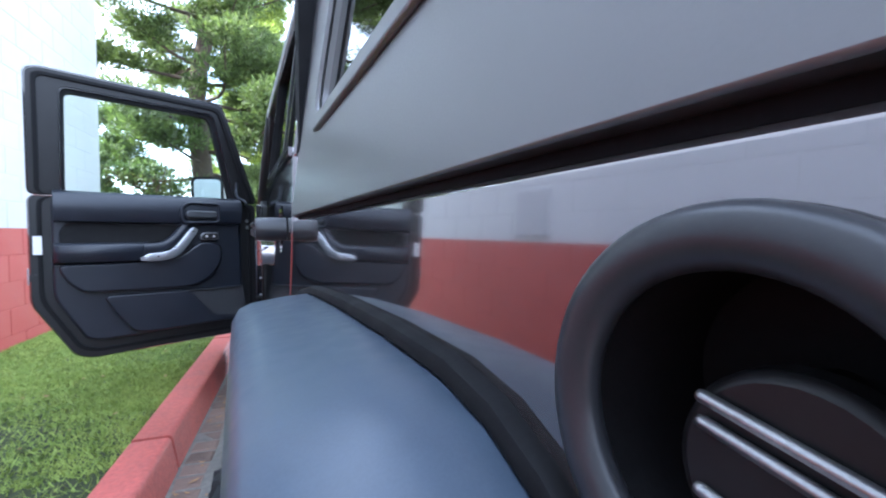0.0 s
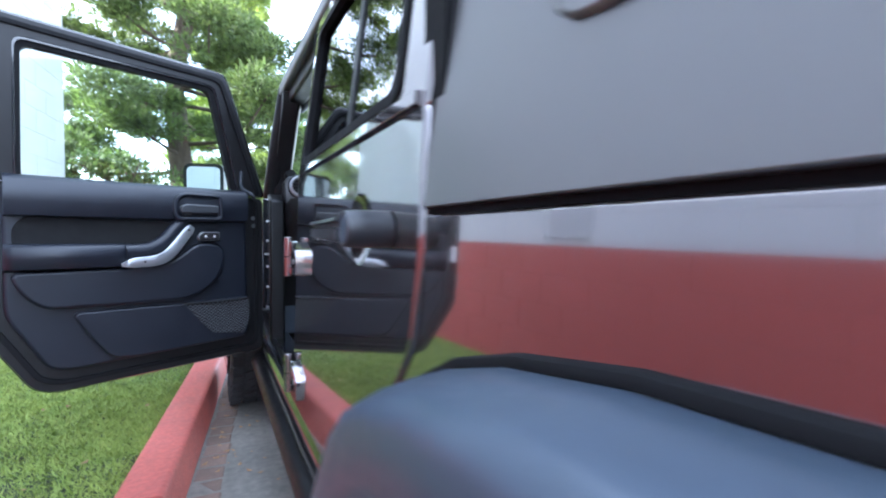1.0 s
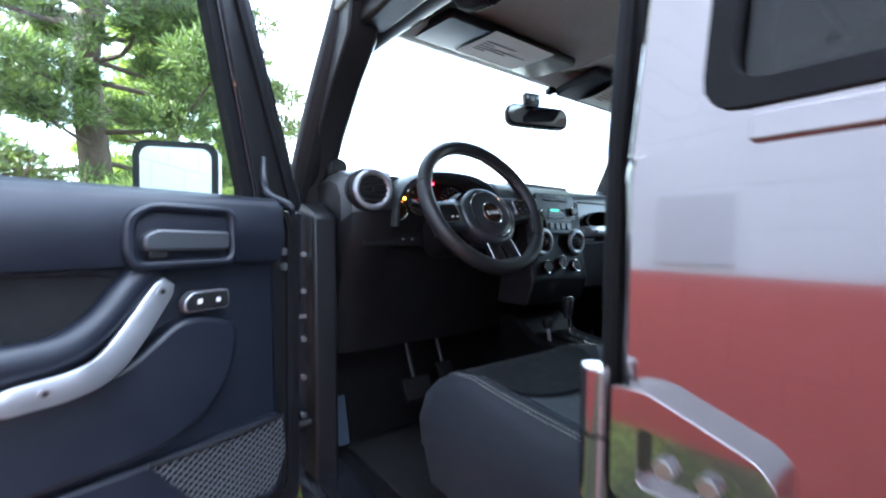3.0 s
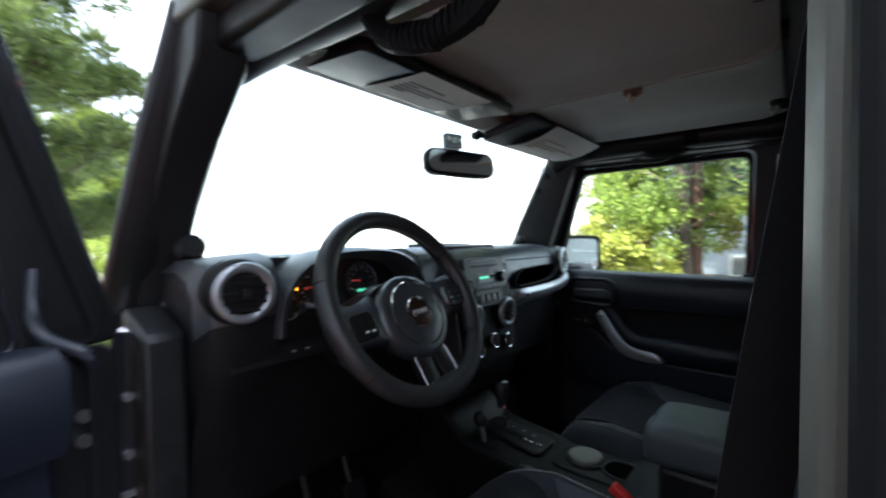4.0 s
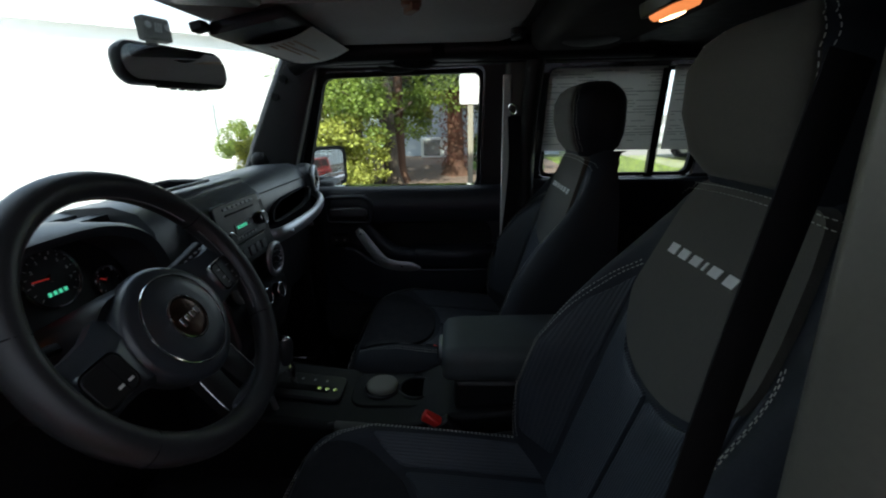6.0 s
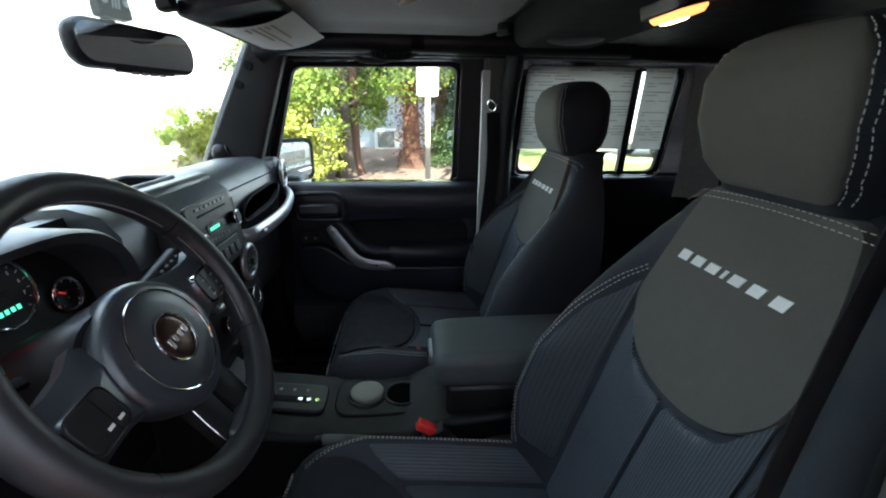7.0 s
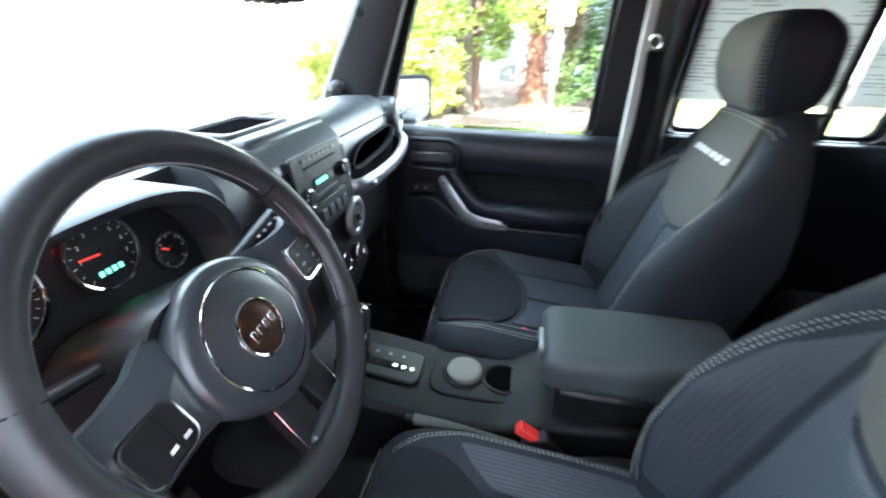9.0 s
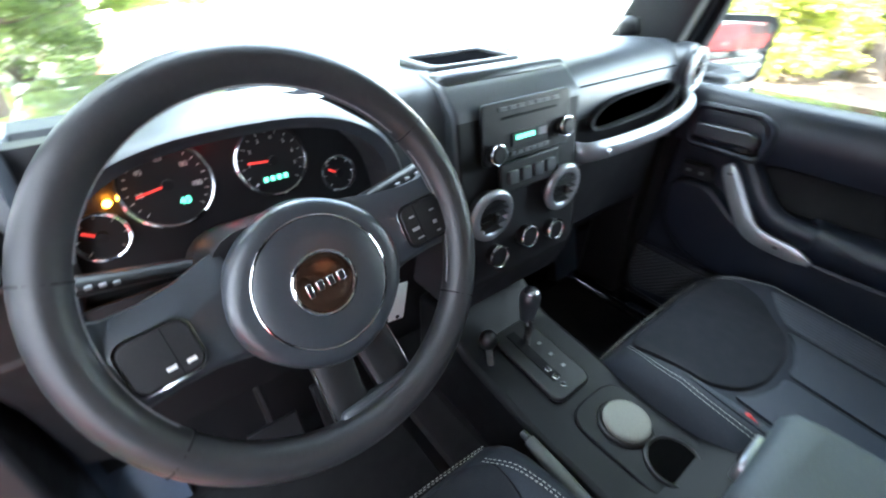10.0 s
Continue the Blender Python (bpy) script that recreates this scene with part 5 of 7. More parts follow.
part("tag_hole", cyl(0.003, 0.003, (-0.243, 2.6645, 1.033), (90, 0, 0), 12), BLACK, tag)
part("key", tube([(-0.275, 2.69, 1.12), (-0.24, 2.668, 1.105), (-0.24, 2.666, 1.088)], 0.004, 8, 4), STEEL, column)

# ---- dashboard ----
dash = thing("dashboard", "moulded dark grey dashboard with silver trimmed vents", "dashboard")
MAIN = [(3.02, 1.20), (3.0, 1.24), (2.965, 1.285), (2.91, 1.308), (2.83, 1.312), (2.785, 1.298), (2.760, 1.266), (2.757, 1.20), (2.765, 1.13), (2.80, 1.06), (2.84, 0.98), (2.88, 0.80), (3.02, 0.80)]
INNER = [(3.02, 1.20), (3.0, 1.24), (2.965, 1.285), (2.92, 1.304), (2.89, 1.30), (2.875, 1.28), (2.868, 1.25), (2.855, 1.18), (2.80, 1.11), (2.80, 1.06), (2.84, 0.98), (2.88, 0.80), (3.02, 0.80)]
rings = []
for x, pr, dy, dz in ((-0.695, MAIN, 0.05, -0.035), (-0.68, MAIN, 0.015, -0.012), (-0.64, MAIN, 0, -0.006), (-0.566, MAIN, 0, 0), (-0.560, INNER, 0, 0), (-0.18, INNER, 0, 0), (-0.174, MAIN, 0, 0), (0.2, MAIN, 0, 0), (0.55, MAIN, 0, 0), (0.64, MAIN, 0, -0.006), (0.68, MAIN, 0.015, -0.012), (0.695, MAIN, 0.05, -0.035)):
    rings.append([(x, y + dy * (y < 2.95), z + dz * (z > 1.1)) for y, z in pr])
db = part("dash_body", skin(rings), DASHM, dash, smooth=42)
db.data.materials.append(SHADEDASH)
# faces below the dash top take the darkened copy, their shade painted in
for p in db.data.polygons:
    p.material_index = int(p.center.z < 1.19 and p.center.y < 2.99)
hood = []
for y, w, h in ((2.748, 0.193, 0.150), (2.742, 0.199, 0.156), (2.75, 0.205, 0.161), (2.83, 0.205, 0.163), (2.90, 0.20, 0.150)):
    hood.append([(-0.37 + w * math.copysign(abs(math.cos(a)) ** 0.75, math.cos(a)), y, 1.155 + h * math.sin(a) ** 0.72) for a in np.linspace(0.0, math.pi, 33)])
inner = [[(x * 1.0, y, z) for x, y, z in [(-0.37 + (w - 0.014) * math.copysign(abs(math.cos(a)) ** 0.75, math.cos(a)), yy, 1.155 + (h - 0.014) * math.sin(a) ** 0.72) for a in np.linspace(0.0, math.pi, 33)]] for yy, w, h in ((2.84, 0.193, 0.150), (2.752, 0.199, 0.156))]
part("cluster_hood", skin([*inner, *hood], closed=False), DASHM, dash, "curved hood over the instruments", smooth=60)
cl = part("cluster_panel", skin([[(-0.565, 2.800, 1.13), (-0.175, 2.800, 1.13), (-0.175, 2.835, 1.30), (-0.565, 2.835, 1.30)], [(-0.565, 2.84, 1.13), (-0.175, 2.84, 1.13), (-0.175, 2.86, 1.30), (-0.565, 2.86, 1.30)]]), GAUGE, dash, "black instrument panel")


def dial(x, z, r, marks, needle, name):
    y = 2.800 + (z - 1.13) * 0.206
    m = pose(x, y - 0.003, z, 90 - 11.6, 0, 0)
    g = part(name, shift(cyl(r, 0.004, seg=40), m), GAUGE, cl)
    part("dial_ring", shift(torus(r, 0.0026, (0, 0, 0.003), seg=56, sub=8), m), CHROME, g, "bright dial ring")
    for i in range(marks):
        a = radians(225 - 270 * i / (marks - 1))
        part("dial_mark", shift(box((0.0045 if i % 2 == 0 else 0.003, 0.0009, 0.0006), (r * 0.84 * math.cos(a), r * 0.84 * math.sin(a), 0.0026), (0, 0, math.degrees(a))), m), WHITE, g, smooth=0)
    a = radians(needle)
    part("needle", shift(box((r * 0.72, 0.0022, 0.0008), (r * 0.34 * math.cos(a), r * 0.34 * math.sin(a), 0.0045), (0, 0, needle)), m), mat("red needle", (0.75, 0.05, 0.04), 0.5, emit=0.05), g)
    part("needle_cap", shift(cyl(0.006, 0.004, (0, 0, 0.004), seg=16), m), BLACK, g)
    return g, m


g1, m1 = dial(-0.444, 1.237, 0.048, 21, 190, "speed_dial")
g2, m2 = dial(-0.323, 1.237, 0.044, 15, 175, "rev_dial")
g3, m3 = dial(-0.520, 1.200, 0.026, 7, 150, "fuel_dial")
g4, m4 = dial(-0.238, 1.200, 0.024, 7, 150, "heat_dial")
for i, (n, txt) in enumerate(((0, "20"), (1, "40"), (2, "60"), (3, "80"), (4, "100"))):
    a = radians(190 - i * 50)
    words("dial_number", txt, 0.008, WHITE, m1 @ pose(0.030 * math.cos(a), 0.030 * math.sin(a), 0.003), g1)
for i in range(7):
    a = radians(180 - i * 33)
    words("dial_number", str(i + 1), 0.007, WHITE, m2 @ pose(0.029 * math.cos(a), 0.029 * math.sin(a), 0.003), g2)
words("display_text", "40", 0.012, GREEN_LED, m1 @ pose(0.012, -0.022, 0.003), g1)
for i in range(4):
    part("display_bar", shift(box((0.005, 0.006, 0.0005), (-0.014 + i * 0.0085, -0.022, 0.003)), m2), GREEN_LED, g2)
part("warning_lamp", ball(0.0035, (-0.402, 2.813, 1.285)), RED_LED, cl, "lit red warning lamp")
part("warning_lamp", ball(0.0040, (-0.503, 2.808, 1.236)), AMBER_LED, cl, "lit amber warning lamp")


def vent(x, y, z, yaw, r=0.044):
    m = pose(x, y, z, 90, 0, yaw)
    v = part("air_vent", shift(cyl(r * 0.97, 0.02, (0, 0, -0.008), seg=40), m), BLACK, dash)
    part("vent_ring", shift(torus(r, 0.0085, (0, 0, 0.004), seg=56, sub=12, squash=0.8), m), SILVER, v, "satin silver ring")
    for i in (-2, -1, 0, 1, 2):
        h = r * 0.32 * i
        w = 2 * math.sqrt(max(0.0, (r * 0.86) ** 2 - h * h))
        part("vent_slat", shift(box((w, 0.002, 0.014), (0, h, 0.004), (25, 0, 0)), m), BLACK, v)
    part("vent_tab", shift(box((0.010, 0.016, 0.008), (0, 0, 0.012)), m), BLACK, v, bevel=0.002)


vent(-0.637, 2.745, 1.246, -8)
vent(0.652, 2.745, 1.246, 8)
# driver-side pod in the shade-darkened copy, its twin in the plain plastic
part("vent_pod", shift(cyl(0.058, 0.05, (0, 0, -0.02), seg=40), pose(-0.637, 2.757, 1.246, 90, 0, -8)), SHADEDASH, dash, bevel=0.012)
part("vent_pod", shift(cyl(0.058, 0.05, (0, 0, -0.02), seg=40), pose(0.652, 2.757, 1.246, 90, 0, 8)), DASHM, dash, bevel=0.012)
# centre stack
ST = soften([(2.84, 1.316), (2.775, 1.304), (2.738, 1.27), (2.726, 1.19), (2.704, 1.06), (2.690, 0.985), (2.72, 0.90), (2.86, 0.90)], 0.012)
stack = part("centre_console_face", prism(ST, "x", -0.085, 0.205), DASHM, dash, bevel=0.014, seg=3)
stack.data.materials.append(SHADEDASH)
# lower stack face darkened the same way, shade given as colour
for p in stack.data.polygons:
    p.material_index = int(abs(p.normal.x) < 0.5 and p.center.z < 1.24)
rad = part("radio", shift(prism(rounded(0.205, 0.094, 0.01, 4), "z", 0.0, 0.008), pose(0.062, 2.731, 1.232, 81, 0, 0)), BLACK, dash, "black radio face", bevel=0.002)
MR = pose(0.062, 2.7235, 1.2333, 81, 0, 0)
for dx in (-0.082, 0.082):
    kn = part("radio_knob", shift(cyl(0.015, 0.018, (dx, -0.028 + 0.014 * (dx > 0), 0.008), seg=28), MR), BLACK, rad, bevel=0.003)
    part("knob_ring", shift(torus(0.0152, 0.0016, (dx, -0.028 + 0.014 * (dx > 0), 0.014), seg=32, sub=8), MR), CHROME, kn)
part("radio_screen", shift(box((0.085, 0.022, 0.001), (0.0, -0.014, 0.002)), MR), GAUGE, rad)
for i in range(5):
    part("screen_text", shift(box((0.006, 0.007, 0.0006), (-0.03 + i * 0.009, -0.012, 0.0032)), MR), GREEN_LED, rad)
# grey block paints a patch of glare on the radio screen
part("screen_glare", shift(box((0.02, 0.012, 0.0006), (0.03, -0.012, 0.0032)), MR), GREYPRINT, rad)
part("disc_slot", shift(box((0.13, 0.004, 0.001), (0, 0.022, 0.002)), MR), RUBBER, rad)
for i in range(7):
    part("radio_button", shift(box((0.017, 0.006, 0.003), (-0.06 + i * 0.02, 0.036, 0.002)), MR), DASHM, rad, bevel=0.001)
for i in range(6):
    part("radio_button", shift(box((0.014, 0.007, 0.003), (-0.04 + i * 0.016, -0.036, 0.002)), MR), DASHM, rad, bevel=0.001)
for x in (-0.036, 0.140):
    vent(x, 2.698, 1.113, 0, 0.037)
for i, x in enumerate((-0.02, 0.055, 0.13)):
    k = part("climate_knob", shift(cyl(0.019, 0.02, (0, 0, 0), seg=28), pose(x, 2.692, 1.03 + 0.012 * (i == 1), 80, 0, 0)), BLACK, dash, "climate knob with chrome rim", bevel=0.003)
    part("knob_ring", shift(torus(0.0195, 0.002, (0, 0, 0.009), seg=32, sub=8), pose(x, 2.692, 1.03 + 0.012 * (i == 1), 80, 0, 0)), CHROME, k)
part("window_switch_panel", shift(box((0.14, 0.05, 0.008), (0, 0, 0)), pose(0.055, 2.705, 1.165, 80, 0, 0)), BLACK, dash, bevel=0.003)
for i in range(4):
    part("panel_switch", shift(box((0.022, 0.022, 0.006), (-0.045 + i * 0.03, 0, 0.006)), pose(0.055, 2.705, 1.165, 80, 0, 0)), DASHM, dash, bevel=0.002)
part("switch_panel", shift(box((0.2, 0.035, 0.006), (0, 0, 0)), pose(-0.60, 2.775, 1.12, 80, 0, 0) @ pose(0.05, 0, 0)), BLACK, dash, bevel=0.002)
for i in range(2):
    part("switch_mark", shift(box((0.007, 0.004, 0.003), (0.02 + 0.03 * i, 0, 0.004)), pose(-0.60, 2.775, 1.12, 80, 0, 0) @ pose(0.05, 0, 0)), GREYPRINT, dash)
# dash top tray
part("top_tray", prism(soften([(-0.062, 2.818), (-0.062, 2.928), (0.135, 2.928), (0.135, 2.818)], 0.02), "z", 1.30, 1.320, holes=[soften([(-0.048, 2.83), (-0.048, 2.917), (0.121, 2.917), (0.121, 2.83)], 0.015)]), DASHM, dash, bevel=0.004)
# black plate stands in for the shade inside a deep tray
part("tray_floor", span((-0.055, 2.825, 1.30), (0.128, 2.922, 1.3135)), mat("painted tray shade", (0.004, 0.004, 0.0045), 1.0, spec=0.0), dash)
part("stack_cap", span((-0.08, 2.775, 1.29), (0.2, 2.818, 1.3165)), DASHM, dash, bevel=0.012)
# passenger grab bar, and a black oval standing in for the slot's shade
part("grab_slot", skin([[(0.43 + 0.165 * math.copysign(abs(math.cos(a)) ** 0.5, math.cos(a)) * k, 2.742 + dy, 1.204 + 0.030 * math.sin(a) * k + 0.012 * math.cos(a)) for a in np.linspace(0, 2 * math.pi, 28, endpoint=False)] for dy, k in ((0.012, 1.0), (-0.002, 1.0), (0.0, 0.93), (0.012, 0.9))]), RUBBER, dash, smooth=40)
part("grab_bar", tube([(0.215, 2.738, 1.150), (0.245, 2.708, 1.152), (0.42, 2.694, 1.158), (0.56, 2.704, 1.168), (0.612, 2.716, 1.186), (0.640, 2.752, 1.205)], 0.020, 12, 6, flat=0.6, up=(0, 1, 0)), SILVER, dash, "satin silver grab bar")
part("grab_bolt", cyl(0.007, 0.006, (0.262, 2.686, 1.153), (90, 0, 0), 14), STEEL, dash)
part("airbag_seam", span((0.235, 2.7555, 1.262), (0.58, 2.768, 1.2645)), RUBBER, dash)
# glove box also in the shade-darkened copy
part("glove_box", prism(soften([(0.25, 0.93), (0.25, 1.11), (0.62, 1.12), (0.62, 0.93)], 0.02), "y", 2.765, 2.83), SHADEDASH, dash, bevel=0.008)
part("dash_glow_strip", span((0.20, 2.745, 1.105), (0.33, 2.762, 1.125)), DASHM, dash, bevel=0.004)
# windscreen base and wiper seen above the dash
wip = thing("wiper", "black windscreen wiper resting on the glass", "wiper", (0, 0, 0))
part("wiper_blade", tube([(-0.60, 3.022, 1.262), (-0.30, 3.02, 1.268), (-0.02, 3.022, 1.262)], 0.008, 6, 3), RUBBER, wip)
part("wiper_arm", tube([(0.05, 3.06, 1.225), (-0.15, 3.035, 1.265), (-0.31, 3.03, 1.28)], 0.007, 6, 4), BLACK, wip)
copy_thing(wip, pose(0.62, 0, 0))
for s in (-1, 1):
    tw = thing("tweeter", "round dash-end speaker pod", "speaker", (s * 0.655, 2.935, 1.315))
    part("pod", ball(0.030, (0, 0, 0), (1, 1, 1.1)), BLACK, tw)
    part("pod_grille", shift(cyl(0.022, 0.006, (0, 0, 0.028), seg=24), pose(0, 0, 0, 70, 0, 0)), BLACK, tw)
    part("pod_foot", cyl(0.014, 0.03, (0, 0, -0.03)), BLACK, tw)


# ---- seats: origin on the cabin floor under the seat ----
def along(rows, v):
    """Value at v in rows of (position, value)."""
    for (p, q), (r, t) in zip(rows, rows[1:]):
        if v <= r:
            return q + (t - q) * max(0.0, (v - p) / (r - p))
    return rows[-1][1]


BACK_W = [(0.70, 0.225), (0.82, 0.258), (0.95, 0.268), (1.10, 0.262), (1.20, 0.243), (1.28, 0.212), (1.33, 0.182), (1.36, 0.15), (1.376, 0.12)]
BOLSTER = [(0.70, 0.02), (0.78, 0.05), (0.86, 0.078), (0.95, 0.10), (1.05, 0.10), (1.13, 0.075), (1.22, 0.035), (1.30, 0.008), (1.36, 0.0)]


def back_w(z):
    return along(BACK_W, z)


def back_y(x, z):
    """Front face of the backrest: flat in the middle, with bolsters that stand out at the sides."""
    t = min(1.0, max(0.0, (abs(x) - 0.135) / 0.08))
    t = t * t * (3 - 2 * t)
    e = max(0.0, (abs(x) - (back_w(z) - 0.05)) / 0.05)
    return 2.065 - 0.335 * (z - 0.78) + along(BOLSTER, z) * t - 0.045 * e * e


def cushion_z(x, y):
    t = min(1.0, max(0.0, (abs(x) - 0.14) / 0.07))
    t = t * t * (3 - 2 * t)
    e = max(0.0, (abs(x) - 0.205) / 0.045)
    front = max(0.0, (y - 2.46) / 0.09)
    return 0.782 + 0.05 * (y - 2.05) / 0.5 + 0.036 * t * min(1.0, max(0.0, (2.52 - y) / 0.12)) - 0.028 * e * e - 0.035 * front * front


def patch(outline, fn, off, back=0.01, rings=6):
    """A raised panel: an outline filled by shrinking rings, laid on the surface fn(u, v) -> point and normal offset."""
    fine = []
    for p, q in zip(outline, [*outline[1:], outline[0]]):
        n = max(1, int(math.dist(p, q) / 0.012))
        fine += [(p[0] + (q[0] - p[0]) * i / n, p[1] + (q[1] - p[1]) * i / n) for i in range(n)]
    outline = fine
    cx = sum(p[0] for p in outline) / len(outline)
    cy = sum(p[1] for p in outline) / len(outline)
    rr = [[fn(cx + (u - cx) * k, cy + (v - cy) * k, o) for u, v in outline] for k, o in
          [(1.0, -back), (1.0, off * 0.4), (0.985, off)] + [(1 - i / rings, off) for i in range(1, rings)] + [(0.02, off)]]
    return skin(rr)


def stitch_line(pts, fn, off, parent, step=0.0075, r=0.00062):
    b = bmesh.new()
    path = smooth_path([(*p, 0) for p in pts], 12)
    prev = None
    keep = []
    for q in path:
        p = Vector(fn(q.x, q.y, off))
        if prev is not None:
            seg = (p - prev).length
            n = max(1, int(seg / 0.001))
            for i in range(n):
                keep.append(prev + (p - prev) * i / n)
        prev = p
    run = 0.0
    for a, c in zip(keep, keep[1:]):
        run += (c - a).length
        if run >= step:
            run = 0.0
            d = (c - a).normalized()
            q = Vector((0, 0, 1)).rotation_difference(d).to_matrix().to_4x4()
            mm = bmesh.ops.create_cube(b, size=1.0)
            bmesh.ops.transform(b, matrix=Matrix.Translation(a) @ q @ Matrix.Diagonal((r * 1.25, r * 1.25, step * 0.62, 1)), verts=mm["verts"])
    return part("stitching", b, STITCH, parent, "pale double stitching", smooth=0)


def seat(x, label):
    s = thing("car_seat", label, "car seat", (x, 0, -0.02 * (x > 0)), "front seats")
    base = lambda u, v, o: (u, back_y(u, v) + o, v)
    # cushion
    rings = []
    for y, k in ((1.98, 0.85), (2.02, 0.97), (2.10, 1.0), (2.2, 1.0), (2.3, 1.0), (2.40, 1.0), (2.44, 1.0), (2.48, 0.99), (2.51, 0.975), (2.53, 0.95), (2.545, 0.91), (2.552, 0.86)):
        us = np.linspace(-0.25 * k, 0.25 * k, 41)
        drop = 0.0 if y < 2.52 else (0.008 if y < 2.54 else (0.022 if y < 2.55 else 0.055))
        top = [(u, y, cushion_z(u, y) - drop) for u in us]
        low = 0.60 if y < 2.5 else 0.66
        rings.append([(-0.262 * k, y, low + 0.02), (-0.268 * k, y, 0.735)] + top + [(0.268 * k, y, 0.735), (0.262 * k, y, low + 0.02)])
    cu = part("seat_cushion", skin(rings), SEATSIDE, s, smooth=55)
    cf = lambda u, v, o: (u, v, cushion_z(u, v) + o)
    # plain front pad whose back edge hangs like a shield, ribbed strips behind it
    pad = [(-0.185, 2.44), (-0.165, 2.385), (-0.115, 2.325), (-0.05, 2.302), (0.05, 2.302), (0.115, 2.325), (0.165, 2.385), (0.185, 2.44), (0.19, 2.50), (0.16, 2.524), (-0.16, 2.524), (-0.19, 2.50)]
    part("front_pad", patch(soften(pad, 0.03), cf, 0.007, rings=8), FABRIC, cu, "smooth black cloth pad", smooth=50)
    for sgn in (-1, 1):
        strip = [(sgn * 0.006, 2.03), (sgn * 0.135, 2.03), (sgn * 0.138, 2.25), (sgn * 0.136, 2.330), (sgn * 0.11, 2.308), (sgn * 0.05, 2.287), (sgn * 0.006, 2.285)]
        part("cushion_insert", patch(soften(strip, 0.012), cf, 0.005), RIBW, cu, "finely ribbed cloth insert", smooth=50)
        wing = [(sgn * 0.150, 2.05), (sgn * 0.198, 2.06), (sgn * 0.204, 2.25), (sgn * 0.200, 2.40), (sgn * 0.176, 2.375), (sgn * 0.150, 2.335)]
        part("wing_insert", patch(soften(wing, 0.012), cf, 0.003, rings=9), RIBW, cu, "finely ribbed cloth insert", smooth=50)
        for k in (0.212, 0.219):
            stitch_line([(sgn * k, 2.06), (sgn * (k + 0.006), 2.22), (sgn * (k + 0.004), 2.38), (sgn * (k - 0.006), 2.46), (sgn * (k - 0.03), 2.515)], cf, 0.002, cu)
    for k in (0.0, 0.008):
        stitch_line([(-0.225, 2.545), (-0.1, 2.552), (0.1, 2.552), (0.225, 2.545)], lambda u, v, o: (u, 2.553, 0.757 + k + (v - 2.545) * 2), 0.0, cu)
    sd = -1 if x > 0 else 1
    part("seat_valance", prism(soften([(2.0, 0.66), (2.0, 0.78), (2.12, 0.79), (2.5, 0.67), (2.5, 0.58), (2.05, 0.56)], 0.03), "x", sd * 0.262, sd * 0.282), BLACK, s, bevel=0.006)
    part("seat_rail", span((-0.2, 2.05, 0.485), (0.2, 2.5, 0.62)), BLACK, s)
    # backrest
    rings = []
    for z in (0.70, 0.74, 0.78, 0.82, 0.86, 0.90, 0.95, 1.0, 1.05, 1.09, 1.13, 1.16, 1.19, 1.22, 1.25, 1.28, 1.305, 1.33, 1.35, 1.364, 1.373, 1.378):
        w = back_w(z)
        us = np.linspace(-w, w, 49)
        th = 0.135 - 0.08 * max(0.0, (z - 1.1) / 0.27)
        shr = 0.0 if z < 1.35 else (0.003 if z < 1.37 else (0.012 if z < 1.375 else 0.026))
        fr = [(u, back_y(u, z) - shr - (0.02 if abs(u) > w * 0.985 else 0.0), z) for u in us]
        bk = [(u * 0.97, back_y(0, z) - th + shr, z) for u in us[::-1]]
        rings.append(fr + bk)
    bk = part("backrest", skin(rings), SEATSIDE, s, smooth=60)
    for sgn in (-1, 1):
        half = [(sgn * 0.004, 0.79), (sgn * 0.132, 0.79), (sgn * 0.138, 0.95), (sgn * 0.141, 1.08), (sgn * 0.140, 1.17), (sgn * 0.10, 1.10), (sgn * 0.05, 1.082), (sgn * 0.004, 1.08)]
        part("back_insert", patch(soften(half, 0.012), base, 0.006, rings=9), RIBC, bk, "finely ribbed cloth insert", smooth=50)
        wing = [(sgn * 0.150, 0.84), (sgn * 0.196, 0.86), (sgn * 0.207, 0.95), (sgn * 0.208, 1.05), (sgn * 0.192, 1.14), (sgn * 0.152, 1.205)]
        part("wing_insert", patch(soften(wing, 0.012), base, 0.003, rings=12), RIBW, bk, "finely ribbed cloth insert", smooth=50)
    up = [(-0.112, 1.362), (-0.128, 1.31), (-0.142, 1.24), (-0.150, 1.185), (-0.135, 1.148), (-0.100, 1.113), (-0.05, 1.096), (0.0, 1.092), (0.05, 1.096), (0.100, 1.113), (0.135, 1.148), (0.150, 1.185), (0.142, 1.24), (0.128, 1.31), (0.112, 1.362)]
    part("back_panel", patch(soften(up, 0.02), base, 0.010, rings=9), PANELC, bk, "smooth dark grey cloth panel", smooth=50)
    for k in (0.0, 0.008):
        for sgn in (-1, 1):
            stitch_line([(sgn * (0.196 + k), 0.84), (sgn * (0.212 + k), 0.93), (sgn * (0.214 + k), 1.03), (sgn * (0.203 + k), 1.12), (sgn * (0.178 + k), 1.19), (sgn * (0.152 + k * 0.4), 1.222 + k * 0.8)], base, 0.004, bk)
        stitch_line([(-0.165, 1.330 + k), (-0.125, 1.346 + k), (0.0, 1.352 + k), (0.125, 1.346 + k), (0.165, 1.330 + k)], base, 0.012, bk)
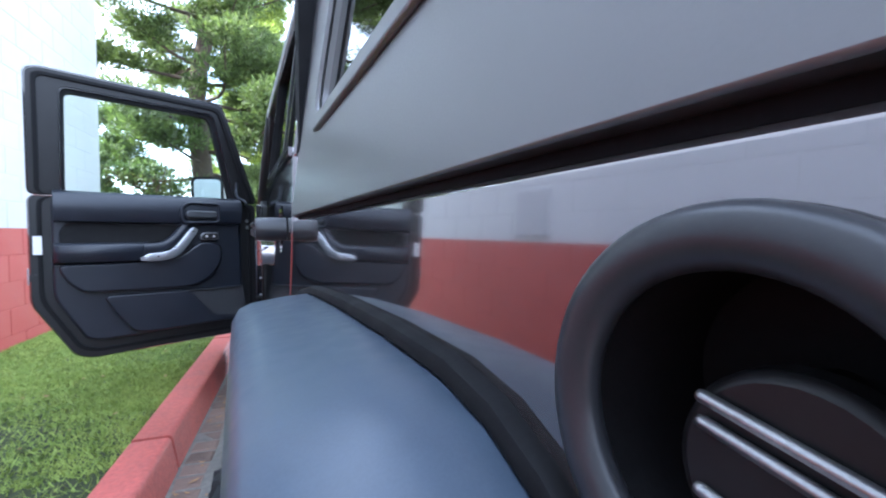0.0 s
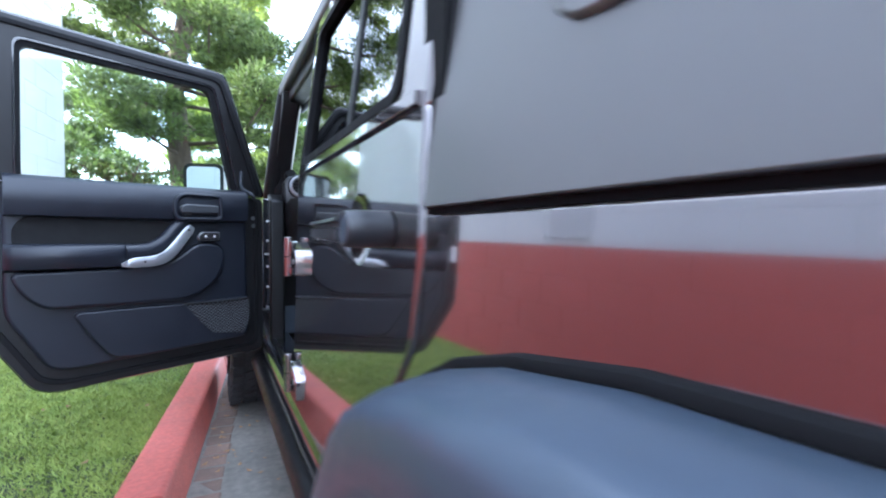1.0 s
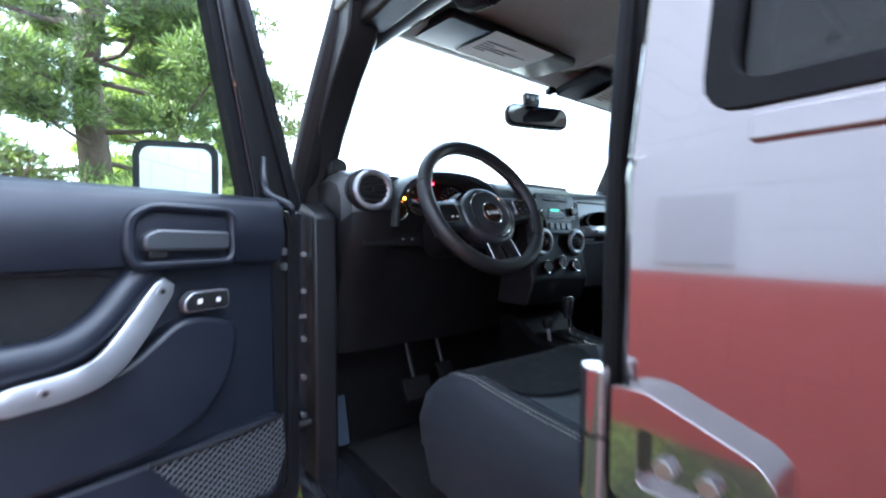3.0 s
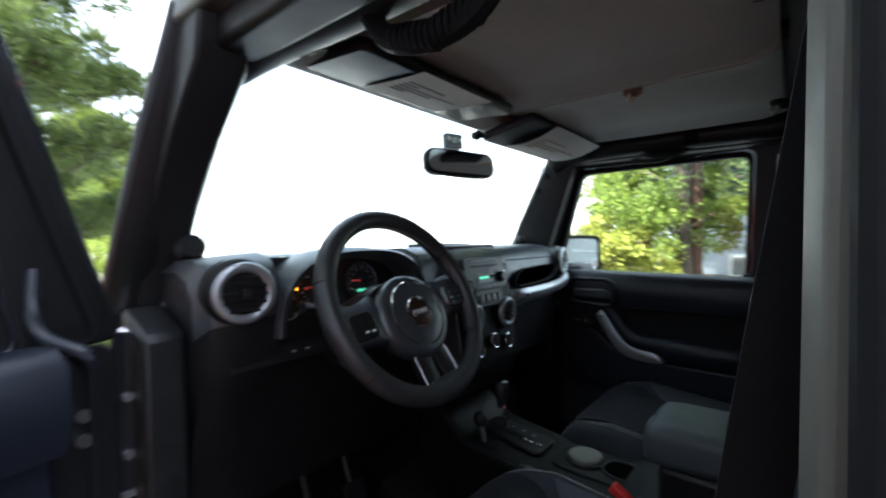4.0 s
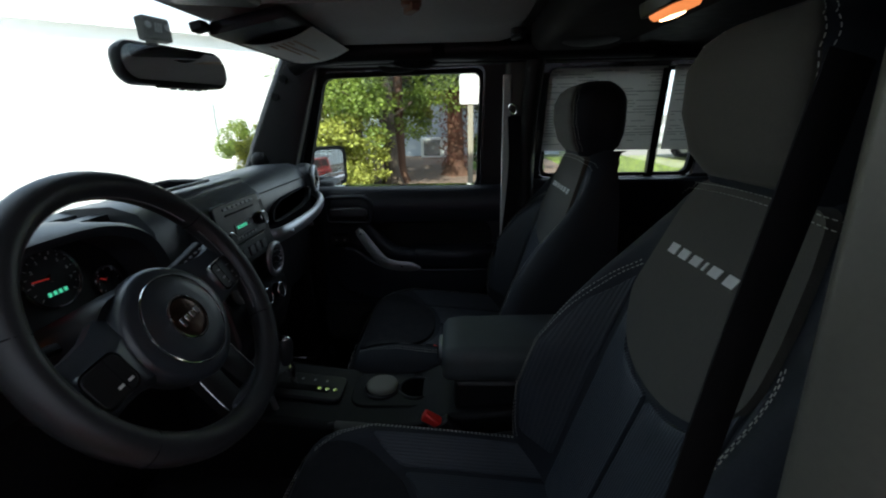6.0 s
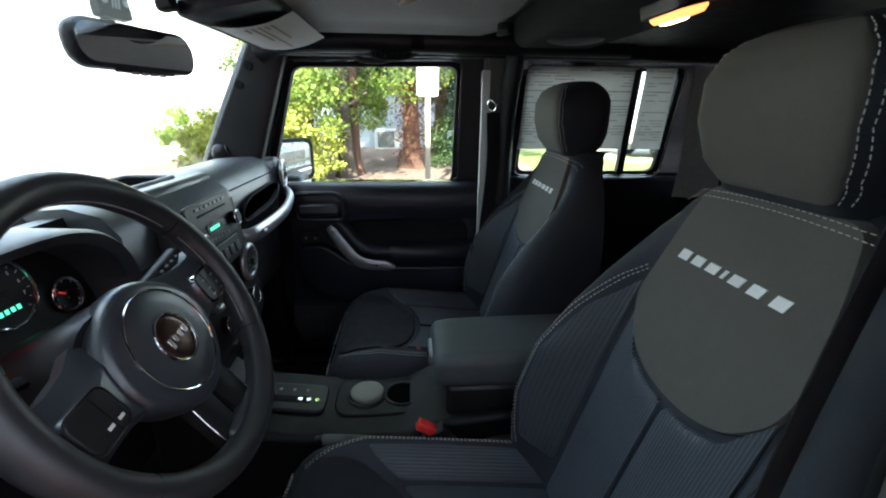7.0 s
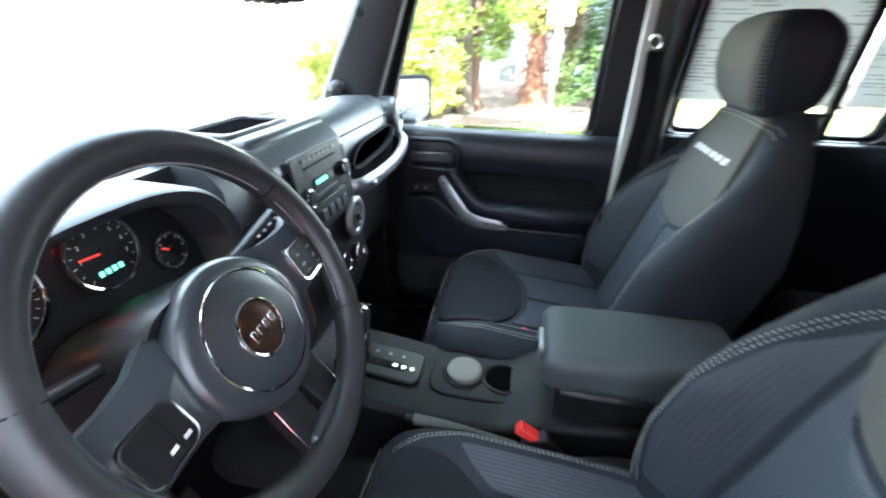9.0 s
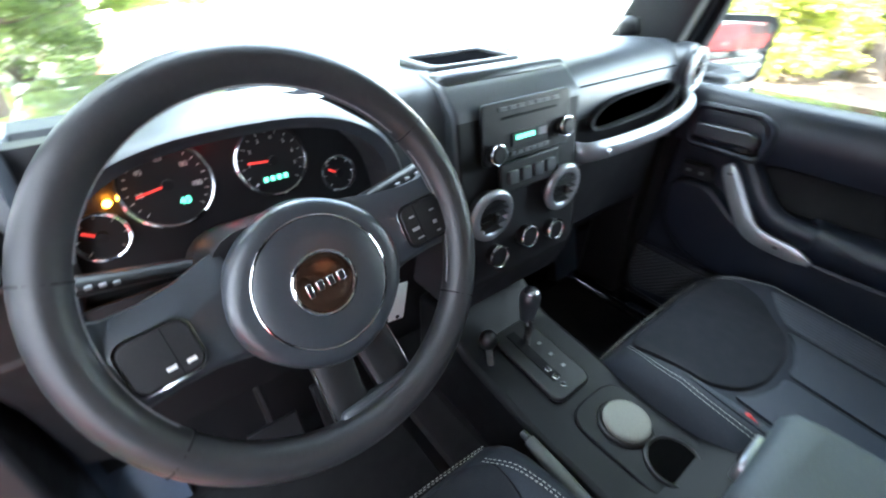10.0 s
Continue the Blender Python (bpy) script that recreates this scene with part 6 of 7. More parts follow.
    # woven name on the backrest, as plain slanted blocks
    for i in range(7):
        w = 0.0195 if i != 3 else 0.0055
        xx = (0.0885, 0.0615, 0.0345, 0.0145, -0.0055, -0.0345, -0.0660)[i] * 1.08 - 0.006
        h = 0.0112 + 0.0028 * abs(i - 3) / 3
        lean = 0.0025
        q = prism([(xx + w / 2 - lean, 1.265 + h / 2), (xx - w / 2 - lean, 1.265 + h / 2), (xx - w / 2 + lean, 1.265 - h / 2), (xx + w / 2 + lean, 1.265 - h / 2)], "y", 0.0, 0.0016)
        for v in q.verts:
            v.co.y += back_y(v.co.x, v.co.z) + 0.0102
        part("embroidered_block", q, WHITE, bk, "white embroidered block", smooth=0)
    # headrest, nearly upright, with a rounded grey face and black sides
    fy = [(1.366, 1.888), (1.40, 1.912), (1.45, 1.925), (1.50, 1.926), (1.53, 1.914), (1.548, 1.893), (1.556, 1.87)]
    hw = [(1.366, 0.098), (1.40, 0.117), (1.45, 0.127), (1.50, 0.126), (1.53, 0.112), (1.548, 0.090), (1.556, 0.062)]
    rings = []
    for z in (1.362, 1.372, 1.39, 1.42, 1.45, 1.48, 1.505, 1.525, 1.54, 1.55, 1.556):
        yf, w = along(fy, z), along(hw, z)
        yb = 1.775 + 0.035 * max(0.0, (z - 1.50) / 0.056) ** 2 + 0.03 * max(0.0, (1.40 - z) / 0.04)
        d = yf - yb
        rings.append([(a * w / 0.12, yb + (b + 0.065) / 0.13 * d, z) for a, b in rounded(0.24, 0.13, 0.042, 7)])
    hr = part("headrest", skin(rings), SEATSIDE, s, "padded headrest, grey front and black sides", smooth=60)

    def hf(u, v, o):
        w = along(hw, v)
        e = max(0.0, (abs(u) / w * 0.12 - 0.078) / 0.042)
        return (u, along(fy, v) + o - 0.042 * (1 - math.sqrt(max(0.0, 1 - min(1.0, e) ** 2))), v)
    fo = soften([(-0.082, 1.372), (-0.099, 1.40), (-0.108, 1.45), (-0.106, 1.50), (-0.092, 1.528), (-0.065, 1.547), (0.065, 1.547), (0.092, 1.528), (0.106, 1.50), (0.108, 1.45), (0.099, 1.40), (0.082, 1.372)], 0.015)
    part("headrest_face", patch(fo, hf, 0.003, 0.004, rings=10), PANELC, hr, "grey cloth face", smooth=50)
    for sgn in (-1, 1):
        for k in (0.0, 0.007):
            stitch_line([(sgn * (0.084 + k), 1.372), (sgn * (0.101 + k), 1.40), (sgn * (0.109 + k), 1.45), (sgn * (0.107 + k), 1.50), (sgn * (0.093 + k), 1.528), (sgn * (0.070 + k), 1.545)], hf, 0.003, hr)
        part("headrest_post", cyl(0.006, 0.09, (sgn * 0.06, 1.85, 1.35)), STEEL, s)
    return s


seat(-0.381, "black driver seat with grey cloth panel and white embroidery")
seat(0.400, "black passenger seat with grey cloth panel and white embroidery")

bench = thing("rear_bench", "dark cloth rear bench seat in the back", "car seat", (0, 0, 0))
part("bench_cushion", span((-0.62, 1.05, 0.55), (0.62, 1.55, 0.82)), FABRIC, bench, bevel=0.05)
part("bench_back", box((1.2, 0.14, 0.52), (0, 0.98, 0.95), (12, 0, 0)), FABRIC, bench, bevel=0.05)
for x in (-0.36, 0.36):
    part("bench_headrest", box((0.25, 0.10, 0.16), (x, 0.92, 1.27), (8, 0, 0)), LEATHER, bench, bevel=0.04)
sheet = thing("hanging_sheet", "limp pale grey plastic sheet hanging inside the rear window", "plastic sheet", (0.62, 1.272, 1.385))
part("sheet", skin([[(0.006 * math.sin(j * 1.3 + i), -0.085 + 0.17 * i / 8, -0.22 + 0.44 * j / 8) for i in range(9)] for j in range(9)], closed=False), mat("grey plastic sheet", (0.58, 0.58, 0.57), 0.6, 0, 0, 0.15, 6), sheet, smooth=60)

PALEPRINT = mat("pale grey print", (0.30, 0.30, 0.30), 0.9)
# ---- window papers on the right rear window ----
for y0, y1, nm in ((1.922, 1.50, "large white printed price sheet stuck inside the rear window"), (1.476, 1.362, "narrow white printed sheet stuck inside the rear window")):
    pp = thing("window_sheet", nm, "paper", (0.7, (y0 + y1) / 2, 1.468), "window papers")
    pl = part("sheet", lean_in(shift(span((-0.0005, -abs(y0 - y1) / 2, -0.143), (0.0005, abs(y0 - y1) / 2, 0.143)), pose(0.058, 0, 0)), -0.26, 0.12, 1), THINPAPER, pp, smooth=0)
    rg = random.Random(int(y0 * 100))
    w = abs(y0 - y1)
    blk = bmesh.new()
    for row in range(26):
        zz = 0.126 - row * 0.0098
        y = -w / 2 + 0.012
        while y < w / 2 - 0.02:
            ln = min(rg.uniform(0.02, 0.09), w / 2 - 0.012 - y)
            if rg.random() < 0.5:
                span((0.0545, y, zz - 0.0012), (0.0555, y + ln, zz + 0.0012), blk)
            y += ln + 0.012
    for k in range(3):
        span((0.0545, -w / 2 + 0.01, 0.06 - k * 0.07), (0.0555, w / 2 - 0.01, 0.0575 - k * 0.07), blk)
    lean_in(blk, -0.26, 0.12, 1)
    part("print", blk, PALEPRINT, pl, "grey printed lines", smooth=0)

# ---- centre console ----
# dead black for the discs that stand in for shade in the cups
WELL = mat("unlit cup well", (0.003, 0.003, 0.003), 1.0, spec=0.0)
CONSOLE = mat("black console plastic", (0.006, 0.0065, 0.0075), 0.5, 0, 0, 0.15, 20, 0.2, 900, spec=0.22)
con = thing("centre_console", "black centre console with shifter, cup holders and armrest", "console")
prof = soften([(1.93, 0.50), (1.93, 0.84), (2.26, 0.80), (2.34, 0.772), (2.50, 0.772), (2.70, 0.80), (2.78, 0.86), (2.86, 0.86), (2.86, 0.50)], 0.02)
part("console_body", prism(prof, "x", -0.075, 0.165), CONSOLE, con, bevel=0.014, seg=3)
part("cup_rim", prism(soften([(-0.005, 2.285), (-0.005, 2.50), (0.135, 2.50), (0.135, 2.285)], 0.05, 6), "z", 0.765, 0.7775), CONSOLE, con, bevel=0.003)
for y in (2.425, 2.335):
    part("cup_ring", torus(0.044, 0.004, (0.066, y, 0.779), seg=40, sub=8), BLACK, con)
    # flat disc, the depth of the well painted as black shade
    part("cup_well", cyl(0.042, 0.003, (0.066, y, 0.7785), seg=36), WELL, con)
lid = thing("cup_lid", "round grey rubber lid lying on the cup holder", "lid", (0.066, 2.424, 0.782))
part("lid_disc", skin([[(0.041 * k * math.cos(a), 0.041 * k * math.sin(a), z) for a in np.linspace(0, 2 * math.pi, 40, endpoint=False)] for z, k in ((0.0, 0.97), (0.006, 1.0), (0.010, 0.97), (0.013, 0.85), (0.0145, 0.55), (0.015, 0.05))]), LIDM, lid, smooth=50)
gate = part("shift_gate", shift(prism(rounded(0.10, 0.185, 0.02, 5), "z", 0, 0.012), pose(0.05, 2.612, 0.786, 7, 0, 0)), BLACK, con, bevel=0.004)
part("gate_slot", shift(box((0.022, 0.13, 0.002), (-0.012, 0.01, 0.0125)), pose(0.05, 2.612, 0.786, 7, 0, 0)), RUBBER, gate)
GM = pose(0.05, 2.612, 0.786, 7, 0, 0)
for i in range(4):
    part("gate_mark", shift(box((0.008, 0.006, 0.001), (0.022, 0.055 - i * 0.032, 0.0135)), GM), GREYPRINT, gate)
for i in range(3):
    part("gate_chrome", shift(box((0.011, 0.012, 0.003), (-0.012, -0.03 - i * 0.02, 0.0135), (0, 0, 20 * i)), GM), CHROME, gate, bevel=0.002)
lev = thing("gear_lever", "gear lever with chrome shaft and black knob", "gear lever", (0.052, 2.648, 0.80))
part("shaft", tube([(0, 0, 0), (0.004, 0.006, 0.05), (0.006, 0.014, 0.09)], 0.008, 10, 4), CHROME, lev)
kb = part("knob", skin([[(0.006 + 0.021 * k * math.cos(a), 0.016 + 0.021 * k * math.sin(a), z) for a in np.linspace(0, 2 * math.pi, 24, endpoint=False)] for z, k in ((0.055, 0.6), (0.07, 0.75), (0.095, 0.95), (0.112, 1.0), (0.125, 0.85), (0.131, 0.4))]), LEATHER, lev, smooth=60)
part("knob_cap", ball(0.015, (0.006, 0.015, 0.128), (1, 1, 0.35)), CHROME, kb)
# transfer lever beside it
tl = thing("transfer_lever", "short black transfer case lever", "lever", (-0.04, 2.66, 0.79))
part("shaft", tube([(0, 0, 0), (0, 0.01, 0.05)], 0.007, 8, 2), STEEL, tl)
part("knob", ball(0.018, (0, 0.012, 0.06), (1, 1, 1.2)), BLACK, tl)
arm = thing("armrest", "padded dark armrest lid with a front latch", "armrest", (0.045, 2.09, 0.86))
part("armrest_pad", skin([[(a * k, y, 0.055 + b * kz + dz) for a, b in rounded(0.205, 0.085, 0.028, 5)] for y, k, kz, dz in ((-0.185, 0.9, 0.8, 0.004), (-0.17, 1.0, 1.0, 0.002), (0.0, 1.0, 1.0, 0.0), (0.13, 0.98, 1.0, -0.002), (0.16, 0.94, 0.95, -0.004), (0.173, 0.84, 0.75, -0.008))]), ARMTOP, arm, "padded grey vinyl lid", smooth=60)
part("bin_body", span((-0.092, -0.17, -0.34), (0.092, 0.145, 0.015)), BLACK, arm, bevel=0.012)
lt = part("latch", prism(rounded(0.075, 0.04, 0.014, 5, (0.0, 0.050)), "y", 0.160, 0.182), SILVER, arm, "grey latch button", bevel=0.004)
part("latch_pit", ball(0.011, (0.0, 0.182, 0.047), (1, 0.3, 1)), RUBBER, lt)
for x in (-0.117, 0.215):
    bu = thing("belt_buckle", "seat belt buckle with a red release button", "seat belt buckle", (x, 2.262, 0.80 if x < 0 else 0.768), "belt buckles")
    part("buckle_body", box((0.026, 0.055, 0.075), (0, -0.012, -0.01), (-35, 0, 0)), BLACK, bu, bevel=0.005)
    part("release_button", box((0.022, 0.020, 0.042), (0, 0.022, 0.030), (-58, 0, 0)), RED, bu, "red release button", bevel=0.004)
    part("stalk", tube([(0, -0.03, -0.04), (0, -0.06, -0.14)], 0.009, 8, 2), RUBBER, bu)
BRAKEGRIP = mat("grey rubber grip", (0.085, 0.09, 0.082), 0.6, 0, 0, 0.15, 30, 0.2, 600)
pb = thing("parking_brake", "grey rubber parking brake handle beside the console", "parking brake", (0, 0, 0))
part("grip", tube([(-0.105, 2.50, 0.800), (-0.105, 2.42, 0.790), (-0.105, 2.30, 0.765)], (0.011, 0.015), 12, 4), BRAKEGRIP, pb)
part("brake_button", cyl(0.007, 0.015, (-0.105, 2.508, 0.801), (85, 0, 0), 14), BLACK, pb)

# ---- belts ----
for s in (-1, 1):
    b = thing("seat_belt", "black webbing seat belt hanging from the door pillar", "seat belt", (0, 0, 0), "seat belts")
    # flat webbing from the upper loop to the floor anchor
    p0, p1, p2 = ((s * 0.622, 2.004, 1.48), (s * 0.620, 2.050, 1.15), (s * 0.635, 2.11, 0.62)) if s < 0 else ((0.622, 2.030, 1.452), (0.620, 2.028, 1.22), (0.62, 2.085, 0.62))
    part("webbing", tube([p0, p1, p2], 0.024, 8, 8, flat=0.07, up=(s, -0.4 * (s < 0), 0)), RUBBER, b)
    an = s > 0 and part("upper_loop", torus(0.017, 0.0032, (s * 0.620, 2.036, 1.474), (70, 0, 40), 24, 8), CHROME if s > 0 else BLACK, b, "steel belt loop")
    part("tongue", box((0.012, 0.045, 0.055), (s * 0.66, 2.055, 0.97) if s < 0 else (0.607, 2.075, 0.97)), BLACK, b, bevel=0.004)
hooked = thing("grab_handle", "small black grab handle over the passenger window", "grab handle", (0.672, 2.42, 1.618))
part("grip", tube([(0, 0.07, 0.02), (-0.01, 0.05, -0.005), (-0.012, 0, -0.012), (-0.01, -0.05, -0.005), (0, -0.07, 0.02)], 0.009, 8, 5), BLACK, hooked)

# ---- floor and pedals ----
fl = thing("floor_mat", "black carpet and rubber mats in the footwells", "floor mat", (0, 0, 0))
for x in (-0.38, 0.42):
    part("mat", span((x - 0.23, 2.35, 0.487), (x + 0.23, 2.95, 0.497)), CARPET, fl, bevel=0.003)
part("tunnel", span((-0.14, 1.0, 0.487), (0.20, 3.0, 0.62)), CARPET, fl, bevel=0.05)
for x, w, nm in ((-0.30, 0.06, "accelerator"), (-0.42, 0.10, "brake")):
    pd = thing("pedal", "black rubber " + nm + " pedal in the footwell", "pedal", (x, 2.86, 0.66))
    part("pad", box((w, 0.015, 0.07 if nm == "brake" else 0.13), (0, 0, 0), (-30, 0, 0)), RUBBER, pd, bevel=0.004)
    part("arm", tube([(0, 0.01, 0.0), (0, 0.07, 0.14), (0, 0.08, 0.28)], 0.008, 8, 4), BLACK, pd)

# ---- trees ----
def sprays(name, centres, radii, per, length, width, material, parent, seed, up=0.25, flat=0.7, fold=False):
    """Many small leaves round the clump centres, as one crown."""
    rng = np.random.default_rng(seed)
    c = np.repeat(np.array(centres), per, axis=0)
    r = np.repeat(np.array(radii), per)
    n = len(c)
    d = rng.normal(0, 1, (n, 3))
    d /= np.linalg.norm(d, axis=1)[:, None]
    rad = r * rng.uniform(0.15, 1.0, n) ** 0.6
    p = c + d * rad[:, None] * np.array([1, 1, flat])
    a = d + rng.normal(0, 0.7, (n, 3)) + np.array([0, 0, up])
    a /= np.linalg.norm(a, axis=1)[:, None]
    b = np.cross(a, rng.normal(0, 1, (n, 3)))
    b /= np.linalg.norm(b, axis=1)[:, None]
    ln = length * rng.uniform(0.6, 1.3, n)[:, None]
    wd = width * rng.uniform(0.7, 1.3, n)[:, None]
    mid = p + a * ln * 0.5
    v = np.stack([p, mid + b * wd, p + a * ln, mid - b * wd], 1).reshape(-1, 3)
    f = np.arange(n * 4).reshape(-1, 4)
    me = bpy.data.meshes.new(name)
    me.from_pydata(v.tolist(), [], f.tolist())
    return finish(name, me, material, parent, smooth=0)


def conifer(at, height, spread, seed, label, low=0.9, tufts=5, bark=None, per=330, needle=None, n=58):
    """A pine: ringed limbs carrying separate dense tufts of needles, with sky between them."""
    rng = random.Random(seed)
    t = thing("tree", label, "tree", at, "pine trees")
    lean = [(rng.uniform(-0.05, 0.05) * k, rng.uniform(-0.05, 0.05) * k, height * k / 6) for k in range(7)]
    part("trunk", tube(lean, (0.19, 0.03), 12, 4), bark or BARK, t, smooth=60)
    cs, rs = [], []
    for i in range(n):
        z = low + (height * 0.97 - low) * (i / n) + rng.uniform(-0.15, 0.15)
        a = i * 2.4 + rng.uniform(-0.5, 0.5)
        f = max(0.0, (z - low) / (height - low))
        reach = spread * (0.55 + 0.75 * math.sin(math.pi * min(1.0, 0.25 + f * 0.75))) * rng.uniform(0.45, 1.2) * (1 - 0.55 * f)
        tip = (math.cos(a) * reach, math.sin(a) * reach, z + reach * rng.uniform(-0.05, 0.35))
        mid = (math.cos(a + 0.2) * reach * 0.5, math.sin(a + 0.2) * reach * 0.5, z - reach * 0.03)
        part("limb", tube([(0, 0, z - 0.1), mid, tip], (0.036, 0.008), 6, 4), bark or BARK, t, smooth=60)
        for k in range(max(3, int(tufts * (0.5 + reach / spread)))):
            g = rng.uniform(0.35, 1.08)
            q = [mid[j] * g * 2 if g < 0.5 else mid[j] + (tip[j] - mid[j]) * (g - 0.5) * 2 for j in range(2)]
            q.append(z + (mid[2] - z) * g * 2 if g < 0.5 else mid[2] + (tip[2] - mid[2]) * (g - 0.5) * 2)
            cs.append([q[0] + rng.gauss(0, 0.16), q[1] + rng.gauss(0, 0.16), q[2] + rng.gauss(0, 0.05) + 0.08])
            rs.append(rng.uniform(0.16, 0.36))
    sprays("crown", cs, rs, per, 0.11, 0.011, needle or NEEDLE, t, seed, up=0.7, flat=0.55)
    return t


def broadleaf(at, stems, height, spread, seed, label, clumps=200, per=70, bark=None, low=2.2, leaf=None, size=0.075, radius=0.22):
    rng = random.Random(seed)
    t = thing("tree", label, "tree", at, "broadleaf trees")
    cs, rs = [], []
    for i in range(stems):
        a0 = i * 2.1 + rng.uniform(0, 1)
        o = 0.18 * (stems > 1)
        base = (math.cos(a0) * o, math.sin(a0) * o)
        pts = [(base[0], base[1], -0.1), (base[0] * 1.5 + rng.uniform(-0.1, 0.1), base[1] * 1.5 + rng.uniform(-0.1, 0.1), height * 0.3),
               (base[0] * 3, base[1] * 3, height * 0.62), (base[0] * 4 + rng.uniform(-0.3, 0.3), base[1] * 4, height * 0.95)]
        tk = tube(pts, (0.20 / stems ** 0.4, 0.05), 14, 6)
        for v in tk.verts:
            # flared, lumpy foot
            k = 1 + 0.9 * max(0.0, 1 - v.co.z / 0.5) ** 2 * (0.6 + 0.4 * math.sin(5 * math.atan2(v.co.y - base[1], v.co.x - base[0])))
            v.co.x, v.co.y = base[0] + (v.co.x - base[0]) * k, base[1] + (v.co.y - base[1]) * k
        part("trunk", tk, bark or (REDBARK if i == 0 else BARK), t, smooth=60)
        for k in range(16):
            z = low * 0.8 + (height - low * 0.8) * (k + rng.random()) / 16
            a = k * 2.4 + a0 + rng.uniform(-0.5, 0.5)
            reach = spread * rng.uniform(0.5, 1.05) * (0.7 if z < low * 1.3 else 1.0)
            cx, cy = base[0] * (1 + 3 * z / height), base[1] * (1 + 3 * z / height)
            tip = (cx + math.cos(a) * reach, cy + math.sin(a) * reach, z + rng.uniform(-0.25, 0.6))
            mid = (cx + math.cos(a + 0.2) * reach * 0.5, cy + math.sin(a + 0.2) * reach * 0.5, z + rng.uniform(0, 0.3))
            part("limb", tube([(cx, cy, z - 0.2), mid, tip], (0.04, 0.008), 6, 4), bark or BARK, t, smooth=60)
            for c in range(max(2, clumps // (16 * stems))):
                g = rng.uniform(0.35, 1.1)
                q = [mid[j] + (tip[j] - mid[j]) * (g - 0.4) * 1.6 for j in range(3)]
                cs.append([q[0] + rng.gauss(0, 0.3), q[1] + rng.gauss(0, 0.3), q[2] + rng.gauss(0, 0.2)])
                rs.append(rng.uniform(0.6, 1.5) * radius)
    sprays("crown", cs, rs, per, size, size * 0.3, leaf or LEAF, t, seed, up=-0.1)
    return t


def shrub(at, r, h, seed, label, material, clumps=60, per=80, size=0.06):
    rng = random.Random(seed)
    t = thing("shrub", label, "shrub", at, "shrubs")
    cs, rs = [], []
    for i in range(12):
        a = i * 2.4
        tip = (math.cos(a) * r * rng.uniform(0.4, 0.9), math.sin(a) * r * rng.uniform(0.4, 0.9), h * rng.uniform(0.5, 1.0))
        part("stem", tube([(0, 0, -0.05), (tip[0] * 0.4, tip[1] * 0.4, tip[2] * 0.5), tip], (0.02, 0.004), 5, 3), BARK, t, smooth=60)
    for i in range(clumps):
        a, d = rng.uniform(0, 6.283), math.sqrt(rng.random())
        cs.append((math.cos(a) * d * r, math.sin(a) * d * r, h * (0.12 + 0.88 * rng.random() * (1 - 0.5 * d * d))))
        rs.append(rng.uniform(0.10, 0.24) * max(0.6, r))
    sprays("leaves", cs, rs, per, size, size * 0.28, material, t, seed)
    return t


conifer((-1.36, 8.3, 0.12), 9.5, 1.95, 4, "tall blue green pine with a dark trunk by the lawn", 1.0, 8)
conifer((-0.35, 12.2, 0.0), 7.0, 1.7, 9, "yellow green conifer catching the sun", 0.7, 6, needle=LEAF)
shrub((-2.25, 7.2, 0.12), 0.8, 1.9, 21, "blue green juniper shrub on the lawn", NEEDLE, 110, 110, 0.07)
shrub((-1.1, 9.6, 0.1), 0.9, 1.5, 22, "low green shrub on the lawn edge", NEEDLE, 90, 90, 0.07)

# ---- right side bank, trees and building ----
bank = tagged(part("bank",
              shift(prism(soften([(5.6, -0.1), (5.75, 0.10), (9.0, 0.16), (15.0, 0.14), (15.0, -0.1)], 0.05), "y", -0.6, 8.5), Matrix()), CHIPS, smooth=40),
              "planting bank covered with brown bark chips", "ground", kind="structure")
rk = thing("kerb", "grey concrete kerb along the planting bank", "kerb", (0, 0, 0), kind="structure")
for i in range(9):
    part("kerb_stone", span((5.45, -7.5 + i * 1.83, -0.05), (5.61, -7.5 + i * 1.83 + 1.82, 0.14)), CONCRETE, rk, bevel=0.015)
tagged(part("verge", span((5.62, -16.0, -0.05), (30, -0.62, 0.10)), SOIL, smooth=0), "green grass verge behind the kerb", "lawn", kind="structure")


def verge_area(rng, n):
    return np.column_stack([rng.uniform(5.7, 14, n), rng.uniform(-9, -0.7, n)])


blades("verge_grass", 60000, verge_area, 0.098, 0.05, GRASSM, 8, "bright green verge grass")
chips = bmesh.new()
rg = random.Random(12)
for i in range(900):
    box((rg.uniform(0.03, 0.09), rg.uniform(0.015, 0.035), 0.012), (rg.uniform(5.9, 12), rg.uniform(-0.4, 7.5), 0.15 + rg.uniform(-0.02, 0.02)), (rg.uniform(-25, 25), rg.uniform(-25, 25), rg.uniform(0, 180)), chips)
tagged(part("bark_chips", chips, CHIPS, smooth=0), "loose brown bark chips", "bark chips", kind="stuff")

# unseen upper crowns made tall and dense to shade the building behind
broadleaf((8.1, 3.46, 0.1), 2, 8.0, 2.4, 31, "leafy tree with twin red-brown stems on the bank", 900, 100, low=1.4)
broadleaf((9.2, 2.25, 0.1), 1, 8.5, 2.0, 37, "leafy tree with a stout red-brown trunk", 620, 90, leaf=DARKLEAF, radius=0.3)
rg = random.Random(77)
vine = thing("climber", "red brown climbing leaves round the stout trunk", "climber", (9.2, 2.25, 0.1))
spots = [(math.cos(k * 2.4) * 0.22, math.sin(k * 2.4) * 0.22, 0.2 + 2.6 * k / 70) for k in range(70)]
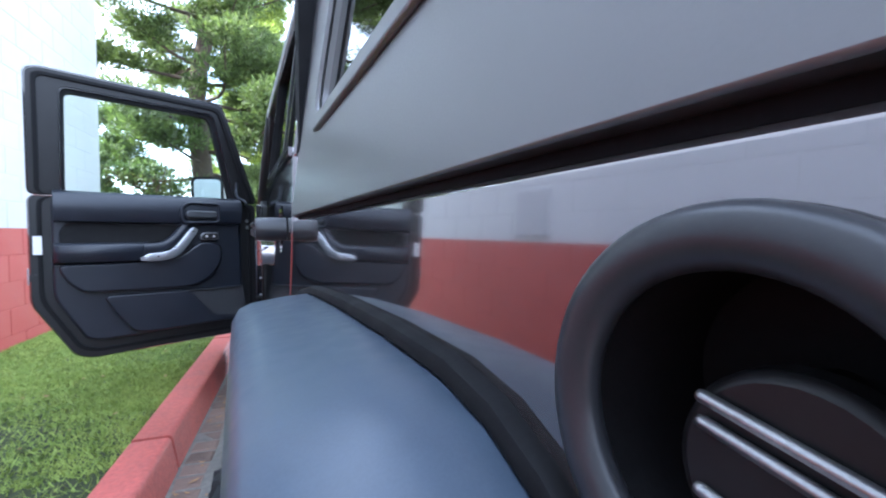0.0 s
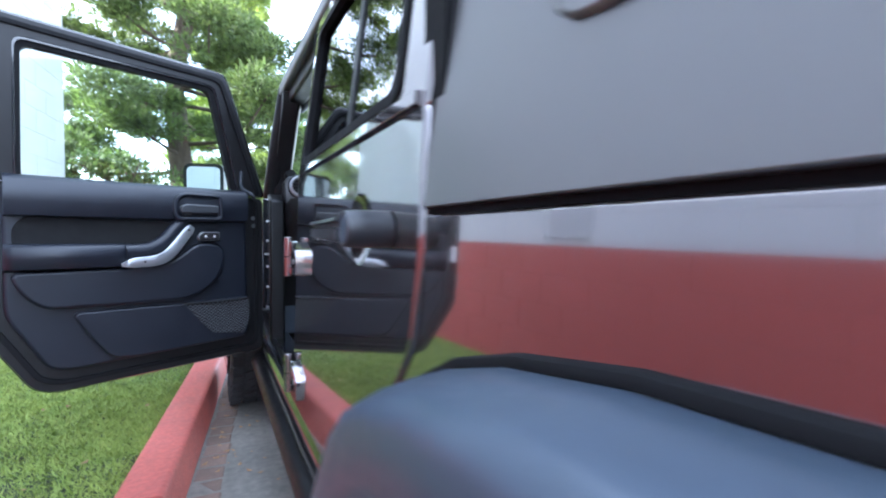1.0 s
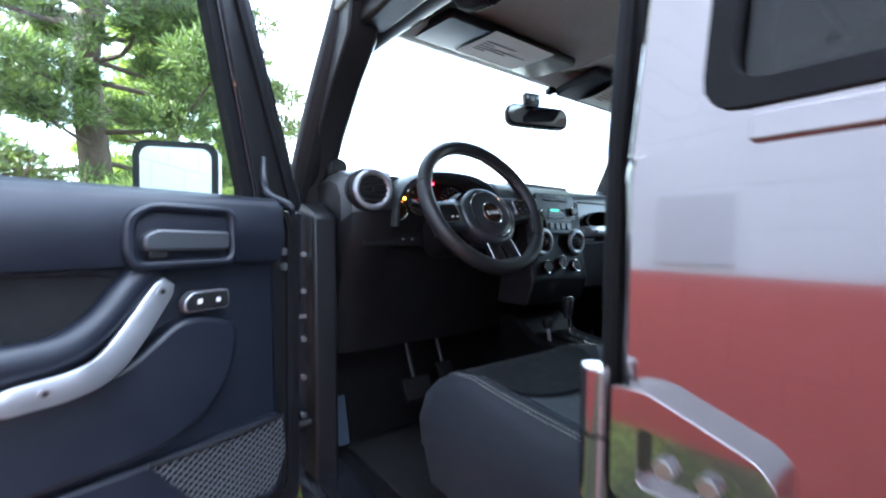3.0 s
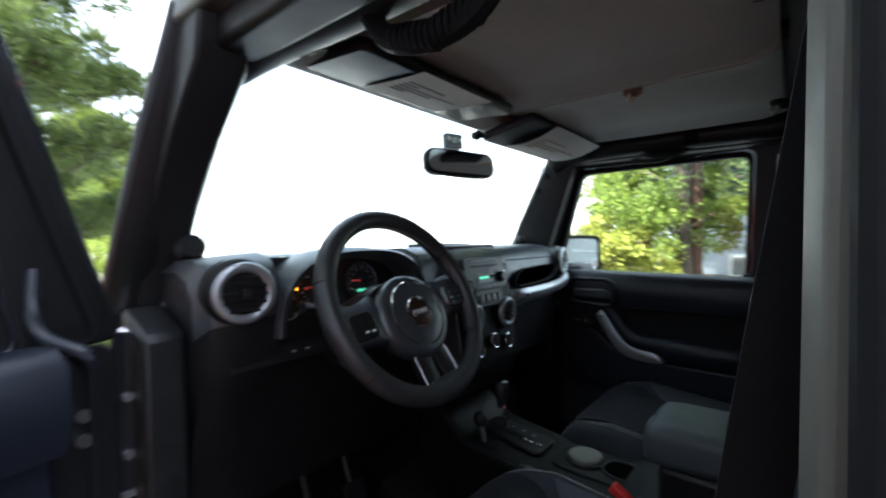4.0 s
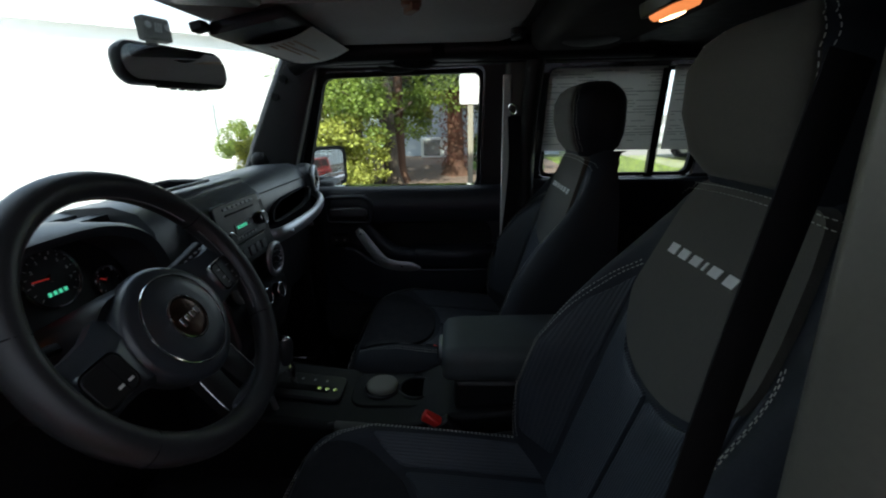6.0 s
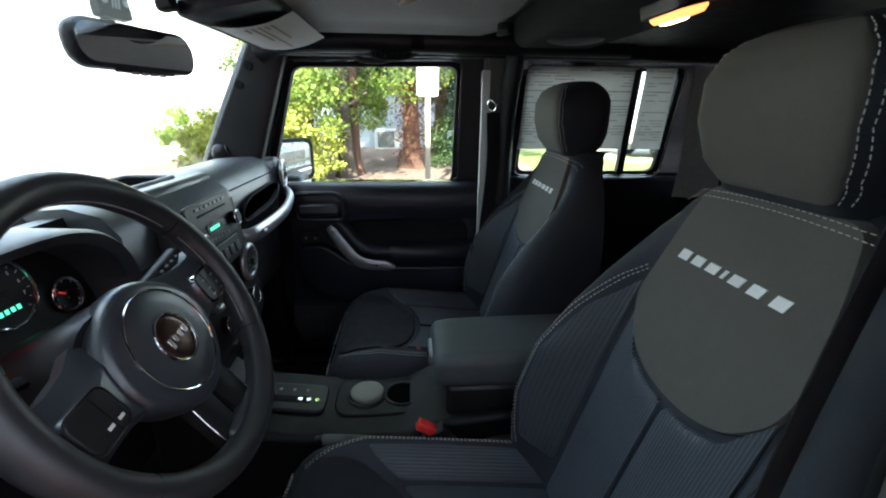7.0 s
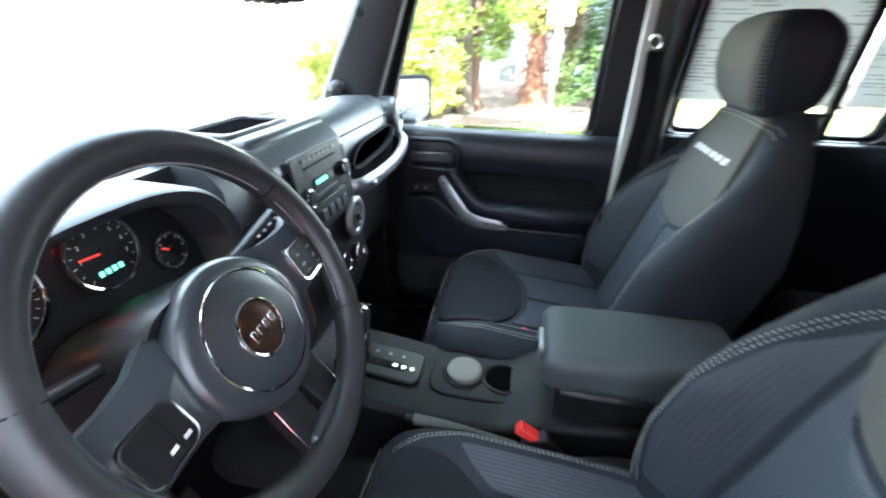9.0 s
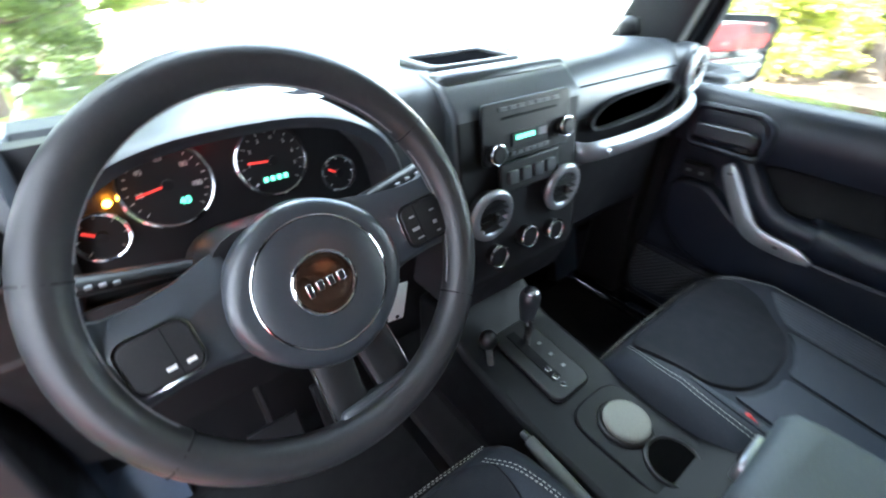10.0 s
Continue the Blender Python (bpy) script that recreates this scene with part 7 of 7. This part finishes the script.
part("stem", tube([(math.cos(k) * 0.27, math.sin(k) * 0.27, k * 0.22) for k in range(13)], 0.012, 6, 3), BARK, vine)
sprays("leaves", spots, [0.2] * 70, 40, 0.06, 0.018, REDLEAF, vine, 78)
broadleaf((10.7, 4.95, 0.1), 1, 7.5, 2.5, 43, "leafy tree at the back of the bank", 640, 90, low=1.5, radius=0.32)
broadleaf((10.8, 0.4, 0.1), 1, 7.5, 2.1, 41, "dark leafed tree behind the sign", 520, 90, leaf=DARKLEAF, low=1.0, radius=0.28)
broadleaf((12.0, 1.4, 0.1), 1, 8.0, 2.0, 47, "dense dark leafed tree in front of the building", 640, 90, leaf=DARKLEAF, low=2.3, bark=BARK, radius=0.34)
shrub((7.3, 4.6, 0.1), 1.0, 1.7, 51, "leafy shrub on the bank, sunlight painted into its yellow green", SUNLEAF, 150, 100, 0.075)
shrub((7.8, 5.6, 0.1), 1.0, 1.4, 52, "leafy shrub on the bank, sunlight painted into its yellow green", SUNLEAF, 110, 100, 0.075)
shrub((9.6, 1.0, 0.1), 0.9, 1.6, 53, "dark green shrub under the trees", DARKLEAF, 90, 90, 0.075)
shrub((14.2, 9.6, 0.1), 0.9, 1.5, 54, "round green shrub by the metal building", LEAF, 90, 80, 0.08)
shrub((2.0, 19.5, 0.0), 1.6, 1.5, 55, "green shrub at the edge of the apron", LEAF, 90, 80, 0.10)
shrub((-1.2, 17.5, 0.0), 1.4, 1.7, 56, "green shrub at the edge of the apron", NEEDLE, 90, 80, 0.10)
conifer((3.4, 23.0, 0.0), 6.0, 2.2, 61, "sunlit yellow green tree beyond the apron", 0.8, 200, per=60, needle=LEAF)

sign = thing("sign_post", "pale sign plate facing away on a wooden post", "sign", (6.6, 2.0, 0.13))
part("post", span((-0.05, -0.05, 0), (0.042, 0.042, 1.66)), mat("weathered pale post", (0.20, 0.18, 0.14), 0.8, 0, 0, 0.2, 10), sign, bevel=0.008)
part("plate", prism(rounded(0.35, 0.465, 0.035, 4, (0, 1.76)), "x", -0.068, -0.052), mat("pale sign plate", (0.5, 0.5, 0.49), 0.5), sign, "blank white sign plate", smooth=0)


def clad_building(name, label, a, b, height, depth, door=None, clad=CLAD):
    """A long white clad wall from a to b with ribs; the building stands behind it."""
    va, vb = Vector((*a, 0)), Vector((*b, 0))
    d = (vb - va)
    ln = d.length
    yaw = math.degrees(math.atan2(d.y, d.x))
    h = thing(name, label, "building", va)
    h.rotation_euler = (0, 0, radians(yaw))
    part("wall", span((0, 0.0, 0), (ln, depth, height)), clad, h, smooth=0)
    part("roof", prism([(-0.3, height - 0.05), (depth + 0.3, height + 0.9), (depth + 0.3, height + 1.05), (-0.3, height + 0.12)], "x", -0.3, ln + 0.3), clad, h, smooth=0)
    x = 0.2
    while x < ln:
        part("cladding_rib", span((x, -0.012, 0.02), (x + 0.04, 0.0, height)), clad, h, smooth=0)
        x += 0.42
    if door:
        dr = part("door", span((door, -0.05, 0.0), (door + 1.0, -0.031, 2.15)), mat("white door", (0.66, 0.68, 0.70), 0.5), h, bevel=0.006)
        part("door_frame", prism([(door - 0.07, 0), (door - 0.07, 2.22), (door + 1.07, 2.22), (door + 1.07, 0), (door + 1.0, 0), (door + 1.0, 2.15), (door, 2.15), (door, 0)], "y", -0.07, -0.03), clad, dr, smooth=0)
        part("handle", ball(0.03, (door + 0.9, -0.08, 1.0)), STEEL, dr)
    return h


clad_building("metal_building", "white ribbed metal building with a plain door", (12.0, 16.8), (21.5, 6.2), 4.6, 8, 5.6)
# the white building's bluish shade is painted into its cladding colour
clad_building("white_building", "white clad building behind the trees", (15.2, 6.0), (15.2, -1.5), 3.6, 6, clad=mat("shade-blued white cladding", (0.36, 0.41, 0.46), 0.6, 0, 0, 0.08, 1.5))
clad_building("far_building", "long pale building beyond the apron", (24.0, 46.0), (52.0, 26.0), 7.0, 10)
ac = thing("air_conditioner", "pale outdoor air conditioning unit against the wall", "air conditioner", (14.4, 2.97, 0.12))
part("casing", span((-0.2, -0.5, 0.0), (0.2, 0.5, 0.68)), mat("pale enamel", (0.62, 0.64, 0.64), 0.45), ac, bevel=0.02)
# dark plate on the casing paints the shade behind the grille bars
part("grille_recess", span((-0.203, -0.16, 0.08), (-0.1985, 0.40, 0.60)), mat("shaded grille", (0.12, 0.14, 0.14), 0.7), ac, bevel=0.001)
part("fan_guard", torus(0.24, 0.012, (-0.21, 0.12, 0.34), (0, 90, 0)), GREYPRINT, ac)
for i in range(9):
    part("grille_bar", span((-0.212, -0.12 + 0.0, 0.14 + i * 0.05), (-0.204, 0.36, 0.15 + i * 0.05)), GREYPRINT, ac)


def parked_van(at, yaw, colour, label):
    v = thing("parked_car", label, "car", at, "parked cars")
    v.rotation_euler = (0, 0, radians(yaw))
    pm = mat("car paint", colour, 0.3, 0.2, 1.0, 0.04, 30)
    part("body", prism(soften([(-2.3, 0.4), (-2.35, 0.95), (-2.2, 1.7), (0.6, 1.75), (1.15, 1.12), (2.2, 1.0), (2.3, 0.4)], 0.12), "y", -0.88, 0.88), pm, v, bevel=0.05)
    for s in (-1, 1):
        for x0, x1 in ((-2.0, -0.9), (-0.8, 0.2), (0.28, 0.9)):
            part("window", prism(soften([(x0, 1.1), (x1, 1.1), (min(x1, 0.66), 1.6), (x0 + 0.05, 1.6)], 0.05), "y", s * 0.875, s * 0.888), mat("car window", (0.02, 0.025, 0.03), 0.08), v, smooth=0)
        for x in (-1.45, 1.4):
            w = part("wheel", cyl(0.34, 0.22, (x, s * 0.80, 0.34), (90, 0, 0), 32), TYREM, v)
            part("rim", cyl(0.2, 0.23, (x, s * 0.802, 0.34), (90, 0, 0), 24), SILVER, w)
        part("lamp", box((0.06, 0.25, 0.14), (2.25, s * 0.6, 0.8)), mat("lamp lens", (0.8, 0.8, 0.8), 0.1), v, bevel=0.02)
        part("tail_lamp", box((0.06, 0.16, 0.3), (-2.33, s * 0.75, 1.0)), RED, v, bevel=0.02)
    return v


tagged(part("road", span((10.5, -30, 0.105), (17.5, -3.4, 0.112)), ASPHALT), "asphalt parking strip beyond the verge", "road", kind="structure")
parked_van((12.6, -6.4, 0.112), 100, (0.75, 0.76, 0.78), "white parked van beyond the grass verge")
parked_van((13.6, -10.6, 0.112), 95, (0.08, 0.16, 0.42), "blue parked car beyond the grass verge")
parked_van((16.0, -22.0, 0.112), 95, (0.55, 0.04, 0.04), "red parked car beyond the grass verge")


# ---- wall blocks, the nearest as pieces ----
def block_mesh(name, w, h, material):
    b = bmesh.new()
    box((0.012, w - 0.005, h - 0.005), (0.0, 0, 0), bm=b)
    bmesh.ops.bevel(b, geom=[e for e in b.edges if all(v.co.x > 0 for v in e.verts)], offset=0.002, segments=1, affect="EDGES")
    me = bpy.data.meshes.new(name)
    b.to_mesh(me)
    b.free()
    me.materials.append(material)
    return me


full = {True: block_mesh("block", 0.406, 0.2075, WALLRED), False: block_mesh("block", 0.406, 0.2075, WALLWHITE)}
WALLM = pose(wall_x(0), 0, 0, 0, 0, WALL_DIR)
rest = bmesh.new()
count = 0
for row in range(18):
    red = row < 5
    z = 0.016 + 0.2078 * row + 0.1039
    y = WALL_END - 0.21 - (0.203 if row % 2 else 0.0)
    while y > -2.5:
        near = row < 9 and y > -1.0
        m = WALLM @ pose(-0.006, y, z)
        if near and count < 300:
            ob = new("block", full[red])
            ob.parent = wall
            ob.matrix_basis = m
            count += 1
        elif not red:
            me = full[red]
            k = len(rest.verts)
            rest.from_mesh(me)
            rest.verts.ensure_lookup_table()
            bmesh.ops.transform(rest, matrix=m, verts=rest.verts[k:])
        y -= 0.406
tagged(part("upper_blocks", rest, WALLWHITE, wall, smooth=0), kind="stuff")
